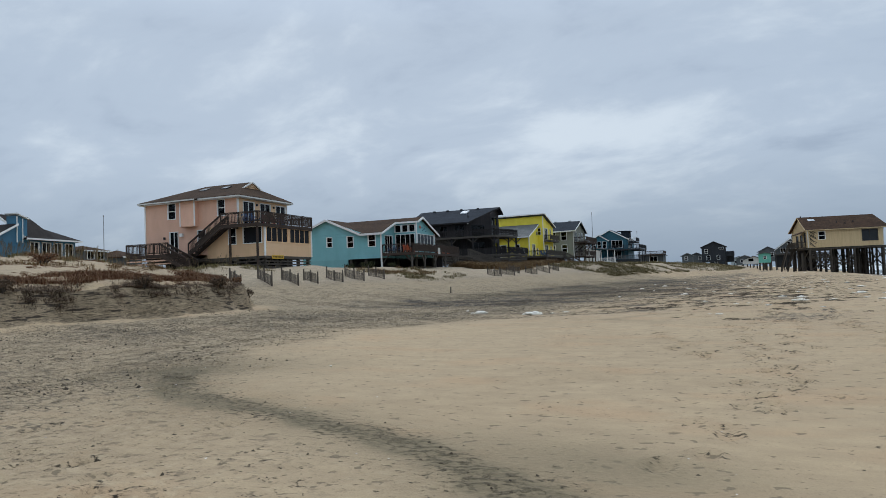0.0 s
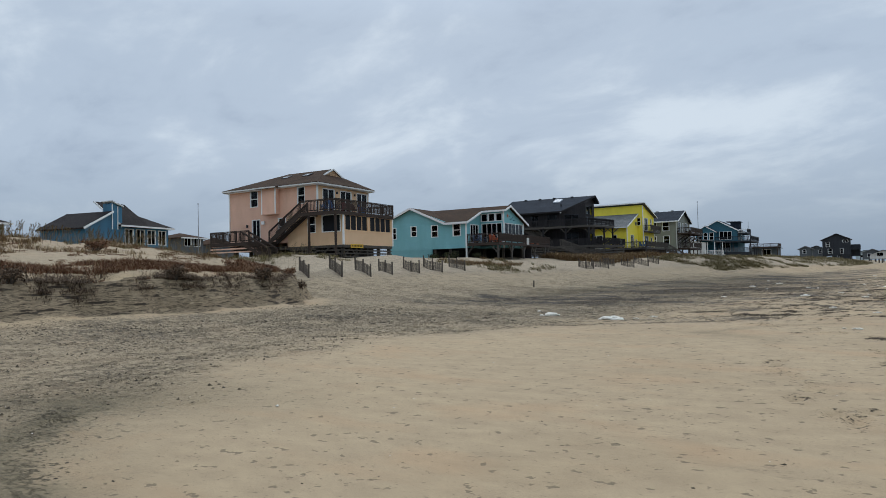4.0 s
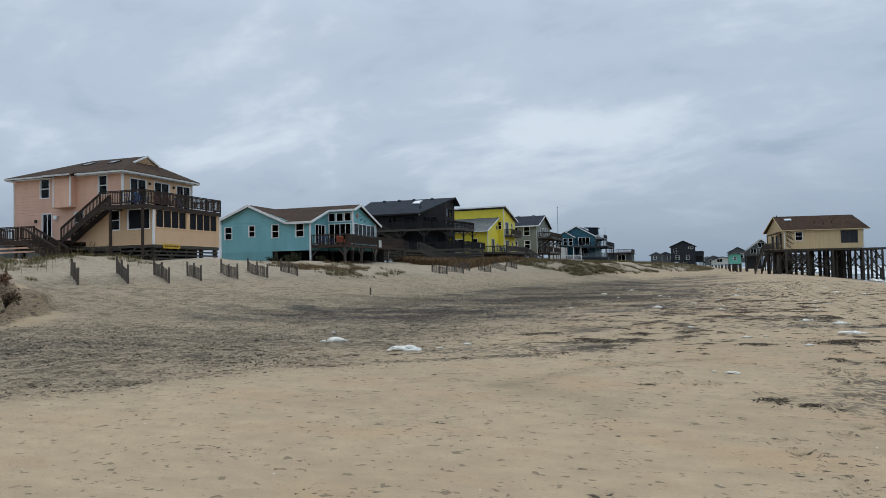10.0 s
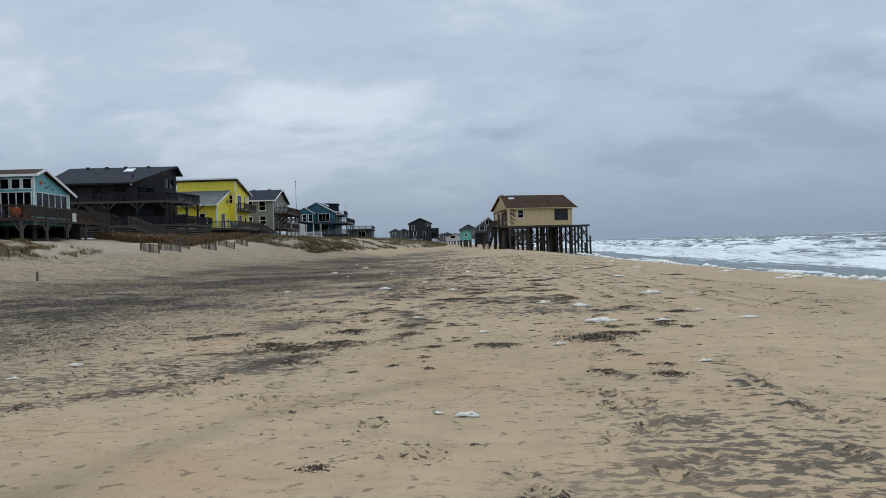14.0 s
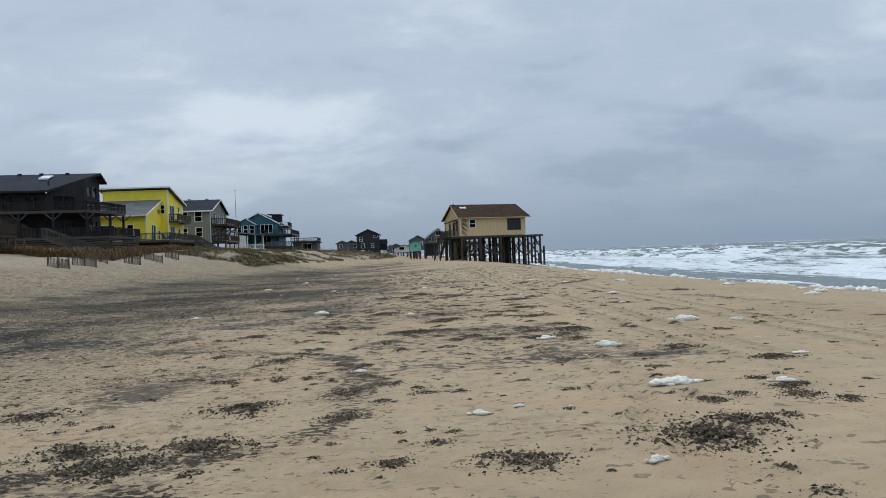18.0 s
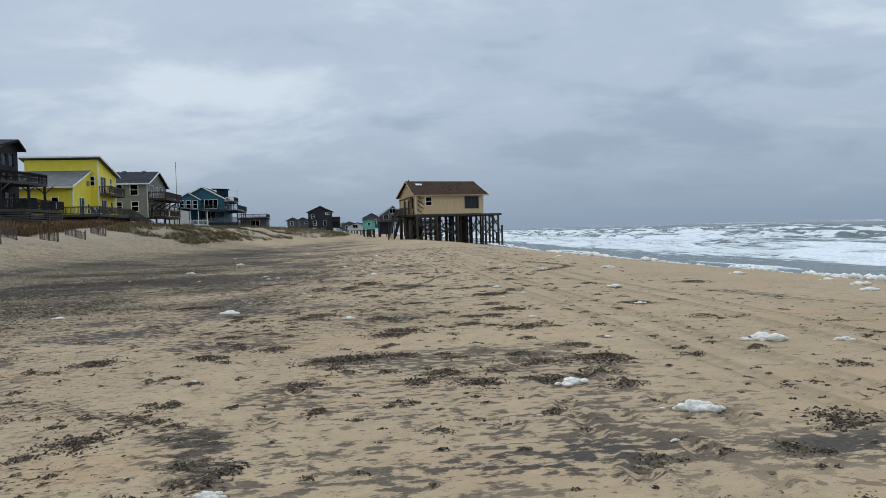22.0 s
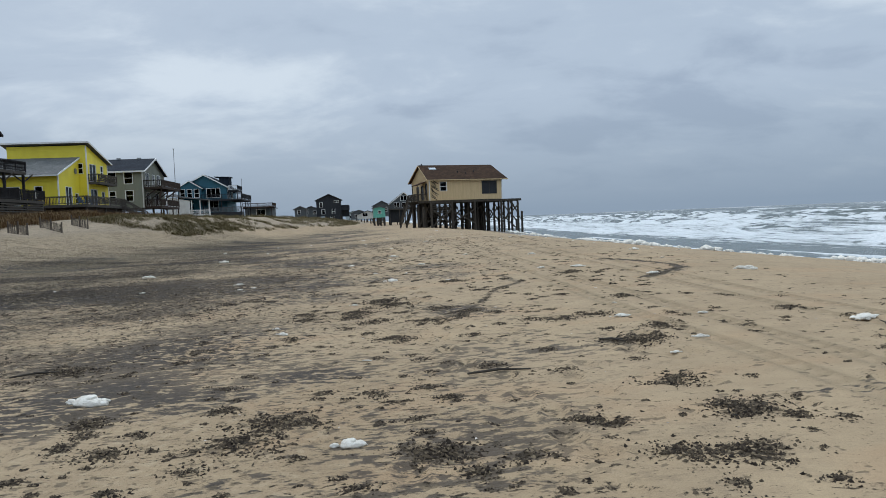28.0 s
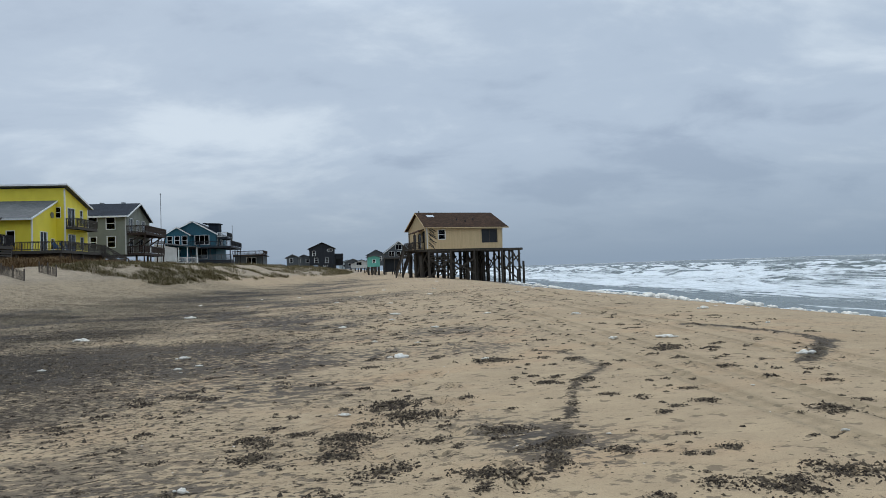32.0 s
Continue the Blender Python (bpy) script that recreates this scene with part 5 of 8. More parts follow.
# ---- teal cottage with cross gable and long deck ----
def teal_house():
    h = House("cottage", (-40.6, 69.8), 5, "teal lap-sided cottage with brown roof, white trim and dark deck")
    h.wall((-10.8, 0), SIDE, 10.8, 4.2, ((0, 7.75), (3.64, 9.05), (8.23, 7.3), (10.8, 7.25)), TEAL,
           ((0.5, 1.35, 5.65, 6.9), (3.5, 4.2, 5.85, 6.95), (6.3, 7.1, 5.65, 6.95), (9.15, 10.05, 5.65, 6.95)))
    h.wall((-10.8, 0.02), SIDE, 6.3, 2.9, ((0, 4.2), (6.3, 4.2)), TEAL)
    h.wall((0, 0), FRONT, 10.2, 4.2, ((0, 7.25), (5.1, 9.05), (10.2, 7.25)), TEAL, ((1.1, 3.2, 4.85, 6.9),))
    h.wall((0, 10.2), FAR, 10.8, 4.2, ((0, 7.25), (10.8, 7.25)), TEAL)
    h.wall((-10.8, 10.2), BACK, 10.2, 4.2, ((0, 7.25), (5.1, 9.05), (10.2, 7.25)), TEAL)
    h.wall((0, 3.8), SIDE, 3.0, 4.2, ((0, 8.5), (3, 8.5)), TEAL, ((0.15, 0.9, 7.4, 8.2), (1.1, 1.85, 7.4, 8.2), (2.05, 2.8, 7.4, 8.2), (0.2, 2.75, 4.85, 7.05)))
    h.wall((3.0, 3.8), FRONT, 6.0, 4.2, ((0, 8.5), (1.3, 8.98), (6.0, 7.3)), TEAL, ((0.3, 5.7, 5.85, 7.05),))
    h.wall((3.0, 9.8), FAR, 3.0, 4.2, ((0, 7.3), (3, 7.3)), TEAL)
    for s0, s1, z0, z1 in ((-10.3, -9.45, 5.65, 6.9), (-7.3, -6.6, 5.85, 6.95), (-4.5, -3.7, 5.65, 6.95), (-1.65, -0.75, 5.65, 6.95)):
        h.window((0, 0), SIDE, s0, s1, z0, z1)
    h.window((0, 0), FRONT, 1.1, 3.2, 4.85, 6.9, "triple", name="sliding_door")
    for s in (0.15, 1.1, 2.05):
        h.window((0, 3.8), SIDE, s, s + 0.75, 7.4, 8.2, "fixed")
    h.window((0, 3.8), SIDE, 0.2, 2.75, 4.85, 7.05, "four", name="sliding_door")
    h.window((3, 3.8), FRONT, 0.3, 5.7, 5.85, 7.05, "five", blind=0.5)
    for u, v, z0, z1 in ((0, 0, 3.0, 7.2), (-10.8, 0, 2.9, 7.6), (3, 3.8, 4.2, 8.5), (3, 9.8, 4.2, 7.3)):
        h.box("corner_board", WHITE, u - 0.07, u + 0.07, v - 0.07, v + 0.07, z0, z1)
    h.shell(-10.8, 0, 0, 10.2, 4.2, 7.2)
    h.shell(0, 3.0, 3.8, 9.8, 4.2, 7.3)
    rz, k = 9.2, 0.37
    e = rz - k * 5.5
    h.roof(((-2.55, -0.4, e), (0.35, -0.4, e), (0.35, 5.1, rz), (-7.16, 5.1, rz)), BROWNROOF)
    h.roof(((0.35, 3.5, rz - k * 1.6), (3.4, 3.5, rz - k * 1.6), (3.4, 5.1, rz), (0.35, 5.1, rz)), BROWNROOF)
    h.roof(((3.4, 5.1, rz), (3.4, 10.6, rz - k * 5.5), (-11.2, 10.6, rz - k * 5.5), (-11.2, 5.1, rz)), BROWNROOF)
    h.roof(((-7.16, -0.4, rz), (-2.55, -0.4, e), (-7.16, 5.1, rz)), BROWNROOF)
    h.roof(((-11.2, -0.4, rz - 0.4 * 4.04), (-7.16, -0.4, rz), (-7.16, 5.1, rz), (-11.2, 5.1, rz - 0.4 * 4.04)), BROWNROOF)
    h.trim(((-11.2, -0.43, rz - 0.4 * 4.04 - 0.1), (-7.16, -0.43, rz - 0.1), (-2.55, -0.43, e - 0.1), (0.38, -0.43, e - 0.1)), h=0.24)
    h.trim(((0.38, -0.4, e - 0.1), (0.38, 3.5, rz - k * 1.6 - 0.1)), h=0.24)
    h.trim(((0.38, 3.47, rz - k * 1.6 - 0.1), (3.43, 3.47, rz - k * 1.6 - 0.1)), h=0.2)
    h.trim(((3.43, 3.5, rz - k * 1.6 - 0.1), (3.43, 5.1, rz - 0.1), (3.43, 10.6, rz - k * 5.5 - 0.1)), h=0.24)
    for u, v in ((0.12, -0.12), (3.1, 3.68)):
        bm = bmesh.new()
        pole(bm, (u, v, 4.3 if v > 0 else 3.2), (u, v, 7.1 if v < 0 else 8.4), 0.05)
        h.part("downpipe", bm, WHITE)
    # coloured star and pebbles on the gable
    bm = bmesh.new()
    c = Vector((3.07, 4.9, 7.95))
    ring = [bm.verts.new(c + Vector((0, math.cos(math.pi / 5 * i + 0.3), math.sin(math.pi / 5 * i + 0.3))) * (0.33 if i % 2 == 0 else 0.13)) for i in range(10)]
    tip = bm.verts.new(c + Vector((0.08, 0, 0)))
    for i in range(10):
        bm.faces.new([ring[i], ring[(i + 1) % 10], tip])
    h.part("star_ornament", bm, ORANGE, label="orange star ornament")
    for v, z in ((5.5, 7.9), (5.9, 7.6), (6.3, 7.75), (6.6, 7.45), (5.6, 7.5), (7.0, 7.5)):
        h.box("pebble_ornament", DEEPBLUE, 3.02, 3.09, v, v + 0.13, z, z + 0.11)
    # deck along the sea side
    z = 4.75
    h.deck(0.05, 4.0, 0.05, 16.4, z, BROWNDECK)
    h.rail((0.1, 0.08), (4.0, 0.08), z, BROWNDECK, 1.0)
    h.rail((4.0, 0.08), (4.0, 16.4), z, BROWNDECK, 1.0, solid=True)
    h.rail((4.0, 16.4), (0.2, 16.4), z, BROWNDECK, 1.0)
    for v in (0.15, 4.0, 7.6, 11.2, 14.9, 16.2):
        h.post(3.85, v, z - 0.3, GREYDECK, w=0.2)
        for s in (-0.9, 0.9):
            if 0 < v + s < 15.2:
                h.beam("brace", GREYDECK, (3.85, v, z - 1.2), (3.85, v + s, z - 0.3), 0.08, 0.12)
    h.beam("brace", GREYDECK, (3.0, 0.15, z - 0.3), (3.8, 0.15, z - 1.2), 0.08, 0.12)
    h.beam("brace", GREYDECK, (0.9, 0.15, z - 0.3), (0.1, 0.15, z - 1.2), 0.08, 0.12)
    for u in (-4.2, -2.2, -0.1):
        for v in (0.3, 5, 9.8):
            h.post(u, v, 4.2, PILE, w=0.24, name="piling")
    for v in (4.0, 9.5):
        h.post(2.8, v, 4.2, PILE, w=0.24, name="piling")
    # added black panels closing the view through, for the shaded space below the cottage
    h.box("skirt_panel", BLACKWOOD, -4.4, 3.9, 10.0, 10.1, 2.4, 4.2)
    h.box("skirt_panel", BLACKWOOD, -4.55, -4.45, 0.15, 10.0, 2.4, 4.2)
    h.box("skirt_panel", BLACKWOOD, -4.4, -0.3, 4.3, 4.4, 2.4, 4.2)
    h.box("notice_board", OFFWHITE, 4.05, 4.1, 8.2, 8.9, 4.6, 5.4)
    return h


teal = teal_house()


# ---- dark prow-roofed house with two decks ----
def dark_house():
    h = House("beach_house", (-40.4, 107.7), 5, "dark weathered timber house with slate roof and two-level decks")
    g0 = 3.9
    top = 10.45
    h.wall((-13.2, -7.0), SIDE, 10.2, g0, ((0, top), (10.2, top)), BLACKWOOD, ((1.2, 2.4, 8.3, 9.6), (5.6, 6.8, 8.2, 9.9), (8.2, 9.8, 8.1, 10.0), (3.5, 5.2, 5.3, 7.0)), lap=0.28)
    for s0, s1, z0, z1 in ((1.2, 2.4, 8.3, 9.6), (5.6, 6.8, 8.2, 9.9), (8.2, 9.8, 8.1, 10.0), (3.5, 5.2, 5.3, 7.0)):
        h.window((-13.2, -7.0), SIDE, s0, s1, z0, z1, "slider", trim=BLACKWOOD)
    d = Vector((3.0, 3.6)).normalized()
    L = math.hypot(3.0, 3.6)
    h.wall((-3.0, -7.0), tuple(d), L, g0, ((0, top), (L, 11.85)), BLACKWOOD, ((0.9, 3.4, 8.05, 9.9), (1.0, 3.3, 5.0, 7.1)), lap=0.28)
    h.window((-3.0, -7.0), tuple(d), 0.9, 3.4, 8.05, 9.9, "slider", trim=DARKGREY, name="sliding_door")
    h.window((-3.0, -7.0), tuple(d), 1.0, 3.3, 5.0, 7.1, "slider", trim=DARKGREY, name="sliding_door")
    bays = ((0.5, 1.9, 8.3, 9.6), (2.3, 3.7, 8.3, 9.6), (0.5, 1.9, 10.1, 11.3), (2.3, 3.7, 10.1, 11.5))
    h.wall((0, -3.4), FRONT, 4.8, g0, ((0, 11.8), (3.4, 13.0), (4.8, 12.3)), BLACKWOOD, bays + ((1.0, 3.6, 5.0, 7.1),), lap=0.28)
    for op in bays:
        h.window((0, -3.4), FRONT, *op, "fixed", trim=DARKGREY)
    h.window((0, -3.4), FRONT, 1.0, 3.6, 5.0, 7.1, "slider", trim=DARKGREY, name="sliding_door")
    h.wall((0, 1.4), FAR, 13.2, g0, ((0, 12.3), (13.2, 12.3)), BLACKWOOD, lap=0.28)
    h.wall((-13.2, 1.4), BACK, 8.4, g0, ((0, 12.3), (1.4, 13.0), (8.4, top)), BLACKWOOD, lap=0.28)
    h.shell(-13.2, -0.2, -3.4, 1.4, 7.4, 10.4)
    h.shell(-13.2, -3.0, -7.0, 1.4, 4.0, 7.5)
    ez, rz = 10.4, 13.2
    h.roof(((-13.6, -7.6, ez), (-2.5, -7.6, ez), (0.7, 0, rz), (-13.6, 0, rz)), SLATEROOF, 0.2)
    h.roof(((0.7, 0, rz), (0.7, 2.0, 12.2), (-13.6, 2.0, 12.2), (-13.6, 0, rz)), SLATEROOF, 0.2)
    h.trim(((-2.5, -7.62, ez - 0.14), (0.72, 0, rz - 0.14), (0.72, 2.0, 12.06)), BLACKWOOD, h=0.26)
    h.trim(((-13.6, -7.62, ez - 0.12), (-2.5, -7.62, ez - 0.12)), BLACKWOOD, h=0.22)
    bm = bmesh.new()
    slab(bm, ((-5.4, -2.9, 12.35), (-4.2, -2.9, 12.35), (-4.2, -1.5, 12.86), (-5.4, -1.5, 12.86)), 0.16)
    h.part("skylight", bm, SKYLIGHT)
    for u in (-11, -8.5, -6, -3):
        h.box("roof_vent", DARKMETAL, u - 0.2, u + 0.2, -0.6, -0.3, 12.95, 13.25)
    h.box("vent_pipe", DARKMETAL, -3.3, -3.15, -5.4, -5.25, 11.0, 11.7)

    def floor(pts, z):
        bm = bmesh.new()
        slab(bm, [(*p, z) for p in pts], 0.3)
        h.part("deck_floor", bm, GREYDECK)

    up = ((-14, -9.4), (2.0, -8.4), (3.4, -4.6), (3.8, -1.0), (-0.1, -1.0), (-0.1, -3.5), (-3, -7.05), (-14, -7.05))
    floor(up, 8.0)
    for p, q in zip(up[:4], up[1:5]):
        h.rail(p, q, 8.0, BLACKWOOD, 1.0, solid=p == up[0])
    bm = bmesh.new()
    for p, q in zip(up[1:3], up[2:4]):
        a, b = Vector((*p, 8.45)), Vector((*q, 8.45))
        inn = Vector((-0.3, 0.05, 0))
        beam(bm, a + inn, b + inn, 0.45, 0.06)
        beam(bm, a + inn * 0.2 + Vector((0, 0, 0.35)), b + inn * 0.2 + Vector((0, 0, 0.35)), 0.06, 0.2)
    h.part("bench", bm, BLACKWOOD)
    lo = ((-14, -10.6), (4.6, -9.4), (5.2, -4.4), (5.4, -1.0), (-0.1, -1.0), (-0.1, -3.5), (-3, -7.05), (-14, -7.05))
    floor(lo, 4.95)
    for p, q in zip(lo[:4], lo[1:5]):
        h.rail(p, q, 4.95, BLACKWOOD, 1.0, solid=True)
    for u, v in ((-13, -9.2), (-9, -9.0), (-5, -8.8), (-1.5, -8.6), (1.9, -8.2), (3.2, -4.6), (3.6, -1.2)):
        h.post(u, v, 7.75, BLACKWOOD, w=0.22)
        for s in (-0.9, 0.9):
            h.beam("brace", GREYDECK, (u, v, 6.9), (u + s, v + 0.06 * s, 7.72), 0.08, 0.12)
    for u, v in ((-12, -10.4), (-8, -10.2), (-4, -9.9), (0, -9.7), (4.4, -9.2), (5.0, -4.5), (5.2, -1.2)):
        h.post(u, v, 4.7, GREYDECK, w=0.2)
    h.lattice((-14, -10.5), (4.5, -9.3), 3.0, 4.7, GREYDECK, 0.24)
    h.lattice((4.6, -9.3), (5.3, -1.1), 3.0, 4.7, GREYDECK, 0.24)
    h.stairs((-1.2, -11.1, 4.95), (3.6, -10.6, h.ground(3.6, -11)), (0.0, -1.0), 1.1, GREYDECK)
    h.stairs((-8.5, -8.6, 8.0), (-4.0, -8.3, 4.95), (0, 1), 1.0, GREYDECK)
    h.box("notice_board", OFFWHITE, 5.25, 5.3, -3.0, -2.4, 5.1, 5.8)
    h.box("floodlight", OFFWHITE, -2.6, -2.45, -7.75, -7.6, 10.05, 10.2)
    return h


dark = dark_house()

# ---- yellow house with shed roof and wide deck ----
def yellow_house():
    h = House("beach_house", (-36.9, 122.9), 1, "bright yellow house with white trim, grey lean-to roof and deck")
    h.wall((-9.3, 0), SIDE, 9.3, 4.6, ((0, 12.5), (9.3, 12.5)), YELLOW, ((8.25, 8.8, 9.0, 10.2),))
    h.window((-9.3, 0), SIDE, 8.25, 8.8, 9.0, 10.2)
    h.wall((0, 0), FRONT, 6.7, 4.6, ((0, 12.5), (6.7, 10.6)), YELLOW, ((0.8, 2.8, 8.05, 10.2), (4.4, 5.2, 8.7, 10.2), (0.8, 2.8, 4.95, 7.0), (4.4, 5.3, 5.4, 6.8)))
    for s0, s1, z0, z1, st in ((0.8, 2.8, 8.05, 10.2, "slider"), (4.4, 5.2, 8.7, 10.2, "double"), (0.8, 2.8, 4.95, 7.0, "slider"), (4.4, 5.3, 5.4, 6.8, "double")):
        h.window((0, 0), FRONT, s0, s1, z0, z1, st, blind=0.35 if st == "slider" else 0)
    h.wall((0, 6.7), FAR, 9.3, 4.6, ((0, 10.6), (9.3, 10.6)), YELLOW)
    h.wall((-9.3, 6.7), BACK, 6.7, 4.6, ((0, 10.6), (6.7, 12.5)), YELLOW)
    h.wall((-9.3, -6), SIDE, 8.3, 4.6, ((0, 8.55), (8.3, 8.55)), YELLOW, ((1.8, 4.0, 5.0, 7.1), (5.7, 6.5, 5.5, 7.1)))
    h.window((-9.3, -6), SIDE, 1.8, 4.0, 5.0, 7.1, "slider", name="sliding_door", blind=0.5)
    h.window((-9.3, -6), SIDE, 5.7, 6.5, 5.5, 7.1)
    h.wall((-1.0, -6), FRONT, 6, 4.6, ((0, 8.55), (6, 10.9)), YELLOW, ((1.9, 3.6, 4.95, 7.1), (4.6, 5.4, 5.2, 6.4)))
    h.window((-1.0, -6), FRONT, 1.9, 3.6, 4.95, 7.1, "slider", name="door")
    h.window((-1.0, -6), FRONT, 4.6, 5.4, 5.2, 6.4)
    h.wall((-9.3, 0), BACK, 6, 4.6, ((0, 10.9), (6, 8.55)), YELLOW)
    h.shell(-9.3, 0, 0, 6.7, 4.6, 7.5)
    h.shell(-9.3, 0, 0, 6.7, 7.6, 10.5)
    h.shell(-9.3, -1, -6, 0, 4.6, 8.2)
    h.roof(((-9.9, -0.5, 12.95), (0.5, -0.5, 12.95), (0.5, 7.3, 10.7), (-9.9, 7.3, 10.7)), GREYROOF)
    h.trim(((-9.9, -0.53, 12.86), (0.53, -0.53, 12.86), (0.53, 7.3, 10.6)), h=0.2)
    h.roof(((-9.7, -6.6, 8.45), (-0.8, -6.6, 8.45), (-0.8, 0.0, 11.05), (-9.7, 0.0, 11.05)), GREYROOF)
    h.trim(((-9.7, -6.63, 8.35), (-0.77, -6.63, 8.35), (-0.77, 0, 10.95)), h=0.18)
    for u, v, a, b in ((0, 0, 4.6, 12.4), (-1.0, -6, 4.6, 8.4), (0, 6.7, 4.6, 10.5)):
        h.box("corner_board", WHITE, u - 0.07, u + 0.07, v - 0.07, v + 0.07, a, b)
    bm = bmesh.new()
    pole(bm, (-0.95, -1.2, 9.2), (-0.85, -1.2, 9.2), 0.35, n=16)
    h.part("round_ornament", bm, METAL)
    h.deck(0.03, 1.3, 0.2, 6.4, 7.95, GREYDECK)
    for p, q in (((0.05, 0.2), (1.3, 0.2)), ((1.3, 0.2), (1.3, 6.4)), ((1.3, 6.4), (0.05, 6.4))):
        h.rail(p, q, 7.95, GREYDECK, 0.95)
    h.deck(-9.5, 2.7, -7.6, 5.2, 4.85, GREYDECK, [(u, v) for u in (-9, -5.5, -2, 2.5) for v in (-7.4, -4.5, -1.5, 2, 5)])
    for p, q in (((-9.5, -7.58), (2.68, -7.58)), ((2.68, -7.58), (2.68, 5.2))):
        h.rail(p, q, 4.85, GREYDECK, 0.95)
    h.stairs((2.7, 3.6, 4.85), (5.6, 3.6, h.ground(5.6, 4)), (0, 1), 1.2, GREYDECK)
    h.box("skirt_panel", BROWNDECK, -9.3, 2.4, -6.9, -6.8, 3.0, 4.5)
    h.box("skirt_panel", BROWNDECK, 2.2, 2.3, -6.9, 5.0, 3.2, 4.5)
    return h


yellow = yellow_house()


# ---- grey-green house ----
def olive_house():
    h = House("beach_house", (-35.0, 137.4), 2, "grey-green two-storey gabled house with dark roof and brown decks")
    wins = ((2.1, 3.25, 8.5, 10.1), (4.45, 5.6, 8.5, 10.1), (2.3, 3.15, 5.95, 7.4), (4.55, 5.6, 5.95, 7.45))
    h.wall((-7, 0), SIDE, 7, 4.9, ((0, 10.35), (7, 10.35)), OLIVE, wins)
    for op in wins:
        h.window((-7, 0), SIDE, *op)
    sea = ((1.5, 3.3, 8.1, 10.1), (5.0, 6.2, 8.2, 10.0), (7.5, 9.3, 8.1, 10.1), (1.5, 3.3, 5.1, 7.2), (6.0, 8.0, 5.1, 7.2))
    h.wall((0, 0), FRONT, 11.4, 4.9, ((0, 10.35), (5.7, 12.45), (11.4, 10.35)), OLIVE, sea)
    for op in sea:
        h.window((0, 0), FRONT, *op, "slider", name="sliding_door")
    h.wall((0, 11.4), FAR, 7, 4.9, ((0, 10.35), (7, 10.35)), OLIVE)
    h.wall((-7, 11.4), BACK, 11.4, 4.9, ((0, 10.35), (5.7, 12.45), (11.4, 10.35)), OLIVE)
    h.shell(-7, 0, 0, 11.4, 7.6, 10.3)
    h.shell(-7, 0, 0, 11.4, 4.9, 7.5)
    h.roof(((-7.5, -0.5, 10.3), (0.5, -0.5, 10.3), (0.5, 5.7, 12.65), (-7.5, 5.7, 12.65)), SLATEROOF)
    h.roof(((0.5, 5.7, 12.65), (0.5, 11.9, 10.3), (-7.5, 11.9, 10.3), (-7.5, 5.7, 12.65)), SLATEROOF)
    h.trim(((-7.5, -0.53, 10.22), (0.53, -0.53, 10.22), (0.53, 5.7, 12.55), (0.53, 11.9, 10.2)), h=0.22)
    for v in (0, 11.4):
        h.box("corner_board", OFFWHITE, -0.07, 0.07, v - 0.07, v + 0.07, 4.9, 10.3)
    h.deck(0.03, 2.6, 0.3, 11.2, 8.0, BROWNDECK)
    for p, q in (((0.05, 0.32), (2.6, 0.32)), ((2.6, 0.32), (2.6, 11.2)), ((2.6, 11.2), (0.05, 11.2))):
        h.rail(p, q, 8.0, BROWNDECK, 0.95, solid=p[0] > 1)
    h.deck(0.03, 2.3, 0.6, 11.2, 5.1, BROWNDECK, [(2.2, v) for v in (0.8, 4, 7.5, 11)])
    for p, q in (((0.05, 0.62), (2.3, 0.62)), ((2.3, 0.62), (2.3, 11.2))):
        h.rail(p, q, 5.1, BROWNDECK, 1.0, solid=True)
    for v in (0.5, 4, 7.5, 11.0):
        h.beam("brace", BROWNDECK, (0.1, v, 6.4), (1.9, v, 7.7), 0.1, 0.16)
        h.beam("brace", BROWNDECK, (2.2, v, 6.1), (2.5, v + 0.02, 7.7), 0.1, 0.16)
    h.lattice((-7, -0.02), (0, -0.02), 3.2, 4.9, BROWNDECK, 0.3)
    for u in (-6.9, -3.5, -0.2):
        for v in (0.15, 5.5, 11.2):
            h.post(u, v, 4.9, PILE, w=0.25, name="piling")
    h.box("notice_board", OFFWHITE, 2.39, 2.43, 3.0, 3.5, 5.2, 5.9)
    for p in ((-6.8, 0.2, 12.55),):
        h.box("ridge_vent", METAL, -5.2, -4.7, 5.4, 6.0, 12.55, 12.8)
        h.box("ridge_vent", METAL, -2.2, -1.7, 5.4, 6.0, 12.55, 12.8)
    return h


olive = olive_house()


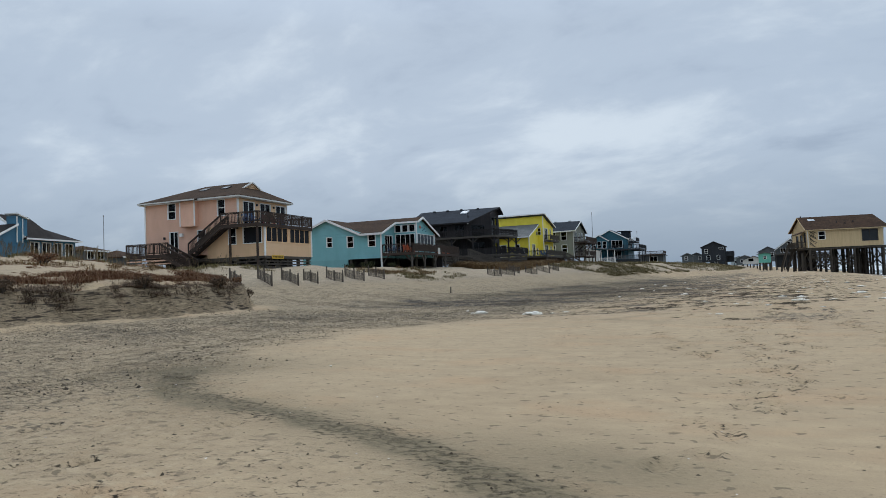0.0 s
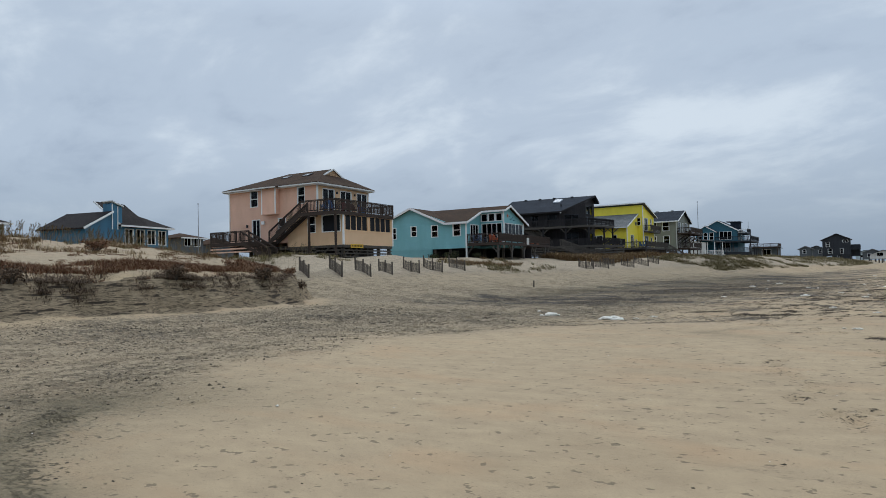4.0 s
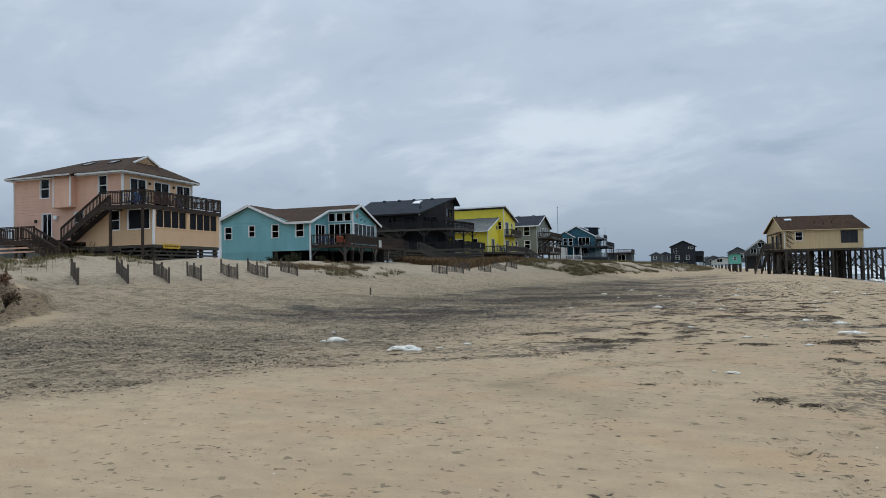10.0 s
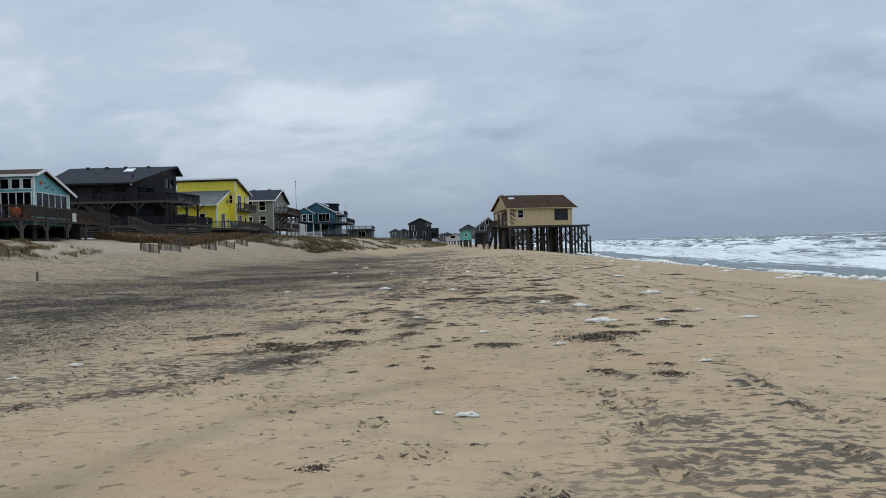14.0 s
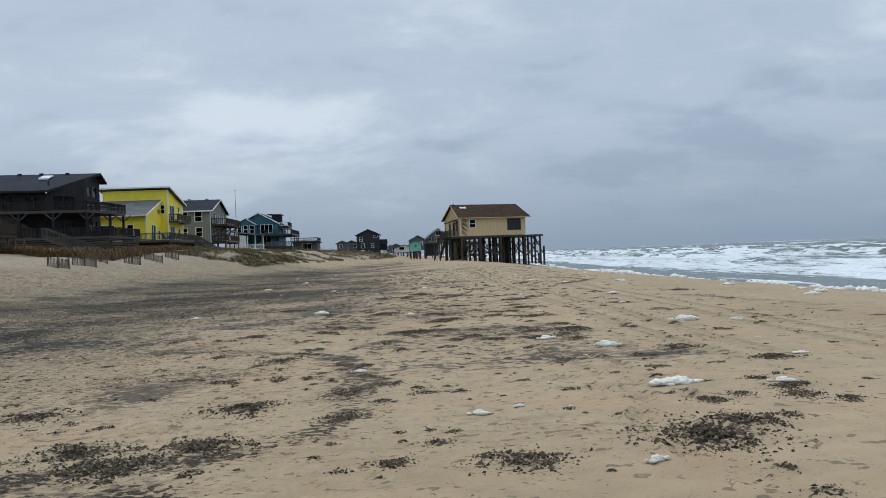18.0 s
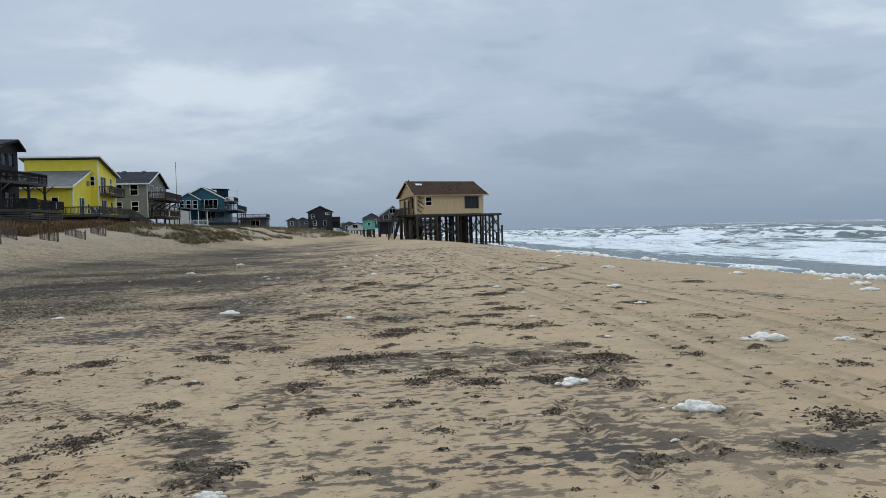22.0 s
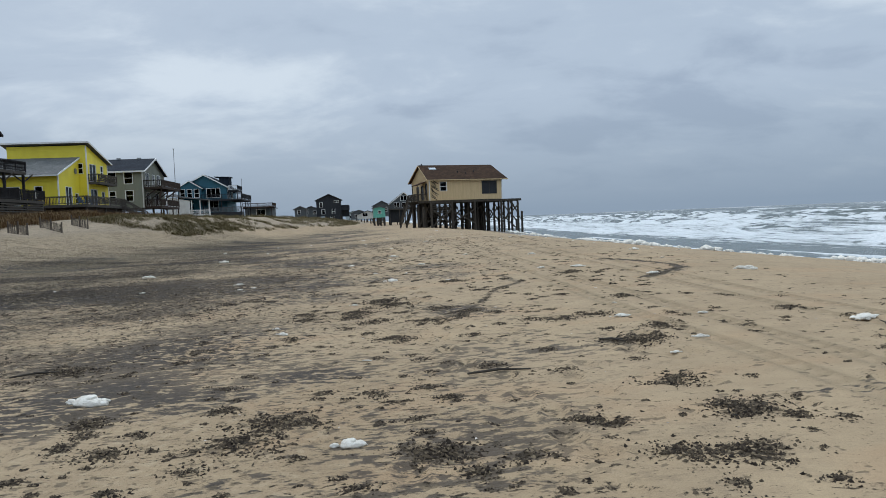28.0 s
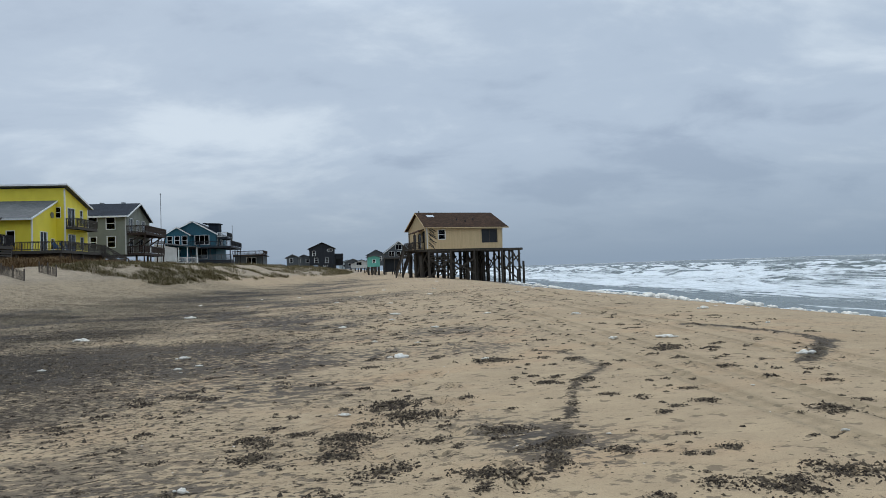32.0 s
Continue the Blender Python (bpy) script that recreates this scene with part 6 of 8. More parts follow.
# ---- deep blue house with white shed ----
def blue_house():
    h = House("beach_house", (-34.8, 173.7), 2, "deep blue gabled house with white trim and dark decks")
    h.wall((-4.6, 0), SIDE, 8.7, 4.5, ((0, 9.75), (4.4, 12.05), (8.7, 9.65)), DEEPBLUE, ((4.8, 7.4, 7.6, 9.4), (5.0, 7.0, 4.9, 6.9)))
    h.window((-4.6, 0), SIDE, 4.8, 7.4, 7.6, 9.4, "triple", name="sliding_door")
    h.window((-4.6, 0), SIDE, 5.0, 7.0, 4.9, 6.9, "slider", name="sliding_door")
    h.wall((4.1, 0), FRONT, 11, 4.5, ((0, 9.65), (11, 9.65)), DEEPBLUE, ((1, 3, 7.5, 9.3), (5, 7, 7.5, 9.3)))
    for s in (1, 5):
        h.window((4.1, 0), FRONT, s, s + 2, 7.5, 9.3, "slider")
    h.wall((-4.6, 11), BACK, 11, 4.5, ((0, 9.75), (11, 9.75)), DEEPBLUE)
    h.wall((4.1, 11), FAR, 8.7, 4.5, ((0, 9.65), (4.3, 12.05), (8.7, 9.75)), DEEPBLUE)
    h.wall((-4.8, -2.2), SIDE, 4.4, 4.5, ((0, 9.4), (2.2, 10.75), (4.4, 9.4)), DEEPBLUE, ((0.4, 1.3, 7.6, 9.2), (1.75, 2.65, 7.6, 9.2), (3.1, 4.0, 7.6, 9.2)), name="bay_wall")
    for s in (0.4, 1.75, 3.1):
        h.window((-4.8, -2.2), SIDE, s, s + 0.9, 7.6, 9.2)
    h.wall((-0.4, -2.2), FRONT, 2.2, 4.5, ((0, 9.4), (2.2, 9.4)), DEEPBLUE, name="bay_wall")
    h.shell(-4.6, 4.1, 0, 11, 7.3, 9.6)
    h.shell(-4.6, 4.1, 0, 11, 4.5, 7.2)
    h.roof(((-0.2, -0.4, 12.25), (4.6, -0.4, 9.55), (4.6, 11.4, 9.55), (-0.2, 11.4, 12.25)), SLATEROOF)
    h.roof(((-5.1, -0.4, 9.65), (-0.2, -0.4, 12.25), (-0.2, 11.4, 12.25), (-5.1, 11.4, 9.65)), SLATEROOF)
    h.trim(((-5.1, -0.43, 9.55), (-0.2, -0.43, 12.15), (4.6, -0.43, 9.45)), h=0.24)
    h.roof(((-2.6, -2.6, 10.95), (0.0, -2.6, 9.35), (0.0, 0, 9.35), (-2.6, 0, 10.95)), SLATEROOF)
    h.roof(((-5.2, -2.6, 9.35), (-2.6, -2.6, 10.95), (-2.6, 0, 10.95), (-5.2, 0, 9.35)), SLATEROOF)
    h.trim(((-5.2, -2.63, 9.27), (-2.6, -2.63, 10.87), (0.0, -2.63, 9.27)), h=0.2)
    h.wall((2.2, 3), SIDE, 2.0, 9.8, ((0, 11.8), (2.0, 11.8)), SLATEROOF, name="dormer_wall")
    h.roof(((1.2, 2.8, 12.0), (4.5, 2.8, 11.85), (4.5, 6, 11.85), (1.2, 6, 12.0)), SLATEROOF, 0.15)
    h.box("dormer_wall", SLATEROOF, 2.2, 4.2, 3, 5.8, 9.6, 11.75)
    h.deck(-0.3, 7.4, -3.0, 0, 7.1, DARKGREY, ((7.2, -2.8), (3.5, -2.8), (0, -2.8)))
    h.deck(4.15, 7.4, 0, 10, 7.1, DARKGREY, ((7.2, 3), (7.2, 6.5), (7.2, 9.8)))
    for p, q in (((-0.3, -3.0), (7.4, -3.0)), ((7.4, -3.0), (7.4, 10))):
        h.rail(p, q, 7.1, DARKGREY, 1.0)
    h.deck(4.3, 6.2, 0.3, 6, 9.0, DARKGREY, ((6.1, 0.4), (6.1, 5.9)), down=7.1)
    h.rail((4.4, 0.3), (6.2, 0.3), 9.0, WHITE, 0.9)
    h.rail((6.2, 0.3), (6.2, 6), 9.0, DARKGREY, 0.9)
    h.rail((0.3, -3.0), (7.4, -3.0), 4.5, MIDGREY, 1.0, solid=True)
    h.box("deck_base", DARKGREY, 0.2, 7.4, -3.0, -0.1, 3.6, 4.5)
    for u in (-4.2, 0, 4):
        for v in (0.3, 5, 10.6):
            h.post(u, v, 4.5, PILE, w=0.3, name="piling")
    return h


blue = blue_house()


def white_shed():
    h = House("beach_cottage", (-37.1, 168.4), 2, "small off-white cottage with grey roof, porch and white fence")
    h.wall((-3.5, 0), SIDE, 4.0, 3.6, ((0, 7.7), (4.0, 6.9)), OFFWHITE)
    h.wall((0.5, 0), FRONT, 5, 3.6, ((0, 6.9), (5, 6.9)), DARKGREY, ((1.4, 3.2, 4.6, 6.4),))
    h.window((0.5, 0), FRONT, 1.4, 3.2, 4.6, 6.4, "slider")
    h.wall((0.5, 5), FAR, 4, 3.6, ((0, 6.9), (4, 7.7)), OFFWHITE)
    h.wall((-3.5, 5), BACK, 5, 3.6, ((0, 7.7), (5, 7.7)), OFFWHITE)
    h.roof(((-3.9, -0.4, 8.0), (4.3, -0.4, 7.0), (4.3, 5.4, 7.0), (-3.9, 5.4, 8.6)), GREYROOF, 0.16)
    for u in (0.8, 2.4, 4.1):
        h.post(u, 0.0, 6.95, WHITE, w=0.14)
    h.rail((0.4, -0.4), (4.3, -0.4), 4.0, WHITE, 1.05)
    h.box("porch_floor", OFFWHITE, 0.5, 4.3, -0.4, 5, 3.4, 4.0)
    return h


shed = white_shed()


# ---- far houses along the shore ----
def far_house(name, at, turn, label, u0, u1, v1, z0, eave, ridge, peak, wallmat, roofmat, wins=(), stilts=False, trim=None):
    """A gabled house with its gable towards the walker; wins: (u0, u1, z0, z1) on that gable."""
    h = House(name, at, turn, label)
    L = u1 - u0
    h.wall((u0, 0), SIDE, L, z0, ((0, eave), (peak - u0, ridge), (L, eave)), wallmat, [(a - u0, b - u0, c, d) for a, b, c, d in wins], lap=0.3)
    for a, b, c, d in wins:
        h.window((0, 0), SIDE, a, b, c, d, "slider" if b - a > 1.3 else "double")
    h.wall((u1, 0), FRONT, v1, z0, ((0, eave), (v1, eave)), wallmat, lap=0.3)
    h.wall((u0, v1), BACK, v1, z0, ((0, eave), (v1, eave)), wallmat, lap=0.3)
    h.wall((u1, v1), FAR, L, z0, ((0, eave), (u1 - peak, ridge), (L, eave)), wallmat, lap=0.3)
    o = 0.5
    sl = (ridge - eave) / max(peak - u0, 0.1)
    sr = (ridge - eave) / max(u1 - peak, 0.1)
    h.roof(((u0 - o, -o, eave - sl * o + 0.2), (peak, -o, ridge + 0.2), (peak, v1 + o, ridge + 0.2), (u0 - o, v1 + o, eave - sl * o + 0.2)), roofmat)
    h.roof(((peak, -o, ridge + 0.2), (u1 + o, -o, eave - sr * o + 0.2), (u1 + o, v1 + o, eave - sr * o + 0.2), (peak, v1 + o, ridge + 0.2)), roofmat)
    if trim:
        h.trim(((u0 - o, -o - 0.03, eave - sl * o + 0.1), (peak, -o - 0.03, ridge + 0.1), (u1 + o, -o - 0.03, eave - sr * o + 0.1)), trim, h=0.24)
    h.shell(u0, u1, 0, v1, z0, eave)
    for u in np.linspace(u0 + 0.2, u1 - 0.2, 4):
        for v in (0.2, v1 - 0.2):
            h.post(float(u), v, z0, PILE, w=0.28, name="piling")
    return h


h = far_house("house", (-14, 250), 2, "charcoal gabled house above the grassy dune", -5.4, 2.2, 9, 3.7, 8.75, 10.5, -1.5, DARKGREY, DARKROOF,
              ((-4.4, -3.5, 6.6, 8.0), (-3.9, -2.8, 4.4, 5.8), (-0.6, 0.3, 4.4, 5.8), (0.2, 1.6, 7.9, 8.5)))
h.box("side_wing", DARKGREY, 2.25, 4.8, 2, 8, 3.4, 7.1)
h.deck(2.25, 4.9, 0.2, 2, 5.8, DARKGREY, ((4.7, 0.4), (2.5, 0.4)))
h.rail((2.3, 0.2), (4.9, 0.2), 5.8, DARKGREY)
h = far_house("house", (7, 232), 2, "grey gabled house with white trim on tall piles", -3.6, 4.0, 9, 4.9, 6.4, 9.5, 0.5, MIDGREY, DARKROOF,
              ((-2.4, -0.9, 5.4, 6.7), (2.0, 3.4, 5.4, 6.7), (-0.1, 0.9, 5.2, 6.6), (-0.4, 1.3, 7.2, 8.6)), trim=WHITE)
h.deck(-4.0, 4.4, -1.6, 0, 4.9, GREYDECK, [(u, -1.4) for u in (-3.8, -1, 1.7, 4.2)])
h.rail((-4.0, -1.6), (4.4, -1.6), 4.9, GREYDECK)
h.wall((-4.0, -0.2), SIDE, 4.4, 0.9, ((0, 4.6), (4.4, 4.6)), DARKGREY, lap=0.3)
far_house("house", (5.4, 226), 2, "small mint-green cottage on the beach", -6.8, -3.6, 6, 2.5, 5.1, 5.5, -5.2, MINT, GREYROOF, ((-5.6, -4.8, 3.6, 4.4),))
far_house("house", (6.6, 262), 2, "grey house with dark roof far along the shore", -8.2, -2.4, 8, 3.0, 6.6, 8.1, -5.4, MIDGREY, SLATEROOF, ((-7, -6, 4.6, 6), (-4.6, -3.6, 4.6, 6)))
far_house("house", (-25, 262), 2, "low grey house behind the dune", 0, 5.6, 9, 3.2, 6.1, 7.2, 2.8, MIDGREY, DARKROOF, ((0.8, 1.7, 4.8, 5.8), (3.4, 4.4, 4.8, 5.8)))
h = far_house("house", (-28, 200), 2, "low brown timber house with roof deck", -4.1, 2.2, 8, 3.2, 5.7, 5.9, -1, MIDGREY, DARKROOF, ((-1.5, 0.6, 4.0, 5.4),))
h.deck(-4.4, 2.5, -1.5, 6, 6.15, BROWNDECK, ((-4.2, -1.3), (-1, -1.3), (2.3, -1.3)))
h.rail((-4.4, -1.5), (2.5, -1.5), 6.15, BROWNDECK, 0.8)
h.rail((2.5, -1.5), (2.5, 6), 6.15, BROWNDECK, 0.8)
far_house("house", (-27, 222), 2, "small grey house with deck far along the dune", 4.0, 7.0, 7, 3.4, 5.6, 6.3, 5.5, MIDGREY, GREYROOF, ((4.8, 5.6, 4.3, 5.3),))
_r = random.Random(12)
for x, y, w, z1, m in ((-8, 330, 7, 6.6, MIDGREY), (-17, 300, 6, 6.2, DARKGREY), (-4, 300, 8, 5.6, OFFWHITE), (-12, 380, 8, 7.0, PALEGREY), (-1, 420, 9, 7.4, MIDGREY), (-24, 420, 9, 7.8, DARKGREY), (-30, 340, 8, 6.6, OLIVE)):
    far_house("house", (x, y), 2, "distant small house beyond the dunes", -w / 2, w / 2, 8, 2.6, z1 - 1.4, z1, 0, m, _r.choice((DARKROOF, GREYROOF, SLATEROOF)), ((-w / 4, 0, 3.6, 4.8),))


# ---- abandoned cream house on piles at the water's edge ----
def pile_house():
    h = House("pile_house", (7.3, 135.9), 15, "abandoned cream boarded house with brown roof on bare timber piles")
    zf = 4.3
    h.wall((0, 0), SIDE, 12.1, zf, ((0, 7.5), (12.1, 7.5)), CREAM, ((1.75, 2.8, 5.75, 7.05), (8.75, 11.2, 5.2, 7.1)), vertical=True)
    h.window((0, 0), SIDE, 1.75, 2.8, 5.75, 7.05)
    h.window((0, 0), SIDE, 8.75, 11.2, 5.2, 7.1, "slider", trim=GREYDECK, name="boarded_window", pane=DARKGREY)
    h.wall((0, 8.4), BACK, 8.4, zf, ((0, 7.5), (4.2, 9.7), (8.4, 7.5)), CREAM, ((4.6, 5.6, 4.5, 6.6), (2.4, 3.4, 4.5, 6.6), (6.6, 7.4, 5.4, 6.9)), vertical=True)
    for op in ((4.6, 5.6, 4.5, 6.6), (2.4, 3.4, 4.5, 6.6), (6.6, 7.4, 5.4, 6.9)):
        h.window((0, 8.4), BACK, *op, "fixed", trim=GREYDECK, name="door")
    h.wall((12.1, 0), FRONT, 8.4, zf, ((0, 7.5), (4.2, 9.7), (8.4, 7.5)), CREAM, vertical=True)
    h.wall((12.1, 8.4), FAR, 12.1, zf, ((0, 7.5), (12.1, 7.5)), CREAM, vertical=True)
    h.shell(0, 12.1, 0, 8.4, zf, 7.5)
    e, rz = 7.45, 10.0
    h.roof(((-0.5, -0.5, e), (13.0, -0.5, e), (12.3, 4.2, rz), (-0.3, 4.2, rz)), RUSTROOF)
    h.roof(((12.3, 4.2, rz), (13.0, 8.9, e), (-0.5, 8.9, e), (-0.3, 4.2, rz)), RUSTROOF)
    h.trim(((-0.5, -0.53, e - 0.08), (13.0, -0.53, e - 0.08)), CREAM, h=0.12)
    h.trim(((-0.53, -0.5, e - 0.1), (-0.33, 4.2, rz - 0.1), (-0.53, 8.9, e - 0.1)), CREAM, h=0.14)
    bm = bmesh.new()
    slab(bm, ((1.1, 2.7, 9.26), (2.2, 2.7, 9.26), (2.2, 3.25, 9.55), (1.1, 3.25, 9.55)), 0.14)
    h.part("skylight", bm, SKYLIGHT)
    for u, v in ((5.3, 1.6), (6.5, 1.1), (8.0, 1.6), (0.2, 4.0)):
        z = e + (v + 0.5) * (rz - e) / 4.7
        h.box("vent_pipe", DARKMETAL, u, u + 0.14, v, v + 0.14, z - 0.05, z + 0.3)
    # torn siding near the corner
    r = random.Random(3)
    for k in range(13):
        z = 4.6 + k * 0.21
        a = r.uniform(0.15, 0.4)
        bm = bmesh.new()
        beam(bm, (a, -0.03, z + 0.35), (a + r.uniform(0.6, 1.2), -0.03, z - r.uniform(0.1, 0.4)), 0.03, r.uniform(0.05, 0.13))
        h.part("torn_strip", bm, PILE, label="bare dark strips where siding has torn off")
    for u, v in ((0, 0), (0, 8.4), (12.1, 0)):
        h.box("corner_board", OFFWHITE, u - 0.06, u + 0.06, v - 0.06, v + 0.06, zf, 7.45)
    # balcony and small canopy on the land side
    h.deck(-1.5, -0.02, 1.0, 6.0, zf, PILE)
    for p, q in (((-1.5, 1.0), (-1.5, 6.0)), ((-1.5, 1.0), (-0.1, 1.0))):
        h.rail(p, q, zf, PILE, 1.1)
    h.roof(((-1.6, 1.2, 6.75), (-0.05, 1.2, 7.3), (-0.05, 3.8, 7.3), (-1.6, 3.8, 6.75)), RUSTROOF, 0.12, "canopy")
    for v in (1.3, 3.7):
        h.box("canopy_post", PILE, -1.55, -1.45, v - 0.05, v + 0.05, zf, 6.7)
    h.stairs((-1.5, 6.2, zf), (-1.5, 11.0, h.ground(-1.5, 11)), (1, 0), 1.1, PILE)
    # sub-frame
    for v in (0.15, 2.8, 5.6, 8.25):
        h.beam("girder", PILE, (-0.3, v, zf - 0.2), (15.4, v, zf - 0.2), 0.12, 0.32)
    for k in range(22):
        h.box("joist", PILE, 0.1 + k * 0.55, 0.16 + k * 0.55, 0.1, 8.3, zf - 0.28, zf - 0.02)
    h.deck(12.2, 15.5, 0.0, 8.3, zf - 0.05, PILE)
    for k in range(5):
        z = zf - 0.55 - k * 0.33
        h.beam("side_slat", PILE, (0.1, 0.05, z), (3.4, 0.05, z), 0.05, 0.14)
    piles = []
    for i, u in enumerate((0.2, 3.6, 7.4, 12.0)):
        for v in (0.1, 2.8, 5.6, 8.2):
            piles.append((u, v))
    for u in (8.4, 9.0, 9.7, 10.3, 10.9, 11.5):
        piles += [(u, 5.6 if int(u * 10) % 2 else 2.8), (u + 0.2, 8.2)]
    piles += [(u, 8.2) for u in (1.4, 2.5, 4.6, 5.5, 6.4)] + [(13.4, 0.4), (14.9, 0.1), (15.3, 3.0), (13.4, 4.0), (15.3, 6.0), (13.4, 8.0)]
    piles += [(u, 4.2) for u in (8.0, 9.3, 10.6)] + [(u, 6.9) for u in (5.0, 7.9, 9.0, 10.1, 11.2)] + [(1.2, 2.8), (2.4, 4.2), (4.9, 2.8), (6.2, 5.6)]
    for u, v in piles:
        bm = bmesh.new()
        lean = r.uniform(-0.05, 0.05)
        pole(bm, (u + lean, v, h.ground(u, v) - 0.6), (u, v, zf - 0.3), 0.19, 0.17, 10)
        h.part("piling", bm, PILE)
    for u, v, top in ((15.45, -0.2, 2.2), (14.3, -0.5, 1.0), (-0.9, 0.6, 3.4), (-0.7, 3.4, 3.6), (-0.6, 6.5, 3.2)):
        bm = bmesh.new()
        pole(bm, (u, v, h.ground(u, v) - 0.6), (u, v, top), 0.19, 0.17, 10)
        h.part("piling", bm, PILE)
    for a, b in (((0.2, 0.3), (3.6, 3.0)), ((0.2, 3.0), (3.6, 0.4)), ((3.6, 2.6), (7.4, 0.6)), ((3.6, 0.8), (7.4, 2.8)), ((12.0, 3.6), (15.0, 0.2)), ((12.0, 0.6), (15.0, 3.4)), ((12.2, 1.6), (14.8, -0.8)), ((13.4, 3.8), (14.9, 2.0))):
        h.beam("cross_brace", PILE, (a[0], -0.08, a[1]), (b[0], -0.08, b[1]), 0.06, 0.2)
    for u in (0.2, 3.6, 7.4, 9.6, 12.0, 15.2):
        for v0, v1 in ((0.1, 2.8), (5.6, 2.8), (5.6, 8.2)):
            h.beam("cross_brace", PILE, (u + 0.14, v0, 1.0), (u + 0.14, v1, 3.6), 0.06, 0.18)
    for u, v in ((0.2, 2.8), (3.6, 2.8), (7.4, 2.8), (0.2, 5.6), (3.6, 5.6), (7.4, 5.6), (9.7, 5.6), (12.0, 5.6)):
        w = 3.2 if u < 7 else 2.2
        h.beam("cross_brace", PILE, (u, v, 0.7), (u + w, v, 3.3), 0.06, 0.2)
        h.beam("cross_brace", PILE, (u, v + 0.1, 3.3), (u + w, v + 0.1, 0.7), 0.06, 0.2)
    for k in range(5):
        h.beam("fallen_board", PILE, (1.5 + k * 1.3, 3.4 + 0.5 * (k % 3), h.ground(2, 3.6) + 0.05), (2.9 + k * 1.2, 4.6, h.ground(2, 4) + 0.5 + 0.25 * (k % 2)), 0.2, 0.05)
    for u in (4.2, 5.2, 6.2):
        h.beam("back_brace", PILE, (u - 1.0, 8.35, 0.9), (u + 1.4, 8.35, 3.7), 0.06, 0.2)
    for k in range(7):
        z = 1.2 + k * 0.36
        h.beam("back_slat", PILE, (3.8, 8.3, z), (7.2, 8.3, z), 0.05, 0.12)
    bm = bmesh.new()
    box(bm, 0.6, 3.0, 5.8, 8.0, 0.3, 3.9)
    box(bm, 0.3, 1.6, 3.2, 5.6, 1.8, 3.9)
    h.part("store_room", bm, BLACKWOOD, label="dark boarded store between the piles")
    h.stairs((0.4, 1.2, zf - 0.3), (-0.3, 5.0, h.ground(0, 5)), (1, 0), 1.0, PILE, railed=False)
    return h


cream_house = pile_house()


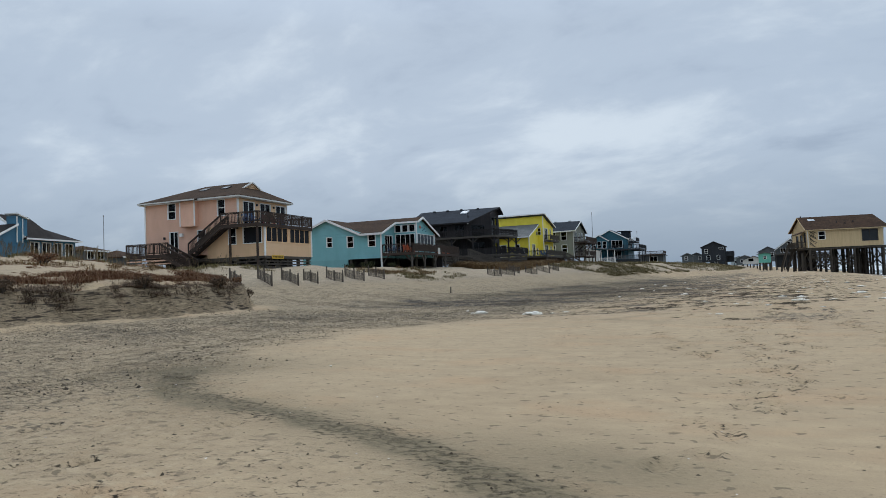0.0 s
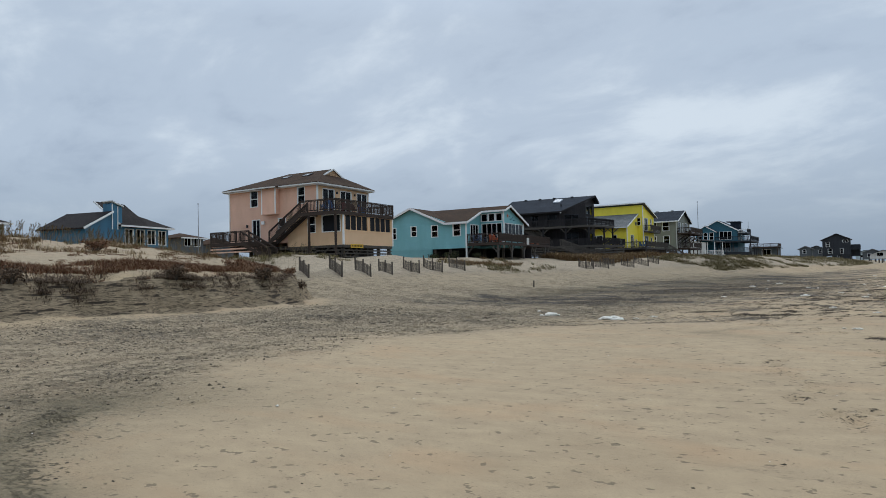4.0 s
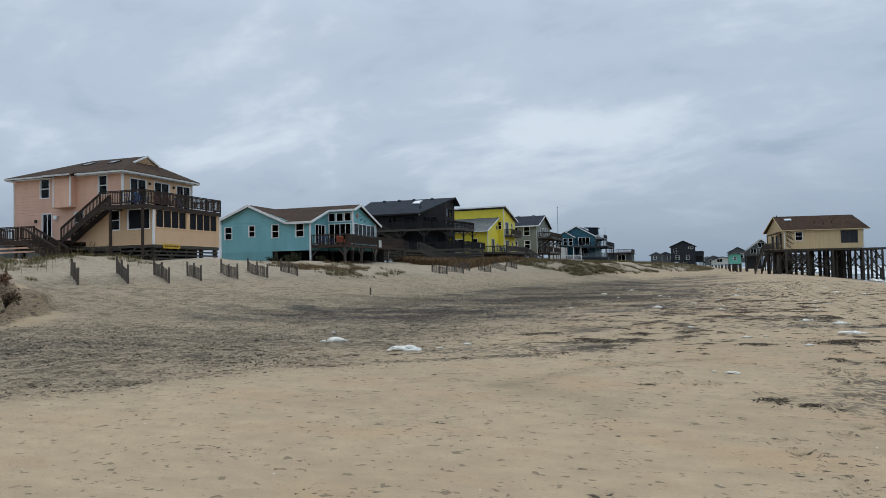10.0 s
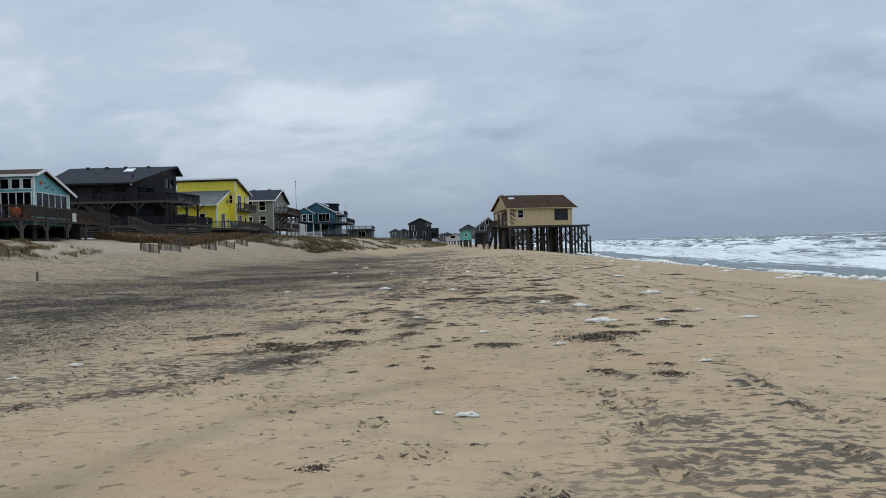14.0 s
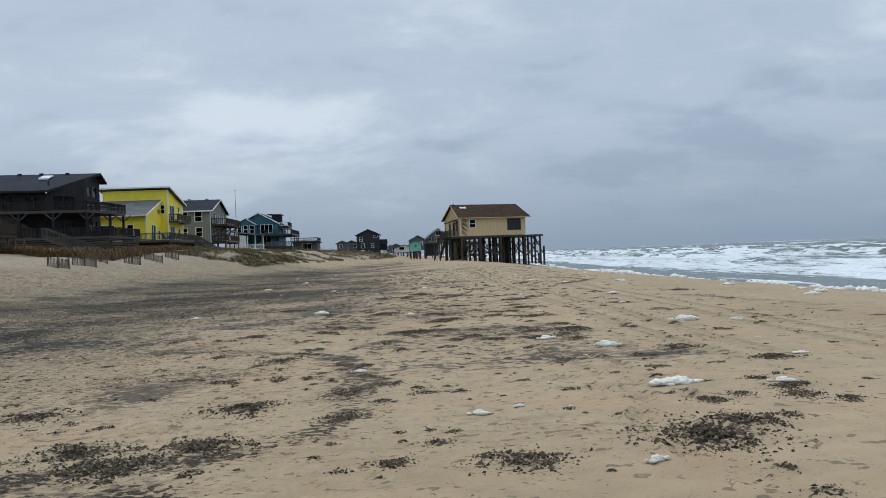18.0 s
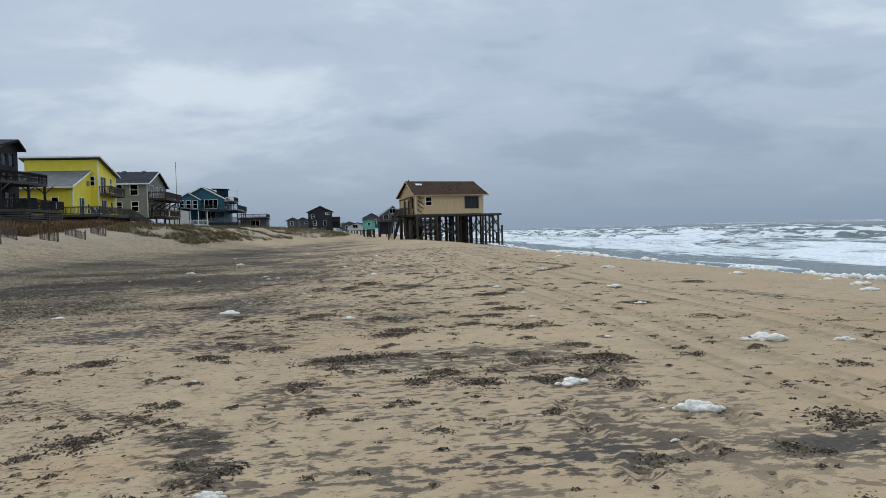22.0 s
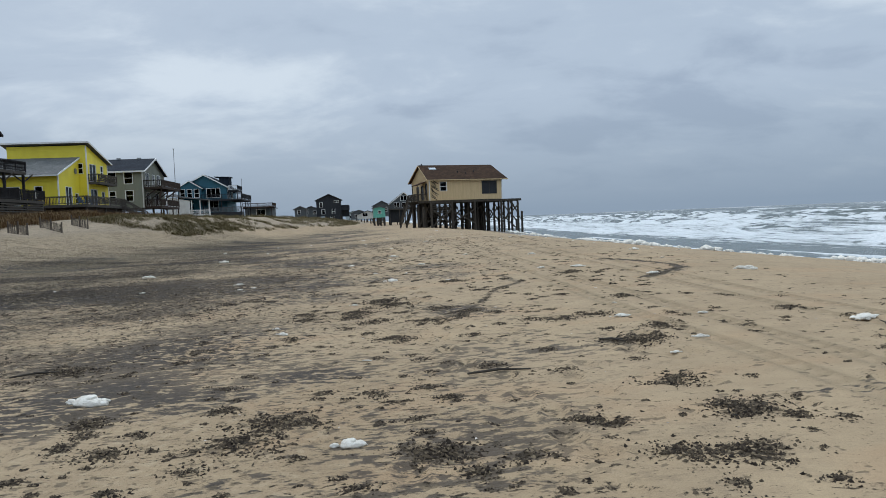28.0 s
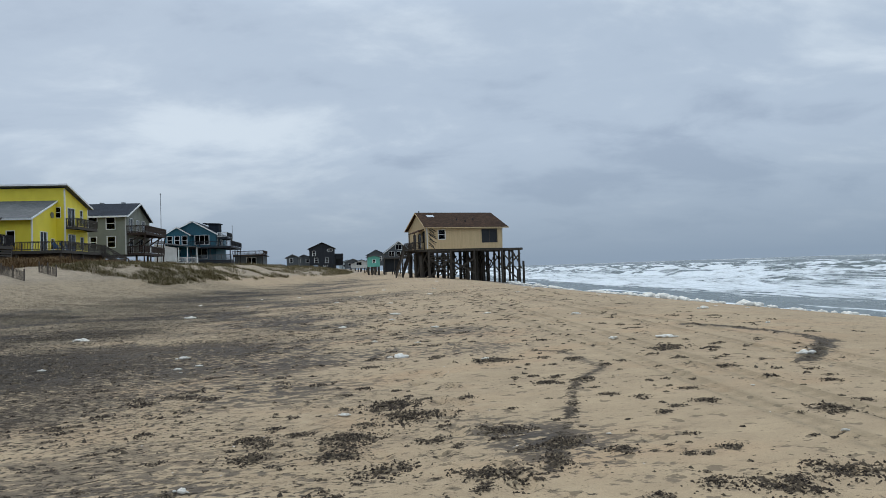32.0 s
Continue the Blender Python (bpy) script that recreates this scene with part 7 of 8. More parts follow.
# ---- white house on the near dune ----
def white_house():
    h = House("beach_house", (-46.9, 16.4), 8, "white and grey house with dark mansard roof and brown balcony")
    wins = [(0.28 + k * 1.16, 1.13 + k * 1.16, 5.1, 7.05) for k in range(8)]
    h.wall((0, -9.4), FRONT, 9.4, 4.3, ((0, 7.4), (9.4, 7.4)), WHITE, wins)
    for k, op in enumerate(wins):
        h.window((0, -9.4), FRONT, *op, blind=(0.45, 0.0, 0.0, 0.45, 0.0, 0.5, 0.4, 0.0)[k])
    h.wall((0, 0), FAR, 9, 4.3, ((0, 7.4), (9, 7.4)), PALEGREY)
    h.wall((-9, -9.4), SIDE, 9, 4.3, ((0, 7.4), (4.6, 7.4), (9, 7.4)), PALEGREY)
    h.wall((-9, 0), BACK, 9.4, 4.3, ((0, 7.4), (9.4, 7.4)), PALEGREY)
    h.box("white_band", WHITE, -0.1, 0.45, -9.6, 0.15, 7.38, 7.62)
    h.shell(-9, 0, -9.4, 0, 4.3, 7.35)
    h.deck(-3.2, 0.4, -9.55, 0.1, 7.68, BROWNDECK, th=0.06)
    for p, q in (((-3.0, -9.52), (0.38, -9.52)), ((0.38, -9.52), (0.38, 0.08)), ((0.38, 0.08), (-3.0, 0.08))):
        h.rail(p, q, 7.68, BROWNDECK, 0.95)
    # dark roof
    h.roof(((-2.4, -9.6, 7.75), (-2.4, -0.6, 7.75), (-5.2, -1.5, 11.7), (-5.2, -10.2, 11.7)), DARKROOF, 0.18)
    h.roof(((-8.6, -0.6, 7.75), (-8.6, -9.8, 7.75), (-5.2, -10.2, 11.7), (-5.2, -1.5, 11.7)), DARKROOF, 0.18)
    h.roof(((-2.4, -0.6, 7.75), (-8.6, -0.6, 7.75), (-5.2, -1.5, 11.7)), DARKROOF, 0.18)
    h.wall((-8.3, -9.7), SIDE, 5.8, 7.5, ((0, 7.8), (3.1, 11.4), (5.8, 7.9)), PALEGREY)
    # dormer with sliding door
    h.wall((-2.2, -9.7), FRONT, 2.6, 7.68, ((0, 10.05), (2.6, 10.05)), PALEGREY, ((0.3, 2.2, 7.75, 9.6),), name="dormer_wall")
    h.window((-2.2, -9.7), FRONT, 0.3, 2.2, 7.75, 9.6, "slider", name="sliding_door")
    h.wall((-5.2, -9.75), SIDE, 3.0, 7.68, ((0, 11.55), (3.0, 10.08)), PALEGREY, name="dormer_wall")
    h.trim(((-5.2, -10.28, 11.62), (-8.6, -9.86, 7.72)), h=0.2)
    h.wall((-2.2, -7.1), FAR, 3.0, 7.68, ((0, 10.05), (3.0, 10.15)), PALEGREY, name="dormer_wall")
    h.roof(((-1.8, -10.0, 10.1), (-1.8, -6.8, 10.1), (-5.2, -6.8, 11.75), (-5.2, -10.3, 11.75)), DARKROOF, 0.16)
    h.trim(((-1.78, -10.0, 10.03), (-1.78, -6.8, 10.03)), h=0.24)
    h.trim(((-1.8, -10.02, 10.03), (-5.2, -10.32, 11.65)), h=0.2)
    # boxed chimney
    h.wall((-2.0, -5.95), FRONT, 1.75, 7.68, ((0, 10.5), (1.75, 10.5)), PALEGREY, name="chimney_wall")
    h.wall((-3.6, -5.95), SIDE, 1.6, 7.68, ((0, 10.5), (1.6, 10.5)), PALEGREY, name="chimney_wall")
    h.wall((-2.0, -4.2), FAR, 1.6, 7.68, ((0, 10.5), (1.6, 10.5)), PALEGREY, name="chimney_wall")
    h.box("chimney_cap", WHITE, -3.7, -1.9, -6.05, -4.1, 10.5, 10.64)
    for v in (-5.95, -4.2):
        h.box("corner_board", WHITE, -2.07, -1.93, v - 0.08, v + 0.08, 7.7, 10.5)
    # timber porch and stairs on the near end
    h.deck(-4.0, -0.3, -12.9, -9.45, 4.75, BROWNDECK, ((-0.5, -12.7), (-0.5, -10.5), (-3.8, -12.7)))
    h.rail((-0.3, -12.9), (-0.3, -9.5), 4.75, BROWNDECK, 1.6)
    h.rail((-4.0, -12.9), (-0.3, -12.9), 4.75, BROWNDECK, 1.6)
    h.box("porch_back", BLACKWOOD, -4.0, -3.9, -12.9, -9.45, 4.4, 7.2)
    h.box("porch_skirt", BROWNDECK, -0.36, -0.28, -12.9, -9.5, 4.1, 4.6)
    h.roof(((-4.2, -13.2, 7.15), (0.1, -13.2, 7.15), (0.1, -9.5, 7.9), (-4.2, -9.5, 7.9)), GREYROOF, 0.14)
    h.trim(((0.13, -13.2, 7.05), (0.13, -9.6, 7.8)), h=0.2)
    for v in (-12.8, -11.7, -10.6):
        h.box("porch_post", BROWNDECK, -0.4, -0.26, v, v + 0.14, 4.7, 7.2)
    h.stairs((-0.9, -9.6, 7.68), (-0.9, -12.2, 5.6), (1, 0), 1.0, BROWNDECK)
    h.box("piling", PILE, -3, -2.8, -12.6, -12.4, h.ground(-3, -12.5) - 0.3, 4.7)
    # masts and panel
    for v, z, w in ((-10.6, 11.4, 0.035), (-11.2, 10.2, 0.03)):
        bm = bmesh.new()
        pole(bm, (-2.5, v, 7.1), (-2.5, v, z), w, w)
        h.part("mast", bm, METAL)
    bm = bmesh.new()
    pole(bm, (-2.5, -10.6, 10.2), (-2.5, -10.6, 11.3), 0.055)
    h.part("antenna", bm, METAL)
    for z in (8.9, 9.8, 10.7):
        h.beam("stay_arm", METAL, (-2.5, -10.9, z), (-2.5, -10.1, z), 0.03, 0.03)
    bm = bmesh.new()
    slab(bm, ((-2.2, -11.7, 8.55), (-2.0, -10.9, 9.0), (-2.7, -10.75, 9.3), (-2.9, -11.55, 8.85)), 0.05)
    h.part("solar_panel", bm, DARKMETAL)
    for v0, z in ((-9.4, 4.3), (0, 4.3)):
        h.box("corner_board", WHITE, -0.08, 0.08, v0 - 0.08, v0 + 0.08, 4.3, 7.4)
    h.box("base_wall", PALEGREY, -9, -0.05, -9.3, -0.1, 3.0, 4.3)
    return h


white = white_house()


# ---- roofs beyond the near dune ----
def hip_house(name, at, turn, label, u0, u1, v0, v1, z0, eave, ridge, wallmat, roofmat, wins=()):
    h = House(name, at, turn, label)
    h.wall((u1, v0), FRONT, v1 - v0, z0, ((0, eave), (v1 - v0, eave)), wallmat, wins, lap=0.3)
    for w in wins:
        h.window((u1, v0), FRONT, *w, "slider")
    h.wall((u0, v0), SIDE, u1 - u0, z0, ((0, eave), (u1 - u0, eave)), wallmat, lap=0.3)
    h.wall((u1, v1), FAR, u1 - u0, z0, ((0, eave), (u1 - u0, eave)), wallmat, lap=0.3)
    h.wall((u0, v1), BACK, v1 - v0, z0, ((0, eave), (v1 - v0, eave)), wallmat, lap=0.3)
    o, c, m = 0.5, (u0 + u1) / 2, min(3.0, (v1 - v0) * 0.45)
    a, b = (c, v0 + m, ridge), (c, v1 - m, ridge)
    p = ((u0 - o, v0 - o, eave), (u1 + o, v0 - o, eave), (u1 + o, v1 + o, eave), (u0 - o, v1 + o, eave))
    h.roof((p[1], p[2], b, a), roofmat)
    h.roof((p[3], p[0], a, b), roofmat)
    h.roof((p[0], p[1], a), roofmat)
    h.roof((p[2], p[3], b), roofmat)
    h.trim(((u1 + o + 0.03, v0 - o, eave - 0.08), (u1 + o + 0.03, v1 + o, eave - 0.08)), h=0.18)
    h.shell(u0, u1, v0, v1, z0, eave)
    h.box("base", PALEGREY, u0 + 0.1, u1 - 0.1, v0 + 0.1, v1 - 0.1, h.g - 0.2, z0)
    return h


h = hip_house("house", (-66, 29), 12, "low house with dark hip roof behind the dune", -7, 0, -4.2, 4.2, 3.6, 6.9, 8.5, OLIVE, DARKROOF, ((1, 2.4, 4.8, 6.3), (5.5, 7, 4.8, 6.3)))
bm = bmesh.new()
pole(bm, (-2.4, -1.0, 7.4), (-2.4, -1.0, 9.0), 0.17)
h.part("flue", bm, DARKMETAL)

h = hip_house("house", (-68.6, 47.4), 14, "blue house with dark hip roof and slanted clerestory", -8, 0, -2.6, 4.2, 3.4, 7.3, 9.4, MIDBLUE, DARKROOF,
              ((0.5, 1.6, 5.4, 6.9), (2.1, 3.2, 5.4, 6.9), (3.7, 4.8, 5.4, 6.9), (5.3, 6.4, 5.4, 6.9)))
h.wall((0.0, -7.2), FRONT, 4.6, 3.4, ((0, 6.9), (2.4, 8.1), (4.6, 8.9)), MIDBLUE)
h.wall((-6, -7.2), SIDE, 6, 3.4, ((0, 6.9), (6, 6.9)), MIDBLUE)
h.roof(((-6.2, -7.6, 6.8), (0.3, -7.6, 6.8), (0.3, -3.9, 8.7), (-6.2, -3.9, 8.7)), DARKROOF)
h.trim(((0.33, -7.6, 6.72), (0.33, -3.9, 8.62)), h=0.2)
h.roof(((0.5, -3.0, 7.2), (0.5, 1.2, 7.2), (-3.4, 1.2, 10.0), (-3.4, -3.0, 10.0)), DARKROOF)
h.trim(((0.53, -3.0, 7.12), (-3.3, -3.03, 9.92)), h=0.2)
for v0, v1, z1 in ((-3.9, -3.2, 9.5), (-3.2, -2.5, 9.3)):
    h.box("clerestory", MIDBLUE, -1.1, 0.06, v0, v1 - 0.04, 6.6, z1)
    h.box("clerestory_trim", WHITE, 0.06, 0.12, v0, v0 + 0.1, 6.8, z1 - 0.05)
    h.roof(((-1.2, v0 - 0.15, z1 + 0.3), (0.3, v0 - 0.15, z1 + 0.3), (0.3, v1, z1), (-1.2, v1, z1)), WHITE, 0.1)

h = hip_house("house", (-84.7, 1.6), 2, "pale blue-grey house with white trim and slanted end", -8, 0, -2.6, 4.5, 3.6, 7.8, 9.9, PALEGREY, GREYROOF, ((1.3, 3.4, 6.0, 7.4), (4.6, 6.6, 6.0, 7.4)))
gable_fill(h, ((0.3, -2.9, 7.7), (0.3, 5.6, 7.7), (0.3, 5.6, 10.2), (0.3, 3.4, 10.9)), PALEGREY)
h.trim(((0.4, -2.9, 7.75), (0.4, 3.4, 10.9), (0.4, 5.6, 10.1)), h=0.24)
h.box("end_wall", PALEGREY, -0.4, 0.05, -3.6, -2.6, 3.6, 9.7)
for v in (-3.6, -2.62):
    h.box("corner_board", WHITE, 0.05, 0.12, v, v + 0.1, 4.5, 9.6)
h.deck(0.1, 3.0, -4, 4.8, 5.6, GREYDECK)
h.rail((3.0, -4), (3.0, 4.8), 5.0, GREYDECK)
hip_house("house", (-90.2, -3.6), 2, "low dark red house behind the dune", -7, 0, -6, 2.2, 3.6, 7.6, 8.1, REDPLASTIC, DARKROOF)
hip_house("house", (-86.6, 67.0), 8, "small house with brown hip roof behind the dune", -5, 0, -2.2, 2.0, 4.0, 7.5, 8.3, MIDGREY, RUSTROOF, ((0.6, 1.8, 6.3, 7.5), (2.4, 3.6, 6.3, 7.5)))
hip_house("house", (-92, 77.5), 8, "low house with brown roof behind the dune", -6, 0, -2.0, 2.2, 4.0, 7.0, 8.2, MIDGREY, RUSTROOF)
hip_house("house", (-98, 30.0), 8, "far low house with dark roof behind the dune", -6, 0, -4.0, 4.0, 4.0, 6.9, 8.0, OFFWHITE, DARKROOF)


def flagpole(x, y, top, r, label):
    t = thing("pole", (x, y, float(land(x, y))), 0, label, "pole", "bare poles")
    g = float(land(x, y))
    bm = bmesh.new()
    pole(bm, (0, 0, -0.4), (0, 0, top - g), r, r * 0.6)
    part("shaft", bm, METAL, t)
    bm = bmesh.new()
    bmesh.ops.create_uvsphere(bm, u_segments=8, v_segments=6, radius=r * 1.6, matrix=Matrix.Translation((0, 0, top - g)))
    part("cap", bm, METAL, t)


flagpole(-33.9, 150.0, 14.8, 0.07, "tall bare grey pole between the houses")
flagpole(-32.6, 199.8, 12.9, 0.07, "thin bare pole behind the decks")
flagpole(-79.4, 62.7, 11.7, 0.06, "thin whip antenna mast behind the dune")

# ---- sand fences ----
def sand_fence(x, y, turn, length, seed, label):
    r = random.Random(seed)
    c, s = math.cos(radians(turn)), math.sin(radians(turn))
    t = thing("sand_fence", (x, y, float(land(x, y))), 0, label, "fence", "sand fence panels")
    g0 = float(land(x, y))
    n = 3
    for k in range(n):
        d = length * k / (n - 1)
        px, py = c * d, s * d
        z = float(land(x + px, y + py)) - g0
        bm = bmesh.new()
        pole(bm, (px, py, z - 0.4), (px + r.uniform(-0.04, 0.04), py, z + r.uniform(0.85, 1.02)), 0.065, 0.06, 7)
        part("post", bm, FENCEWOOD, t)
    m = int(length / 0.105)
    for k in range(m):
        d = length * (k + 0.5) / m
        px, py = c * d, s * d
        z = float(land(x + px, y + py)) - g0
        bm = bmesh.new()
        a = r.uniform(-0.03, 0.03)
        beam(bm, (px, py, z - 0.1), (px + a * c, py + a * s, z + r.uniform(0.70, 0.76)), 0.012, 0.055, up=(c, s, 0))
        part("slat", bm, FENCEWOOD, t)
    for hz in (0.22, 0.58):
        bm = bmesh.new()
        za, zb = g0, float(land(x + c * length, y + s * length))
        beam(bm, (0, 0, hz), (c * length, s * length, hz + zb - za), 0.012, 0.012)
        part("wire", bm, DARKMETAL, t)


FENCES = [(-30.8, y) for y in (35.5, 38.4, 41.1, 43.8, 46.9, 49.7, 53.6)] + [(-26.8, y) for y in (73.4, 77.2, 80.8, 87.3, 92.3, 98.3)]
for k, (x, y) in enumerate(FENCES):
    x, y = x - 2.3, y + 1.2
    sand_fence(x, y, -28 + (k * 37 % 9) - 4, (2.6 if k < 7 else 2.0) + 0.3 * (k % 3), 70 + k, "weathered grey wooden slat sand fence half buried in pale sand" if k % 3 else "leaning grey wooden slat sand fence in drifted sand")

for x, y, hgt, lean in ((-22.35, 49.7, 0.45, 0.03), (-30.7, 31.55, 0.55, 0.05)):
    t = thing("stake", (x, y, float(land(x, y))), 0, "lone grey wooden stake standing in the sand", "stake")
    bm = bmesh.new()
    pole(bm, (0, 0, -0.4), (lean, 0, hgt), 0.06, 0.05, 7)
    part("shaft", bm, FENCEWOOD, t)
    bm = bmesh.new()
    pole(bm, (lean, 0, hgt), (lean, 0, hgt + 0.04), 0.05, 0.02, 7)
    part("tip", bm, PILE, t)


# ---- sea foam lumps ----
def foam_mat():
    m, nodes, links, b = base_mat("sea_foam", 0.85)
    n = grain(nodes, links, 9, 5.0)
    col = ramp_of(nodes, links, n, (0.25, (0.64, 0.58, 0.48)), (0.6, (0.84, 0.80, 0.71)))
    links.new(col, b.inputs["Base Color"])
    b.inputs["Subsurface Weight"].default_value = 0.0
    bp = nodes.new("ShaderNodeBump")
    bp.inputs["Strength"].default_value, bp.inputs["Distance"].default_value = 0.6, 0.03
    links.new(grain(nodes, links, 26, 5.0), bp.inputs["Height"])
    links.new(bp.outputs[0], b.inputs["Normal"])
    return m


FOAM = foam_mat()


def puff(bm, centre, radius, level, o, low=-0.03):
    """One rounded, slightly dented ball of froth."""
    made = bmesh.ops.create_icosphere(bm, subdivisions=level, radius=1.0)["verts"]
    for v in made:
        d = v.co.normalized()
        k = 1.0 + 0.34 * noise.noise(d * 1.7 + o) + 0.2 * noise.noise(d * 4.1 + o) + 0.1 * noise.noise(d * 9.0 + o)
        v.co = Vector(centre) + Vector((d.x * radius * 1.25, d.y * radius, d.z * radius * 0.85)) * k
        v.co.z = max(v.co.z, low)


def foam_mesh(seed, count=15, level=3):
    """A puffy heap of froth about 1 m long."""
    r = random.Random(seed * 13)
    bm = bmesh.new()
    for k in range(count):
        t = r.gauss(0, 0.24)
        rad = r.uniform(0.07, 0.16) * (1.1 - abs(t))
        puff(bm, (t, r.gauss(0, 0.10), rad * r.uniform(0.1, 0.9)), rad, level, Vector((seed * 3.7 + k, k * 1.9, seed)))
    me = mesh_of(bm, FOAM, "sea_foam")
    me.polygons.foreach_set("use_smooth", [True] * len(me.polygons))
    return me


FOAM_SHAPES = [foam_mesh(k + 1) for k in range(6)]
FOAM_AT = ((-9.99, 25.9, 1.2), (-7.28, 24.39, 1.35), (-6.49, 25.94, 0.45), (-6.71, 24.93, 0.3), (1.45, 28.28, 0.95), (2.46, 28.1, 0.5), (1.88, 24.5, 0.3), (-0.93, 22.43, 0.4), (-1.2, 22.53, 0.2), (0.4, 26.0, 0.35), (3.97, 28.2, 0.6), (-7.5, 41.4, 0.5), (3.87, 34.0, 1.0),
           (4.77, 33.8, 0.5), (1.6, 31.3, 0.8), (0.95, 32.4, 0.6), (3.63, 29.76, 0.4), (-3.67, 40.0, 0.8), (-0.65, 27.64, 0.4), (-0.26, 27.82, 0.24), (0.19, 27.66, 0.12), (-8.1, 65.8, 0.9), (3.8, 49.7, 0.6), (-0.72, 50.0, 0.7))
FOAM_AT += ((1.67, 36.9, 0.35), (7.0, 47.8, 0.9), (-1.92, 30.28, 0.4), (10.34, 45.65, 0.9), (9.8, 39.56, 1.0), (12.2, 44.2, 0.9), (0.23, 28.79, 0.14), (1.11, 30.66, 0.15), (2.15, 34.77, 0.25), (3.9, 37.8, 0.4), (4.73, 41.2, 0.8), (-2.4, 43.15, 0.35), (11.4, 41.9, 1.0), (-8.8, 57.5, 0.8),
            (2.19, 42.53, 0.5), (2.47, 40.83, 0.35), (1.88, 40.18, 0.22), (-1.29, 38.28, 0.45), (4.66, 47.3, 0.5), (3.26, 42.36, 0.28), (-4.35, 50.15, 0.28), (-4.05, 50.36, 0.25), (-1.22, 41.07, 0.18), (-1.92, 56.8, 0.45))
FOAM_AT += ((-2.56, 43.67, 0.25), (0.32, 54.73, 0.4), (-1.5, 45.77, 0.28), (-0.3, 51.8, 0.22), (0.54, 48.87, 0.28), (7.72, 56.0, 0.7), (2.95, 50.0, 0.35), (2.53, 43.74, 0.14), (-1.13, 52.69, 0.25), (-6.96, 51.3, 0.28), (-0.42, 59.84, 0.55), (-11.6, 28.4, 0.35), (-6.12, 10.23, 0.16), (-2.8, 33.5, 0.15), (-2.2, 34.4, 0.1))
_r = random.Random(31)
extra = []
for k in range(120):
    y = _r.uniform(44, 125)
    s = float(np.interp(y, SHORE_Y, SHORE_X))
    extra.append((s - abs(_r.gauss(1.5, 2.6)), y, _r.uniform(0.25, 0.9)))
for k in range(34):
    extra.append((_r.uniform(-11, 12), _r.uniform(50, 100), _r.uniform(0.15, 0.5)))
for k in range(16):
    extra.append((_r.uniform(-12, 6), _r.uniform(26, 50), _r.uniform(0.05, 0.14)))
for k, (x, y, size) in enumerate(FOAM_AT + tuple(extra)):
    size *= 0.58
    ob = new("sea_foam", FOAM_SHAPES[k % len(FOAM_SHAPES)])
    ob.matrix_world = pose(x, y, float(top_of(x, y)[0]) - 0.01 * size + 0.008, 0, 0, _r.uniform(-25, 25) + (180 if k % 2 else 0)) @ Matrix.Diagonal((size, size * _r.uniform(0.6, 0.95), size * _r.uniform(0.55, 0.75), 1))
    tagged(ob, "lump of white sea foam lying on damp sand" if size > 0.3 else "small scrap of dried white foam on the sand", "foam", "foam lumps")


# a broken rope of foam heaps along the water's edge
_r = random.Random(63)
bm = bmesh.new()
for k in range(150):
    y = 36 + 110 * _r.random() ** 1.3
    s = float(np.interp(y, SHORE_Y, SHORE_X))
    x = s - 0.9 - 1.3 * (float(fbm(np.array(3.0), np.array(y), 9.0, 3, 720)) - 0.5) * 4 - abs(_r.gauss(0, 0.7))
    big = _r.uniform(0.1, 0.3) * (1.3 if _r.random() < 0.25 else 0.8)
    for m in range(6):
        q = big * _r.uniform(0.45, 1.0)
        px, py = x + _r.gauss(0, big * 0.8), y + _r.gauss(0, big * 2.0)
        puff(bm, (px, py, max(float(land(px, py)), -1.28) + q * 0.35), q, 1, Vector((k, m, 0)), -5.0)
me = mesh_of(bm, FOAM, "foam_line")
me.polygons.foreach_set("use_smooth", [True] * len(me.polygons))
tagged(new("foam_line", me), "broken line of creamy white foam along the water's edge", "foam", kind="stuff")


# ---- wrack and clods ----
def scatter_mesh(name, points, material, label, category):
    """Irregular flattened chips joined into one mesh; points: rows of x, y, z, size, flatness."""
    r = np.random.RandomState(9)
    p = np.array(points)
    n = len(p)
    octa = np.array(((1, 0, -0.5), (0, 1, -0.5), (-1, 0, -0.5), (0, -1, -0.5), (0.15, 0.1, 1)), float)
    v = octa[None] * r.uniform(0.55, 1.35, (n, 5, 1)) + r.uniform(-0.35, 0.35, (n, 5, 3))
    v[:, :, 2] *= p[:, 4:5]
    a = r.uniform(0, 6.28, n)
    x = v[:, :, 0] * np.cos(a)[:, None] * 1.5 - v[:, :, 1] * np.sin(a)[:, None]
    y = v[:, :, 0] * np.sin(a)[:, None] * 1.5 + v[:, :, 1] * np.cos(a)[:, None]
    v = np.stack([x, y, v[:, :, 2]], -1) * p[:, 3:4, None] + p[:, None, :3]
    f = np.array(((0, 1, 4), (1, 2, 4), (2, 3, 4), (3, 0, 4)))
    faces = (f[None] + 5 * np.arange(n)[:, None, None]).reshape(-1, 3)
    return raw_mesh(name, v.reshape(-1, 3), faces, material, label, category)


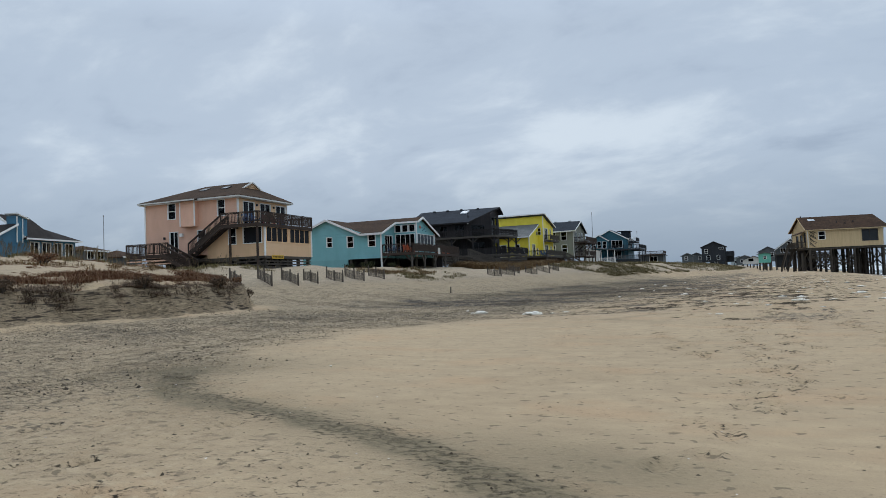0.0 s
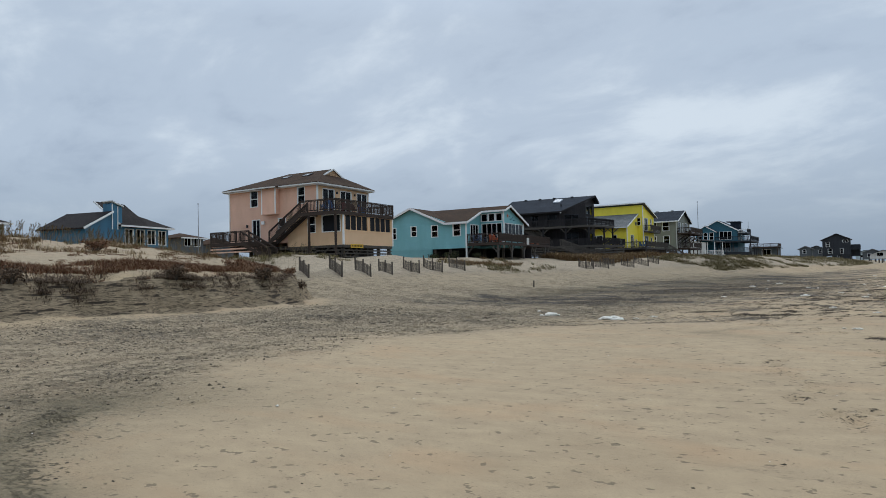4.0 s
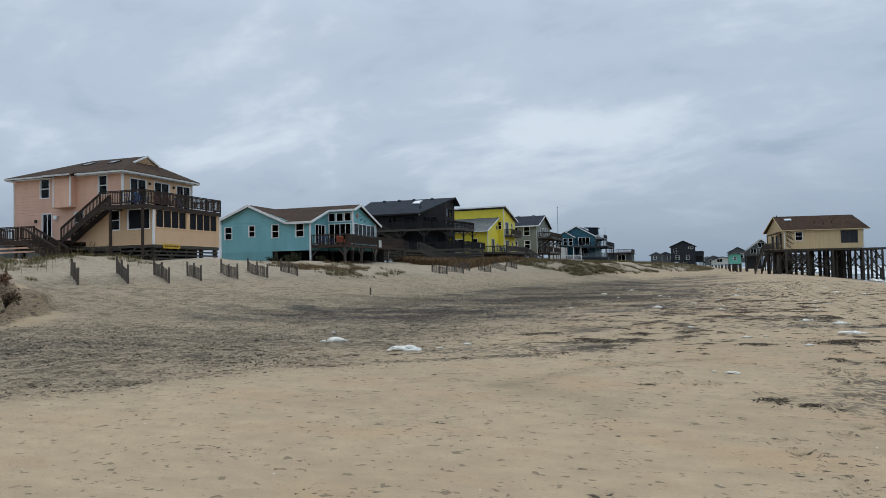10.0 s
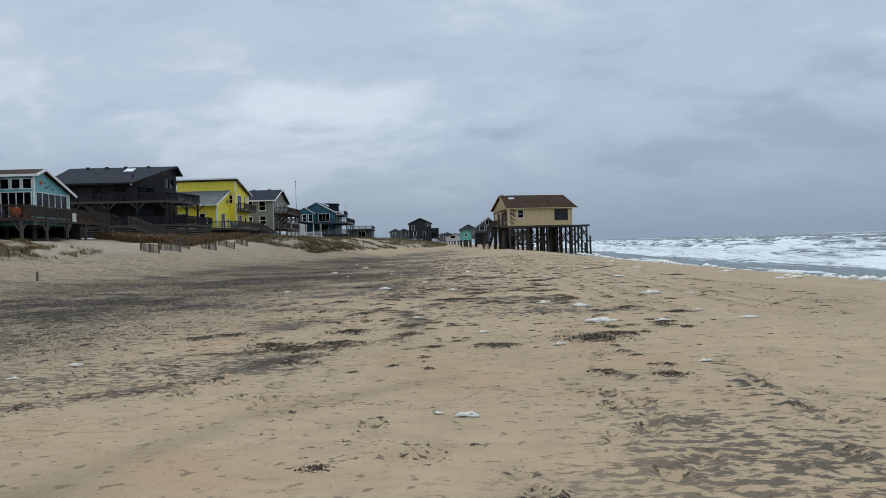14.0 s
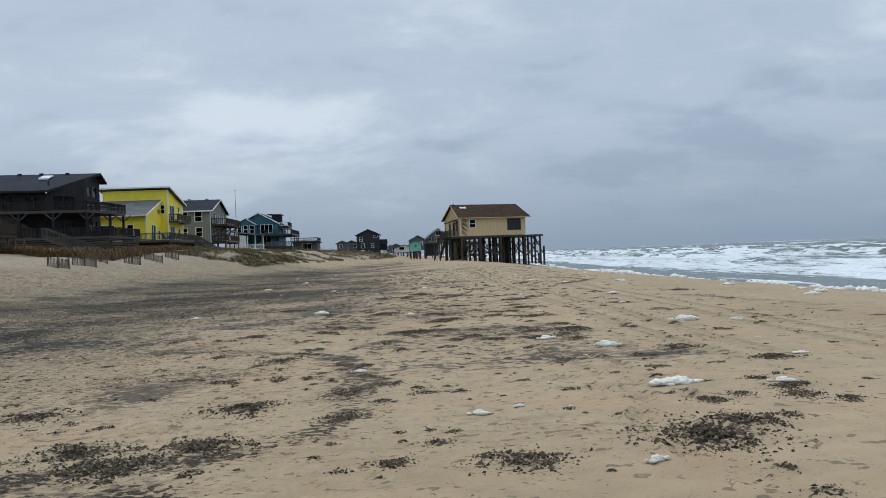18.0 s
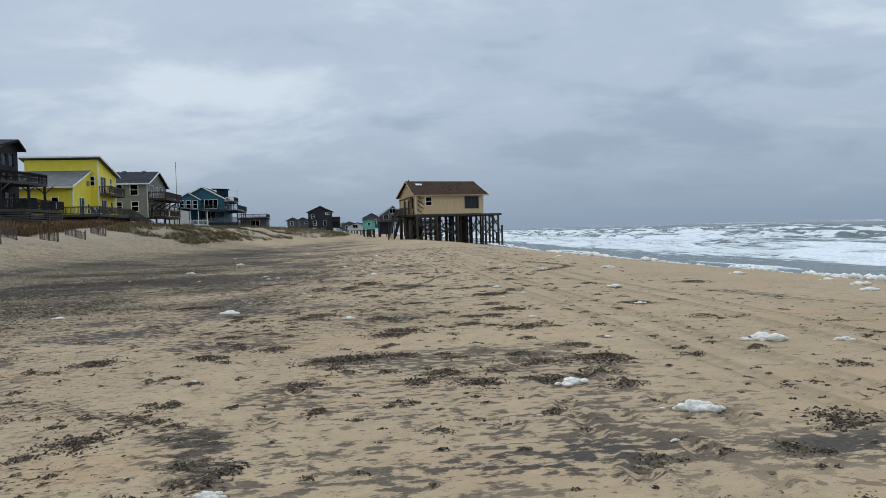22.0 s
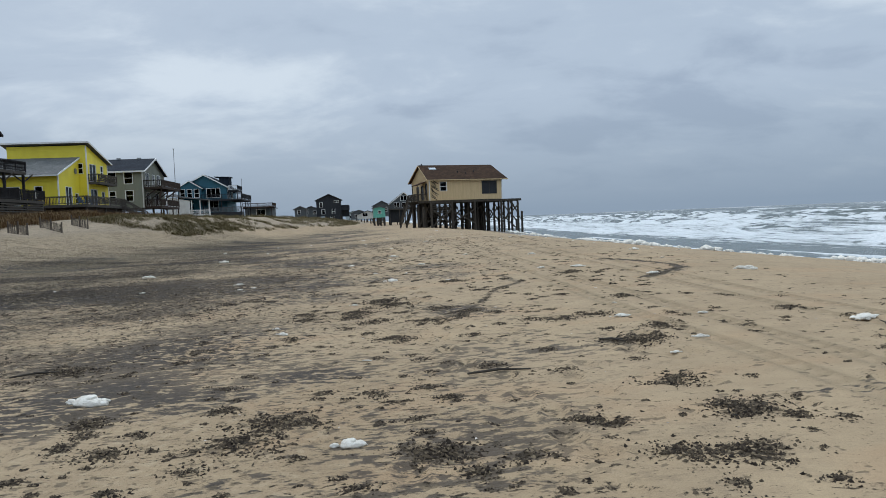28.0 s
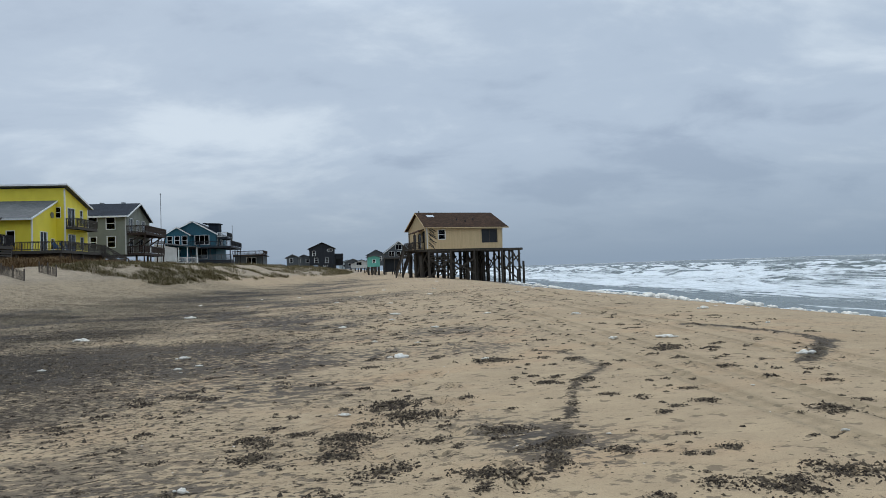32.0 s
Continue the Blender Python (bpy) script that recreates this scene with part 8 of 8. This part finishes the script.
def raw_mesh(name, verts, faces, material, label, category):
    me = bpy.data.meshes.new(name)
    me.vertices.add(len(verts))
    me.vertices.foreach_set("co", np.asarray(verts, np.float32).ravel())
    k = faces.shape[1]
    me.loops.add(faces.size)
    me.loops.foreach_set("vertex_index", faces.ravel().astype(np.int32))
    me.polygons.add(len(faces))
    me.polygons.foreach_set("loop_start", np.arange(0, faces.size, k, dtype=np.int32))
    me.update(calc_edges=True)
    me.materials.append(material)
    me.validate()
    return tagged(new(name, me), label, category, kind="stuff")


def island_mat(name, *stops, rough=0.9):
    m, nodes, links, b = base_mat(name, rough)
    b.inputs["Specular IOR Level"].default_value = 0.15
    g = nodes.new("ShaderNodeNewGeometry")
    col = ramp_of(nodes, links, g.outputs["Random Per Island"], *stops)
    small = ramp_of(nodes, links, grain(nodes, links, 35, 3.0), (0.3, (0.75, 0.75, 0.75)), (0.7, (1.2, 1.2, 1.2)))
    links.new(mix_of(nodes, links, 1.0, col, small, "MULTIPLY"), b.inputs["Base Color"])
    return m


WRACK = island_mat("dark_wrack", (0.0, (0.016, 0.012, 0.009)), (0.6, (0.045, 0.033, 0.023)), (1.0, (0.10, 0.076, 0.05)))
CLOD = island_mat("sand_clods", (0.0, (0.04, 0.03, 0.02)), (0.6, (0.105, 0.08, 0.052)), (1.0, (0.24, 0.186, 0.12)))
DARKCLOD = island_mat("dark_clods", (0.0, (0.045, 0.035, 0.025)), (0.6, (0.12, 0.094, 0.063)), (1.0, (0.21, 0.165, 0.11)))
SHELL = island_mat("shell_bits", (0.0, (0.30, 0.26, 0.22)), (1.0, (0.62, 0.58, 0.52)))

r = np.random.RandomState(78)
rows = []
for x, y, size in CENTRES:
    far = 1.0 if y < 50 else 0.5
    near = 1.0 if abs(x) < 4 else 0.6
    count = int((22 + 3600 * size * size) * far * near)
    px, py = x + r.normal(0, size * 0.40, count), y + r.normal(0, size * 0.33, count)
    px, py = px + 0.4 * size * (fbm(px, py, 0.25, 2, 441) - 0.5) * 2, py + 0.3 * size * (fbm(px, py, 0.25, 2, 443) - 0.5) * 2
    s = (0.004 + 0.013 * r.rand(count) ** 2.0) * (0.8 + 0.6 * size) * (1.0 if y < 46 else 1.5)
    heap = np.exp(-(((px - x) / (0.5 * size)) ** 2 + ((py - y) / (0.35 * size)) ** 2))
    rows.append(np.stack([px, py, 0.0 + 0.06 * size * heap * r.rand(count), s, r.uniform(0.45, 0.9, count)], -1))
rows = np.concatenate(rows)
rows[:, 2] += top_of(rows[:, 0], rows[:, 1]) + 0.003
pick = r.rand(len(rows)) < 0.6
scatter_mesh("wrack", rows[pick], WRACK, "scattered dark dried seaweed and damp clods on sand", "seaweed")
px, py = r.uniform(-18, 7, 60000), r.uniform(2.5, 66, 60000)
tt = np.maximum(0.8 * trodden(px, py), 0.8 * mineral(px, py)) + 0.012
ok = r.rand(60000) < tt * 0.8
loose = np.stack([px[ok], py[ok], top_of(px[ok], py[ok]) + 0.003, r.uniform(0.006, 0.02, ok.sum()), r.uniform(0.25, 0.6, ok.sum())], -1)
px, py = r.uniform(-20, 7, 150000), r.uniform(4, 90, 150000)
tt = np.clip(0.9 * trodden(px, py) + 0.8 * mineral(px, py), 0, 1) * smooth(0.46, 0.58, fbm(px, py * 0.6, 0.9, 3, 431))
ok = r.rand(150000) < tt * np.where(py < 30, 0.35, 0.55)
tall = np.stack([px[ok], py[ok], top_of(px[ok], py[ok]) + 0.005, r.uniform(0.010, 0.034, ok.sum()) * np.clip(np.hypot(px[ok], py[ok] - np.clip(py[ok], 0, 38)) / 9 + 0.02 * np.abs(px[ok]), 0.45, 1.0), r.uniform(0.5, 0.9, ok.sum())], -1)
scatter_mesh("trampled_clods", tall, DARKCLOD, "crumbled dark clods kicked up along the trampled sand", "sand")
scatter_mesh("sand_clods", np.concatenate([rows[~pick], loose]), CLOD, "small damp clods of trampled sand", "sand")
px, py = r.uniform(-9, 6, 420), r.uniform(5, 55, 420)
scatter_mesh("shell_bits", list(zip(px, py, top_of(px, py) + 0.004, r.uniform(0.004, 0.012, 420), r.uniform(0.3, 0.5, 420))), SHELL, "small pale shell fragments on the sand", "shells")

for k, (x, y, turn, length) in enumerate(((0.05, 40.05, 4, 0.62), (1.5, 41.0, -40, 0.3), (4.6, 40.7, 50, 0.4), (-4.9, 41.6, 20, 0.5))):
    t = thing("driftwood_stick", (x, y, float(land(x, y)) + 0.02), turn, "thin dark driftwood stick lying on the sand", "stick", "driftwood sticks")
    bm = bmesh.new()
    pole(bm, (-length / 2, 0, 0), (0.0, 0.03, 0.012), 0.011, 0.014, 6)
    pole(bm, (0.0, 0.03, 0.012), (length / 2, 0, 0.0), 0.014, 0.007, 6)
    part("stem", bm, PILE, t)
    bm = bmesh.new()
    pole(bm, (0.05, 0.03, 0.01), (0.16, 0.1, 0.02), 0.008, 0.004, 5)
    part("twig", bm, PILE, t)


# ---- dune plants ----
def blades(name, tufts, material, label, category, per=14, broad=1.0, droop=0.0, fall=0.95):
    """Bent grass blades in tufts; tufts: rows of x, y, height, spread."""
    r = np.random.RandomState(len(tufts) + 5)
    t = np.repeat(np.array(tufts), per, axis=0)
    n = len(t)
    a = r.uniform(0, 6.28, n)
    rad = t[:, 3] * np.sqrt(r.rand(n)) * 0.55
    bx, by = t[:, 0] + rad * np.cos(a), t[:, 1] + rad * np.sin(a)
    bz = land(bx, by) - 0.04
    hgt = t[:, 2] * r.uniform(0.5, 1.1, n)
    lean = r.uniform(0.15, 1.15, n) * hgt
    la = a + r.normal(0, 0.7, n)
    dx, dy = np.cos(la) * lean - 0.18 * hgt, np.sin(la) * lean
    w = r.uniform(0.006, 0.014, n) * (0.6 + t[:, 2]) * broad
    dx = dx + droop * hgt
    sx, sy = -np.sin(la) * w, np.cos(la) * w
    base, mid_p, tip = np.stack([bx, by, bz], -1), np.stack([bx + dx * 0.35, by + dy * 0.35, bz + hgt * (0.62 if fall > 0 else 0.25)], -1), np.stack([bx + dx, by + dy, bz + hgt * fall * r.uniform(0.6, 1.0, n)], -1)
    s = np.stack([sx, sy, 0 * sx], -1)
    v = np.stack([base - s, base + s, mid_p + s * 0.8, mid_p - s * 0.8, tip], 1).reshape(-1, 3)
    k = 5 * np.arange(n)[:, None]
    f = np.concatenate([k + np.array(((0, 1, 2),)), k + np.array(((0, 2, 3),)), k + np.array(((3, 2, 4),))])
    return raw_mesh(name, v, f, material, label, category)


RUSTY = island_mat("rust_red_dune_plants", (0.0, (0.07, 0.037, 0.022)), (0.5, (0.175, 0.082, 0.045)), (1.0, (0.29, 0.185, 0.105)))
MARRAM = island_mat("marram_grass", (0.0, (0.06, 0.052, 0.024)), (0.5, (0.125, 0.10, 0.045)), (1.0, (0.24, 0.19, 0.10)))
DARKLEAF = island_mat("dark_shrub_leaves", (0.0, (0.014, 0.018, 0.009)), (0.6, (0.035, 0.04, 0.018)), (1.0, (0.08, 0.075, 0.035)))
GREENISH = island_mat("green_brown_grass", (0.0, (0.06, 0.06, 0.026)), (0.5, (0.15, 0.13, 0.055)), (1.0, (0.30, 0.225, 0.115)))
BROWNGRASS = island_mat("brown_dune_scrub", (0.0, (0.075, 0.046, 0.023)), (0.5, (0.165, 0.102, 0.05)), (1.0, (0.29, 0.20, 0.105)))
ROOTS = island_mat("dark_roots", (0.0, (0.045, 0.03, 0.021)), (0.6, (0.11, 0.075, 0.05)), (1.0, (0.22, 0.155, 0.10)))
OATS = island_mat("sea_oats", (0.0, (0.09, 0.07, 0.04)), (1.0, (0.22, 0.17, 0.10)))


def field(count, x0, x1, y0, y1, height, spread_m, seed, size=2.5, cover=0.5):
    r = np.random.RandomState(seed)
    x, y = r.uniform(x0, x1, count), r.uniform(y0, y1, count)
    k = fbm(x, y, size, 3, seed) > 1 - cover
    x, y = x[k], y[k]
    return np.stack([x, y, height * r.uniform(0.6, 1.25, len(x)), spread_m * r.uniform(0.6, 1.3, len(x))], -1)


strip = field(5200, -3.9, -1.3, -6, 27.5, 0.24, 0.32, 401, 1.1, 0.66)
edge = field(2200, -1.5, -0.5, -6, 27.5, 0.15, 0.25, 422, 0.7, 0.34)
behind = field(9000, -12.0, -3.4, -6, 27, 0.11, 0.14, 423, 0.9, 0.42)
red = np.concatenate([strip, edge, behind])
red[:, 0] += bluff_line(red[:, 1])
red = red[land(red[:, 0], red[:, 1]) > 1.3]
blades("dune_plants", red, RUSTY, "low rust-red dune plants along the eroded edge", "plants", 26, 0.8)
lip = field(1500, -1.0, -0.3, -4, 28, 0.2, 0.35, 421, 0.9, 0.5)
lip[:, 0] += bluff_line(lip[:, 1])
blades("overhanging_roots", lip, ROOTS, "dark matted roots and stems hanging over the eroded edge", "plants", 40, 0.7, 0.5, 0.1)
grn = np.concatenate([field(4800, -43, -33.5, -14, 14, 0.5, 0.6, 402, 1.8, 0.62), field(900, -40, -30, 14, 34, 0.34, 0.5, 403, 1.4, 0.34), field(300, -42, -37, 36, 46, 0.35, 0.4, 404, 1.5, 0.5)])
blades("dune_grass", grn, GREENISH, "green-brown grass covering the near dune", "grass", 30, 0.8)
brn = np.concatenate([field(2600, -42, -33.0, 2, 19, 0.48, 0.6, 405, 1.8, 0.62), field(1800, -42, -26, 15, 30, 0.34, 0.5, 425, 1.5, 0.38), field(5200, -38.5, -31.0, 84, 150, 0.95, 0.8, 406, 3.0, 0.85), field(500, -37, -32.5, 57, 68, 0.4, 0.5, 414, 1.5, 0.5)])
blades("brown_grass", brn, BROWNGRASS, "brown winter grass on the dune crest", "grass", 24, 0.9)
mar = np.concatenate([field(480, -35.5, -28.5, 56, 70, 0.5, 0.5, 407, 1.6, 0.45), field(2000, -30, -17.0, 102, 116, 0.5, 0.5, 408, 1.8, 0.5), field(2600, -28, -13.5, 104, 150, 0.55, 0.6, 409, 2.4, 0.50), field(2400, -30, -6, 150, 260, 0.8, 0.9, 410, 6.0, 0.55)])
toe_x = np.interp(mar[:, 1], TOE_Y, TOE_X)
mar = mar[mar[:, 0] < toe_x - 2.2]
blades("marram_grass", mar, MARRAM, "tufts of yellow-green marram grass on pale dune sand", "grass", 18, 0.9, -0.25)


def sea_oats(tufts):
    """Tall thin stalks with drooping seed heads."""
    r = np.random.RandomState(500)
    v, f = [], []
    for x, y, hgt, _ in tufts:
        z = float(land(x, y)) - 0.05
        d = r.uniform(-0.22, 0.05)
        e = r.uniform(-0.1, 0.1)
        k = len(v)
        w = 0.007
        p0, p1, p2 = (x, y, z), (x + d * 0.4, y + e * 0.4, z + hgt * 0.7), (x + d, y + e, z + hgt)
        v += [(p0[0], p0[1] - w, p0[2]), (p0[0], p0[1] + w, p0[2]), (p1[0], p1[1] + w, p1[2]), (p1[0], p1[1] - w, p1[2]), (p2[0], p2[1] + w * 0.6, p2[2]), (p2[0], p2[1] - w * 0.6, p2[2])]
        f += [(k, k + 1, k + 2), (k, k + 2, k + 3), (k + 3, k + 2, k + 4), (k + 3, k + 4, k + 5)]
        for s in range(6):
            t = s / 6
            c = (p2[0] + (t - 0.4) * 0.16, p2[1] + r.uniform(-0.05, 0.05), p2[2] - 0.28 + t * 0.3)
            k = len(v)
            q = r.uniform(0.012, 0.026)
            v += [(c[0] - 0.035, c[1], c[2] - 0.04), (c[0], c[1] + q, c[2]), (c[0] + 0.05, c[1], c[2] + 0.04), (c[0], c[1] - q, c[2])]
            f += [(k, k + 1, k + 2), (k, k + 2, k + 3)]
    raw_mesh("sea_oats", np.array(v), np.array(f), OATS, "tall dry sea oats with drooping seed heads", "grass")


oat = np.concatenate([field(650, -40, -32, 12, 33, 0.8, 0.2, 411, 2.5, 0.62), field(150, -41, -34, 33, 45, 0.9, 0.2, 412, 2.0, 0.5), field(60, -40, -35, -2, 14, 1.1, 0.2, 413, 2.0, 0.5)])
sea_oats(oat)


def shrub(x, y, size, seed, material, label):
    """A low bush: crooked stems and many small leaf clumps."""
    g = float(land(x, y))
    t = thing("shrub", (x, y, g), 0, label, "shrub")
    r = random.Random(seed)
    bm, leaf = bmesh.new(), bmesh.new()
    for k in range(9):
        a = r.uniform(0, 6.28)
        tip = Vector((math.cos(a) * size * r.uniform(0.3, 0.9), math.sin(a) * size * r.uniform(0.3, 0.9), size * r.uniform(0.45, 0.8)))
        pole(bm, (0, 0, -0.1), tip * 0.6, 0.03, 0.018, 5)
        pole(bm, tip * 0.6, tip, 0.018, 0.006, 5)
        for m in range(90):
            c = tip * r.uniform(0.45, 1.05) + Vector((r.gauss(0, 0.17), r.gauss(0, 0.17), r.gauss(0, 0.12))) * size
            c.z = max(c.z, 0.0)
            n = Vector((r.gauss(0, 1), r.gauss(0, 1), r.gauss(0, 1))).normalized()
            s = n.orthogonal().normalized() * r.uniform(0.05, 0.1) * size
            q = n.cross(s) * 0.6
            leaf.faces.new([leaf.verts.new(c + w) for w in (-s, q, s, -q)])
    part("stems", bm, PILE, t)
    part("leaves", leaf, material, t)


for k, (x, y, s) in enumerate(((-41.0, 67.2, 1.1), (-43.2, 67.0, 0.8), (-38.3, 68.2, 0.6))):
    shrub(x, y, s, 90 + k, DARKLEAF, "dark green low shrub beside the teal cottage")
for k, (x, y, s) in enumerate(((-24.0, 24.0, 0.5), (-22.6, 26.0, 0.4), (-29.5, 21.0, 0.6), (-22.3, 8.0, 0.45))):
    shrub(x, y, s, 190 + k, RUSTY, "straggly reddish-brown dune shrub")
for k, (y, off, s) in enumerate(((3.2, -0.5, 0.45), (7.9, -0.5, 0.55), (9.1, -0.4, 0.4), (13.6, -0.5, 0.5), (18.6, -0.4, 0.45), (22.6, -0.5, 0.5), (25.6, -0.1, 0.45))):
    shrub(float(bluff_line(np.array(y))) + off, y, s, 230 + k, ROOTS, "dark matted root clump on the eroded dune edge")



# ---- deck furniture ----
def adirondack(material, label):
    t = thing("deck_chair", (0, 0, -50), 0, label, "chair", "deck chairs")
    bm = bmesh.new()
    for k in range(5):
        beam(bm, (0.32 - k * 0.11, -0.26, 0.36 - k * 0.025), (0.32 - k * 0.11, 0.26, 0.36 - k * 0.025), 0.095, 0.025)
    part("seat", bm, material, t)
    for k in range(5):
        y = -0.22 + k * 0.11
        bm = bmesh.new()
        beam(bm, (-0.2, y, 0.26), (-0.48, y * 1.25, 1.02 - abs(k - 2) * 0.05), 0.1, 0.022, up=(0, 1, 0))
        part("back_slat", bm, material, t)
    for s in (-1, 1):
        bm = bmesh.new()
        beam(bm, (0.42, 0.32 * s, 0.58), (-0.36, 0.32 * s, 0.55), 0.12, 0.025)
        part("armrest", bm, material, t)
        for x in (0.34, -0.3):
            bm = bmesh.new()
            beam(bm, (x, 0.3 * s, 0), (x, 0.3 * s, 0.57), 0.09, 0.03, up=(0, 1, 0))
            part("leg", bm, material, t)
    return t


def put_chairs(h, master, places):
    """Chairs at (u, v, z, turn) of a house."""
    for k, (u, v, z, turn) in enumerate(places):
        c, s = math.cos(h.turn), math.sin(h.turn)
        m = pose(h.at[0] + c * u - s * v, h.at[1] + s * u + c * v, z, 0, 0, turn + math.degrees(h.turn))
        if k == 0:
            master.matrix_world = m
        else:
            copy_thing(master, m)


put_chairs(teal, adirondack(ORANGE, "orange slatted deck chair on the cottage deck"), ((2.2, 2.6, 4.75, -20), (2.4, 3.3, 4.75, 0), (3.2, 11.3, 4.75, 10), (3.2, 12.6, 4.75, -15), (3.2, 13.6, 4.75, 0)))
put_chairs(teal, adirondack(BLUEPLASTIC, "blue slatted deck chair on the cottage deck"), ((0.9, 0.7, 4.75, -60), (1.6, 0.9, 4.75, -40)))
put_chairs(peach, adirondack(BLUEPLASTIC, "blue slatted deck chair on the upper deck"), ((1.2, -0.4, 7.2, -30), (2.2, -0.4, 7.2, 10), (2.2, 4.0, 7.2, 0)))
put_chairs(peach, adirondack(REDPLASTIC, "dark red slatted deck chair on the upper deck"), ((2.2, 1.6, 7.2, 0), (2.2, 2.6, 7.2, -10)))
put_chairs(yellow, adirondack(SIGNYELLOW, "yellow slatted deck chair on the wide deck"), ((-3.0, -6.9, 4.85, -90), (-2.2, -6.9, 4.85, -80)))
put_chairs(yellow, adirondack(BLUEPLASTIC, "blue slatted deck chair on the wide deck"), ((1.2, -5.0, 4.85, -20), (1.5, -3.8, 4.85, 0), (1.5, -2.4, 4.85, 10)))
put_chairs(white, adirondack(DEEPBLUE, "dark slatted deck chair on the balcony"), ((-0.7, -8.0, 7.68, 0), (-0.7, -3.6, 7.68, 10), (-0.7, -1.6, 7.68, -10)))

t = thing("sign", (0, 0, 0), 0, "small yellow sign with dark lettering under the porch", "sign")
t.matrix_world = peach.root.matrix_world @ Matrix.Translation((3.0, 0.9, 3.92 - peach.g))
bm = bmesh.new()
box(bm, 0, 0.04, 0, 1.9, 0, 0.34)
part("board", bm, SIGNYELLOW, t)
for k in range(7):
    bm = bmesh.new()
    box(bm, 0.041, 0.05, 0.15 + k * 0.23, 0.31 + k * 0.23, 0.11, 0.24)
    part("letter_bar", bm, BROWNDECK, t)
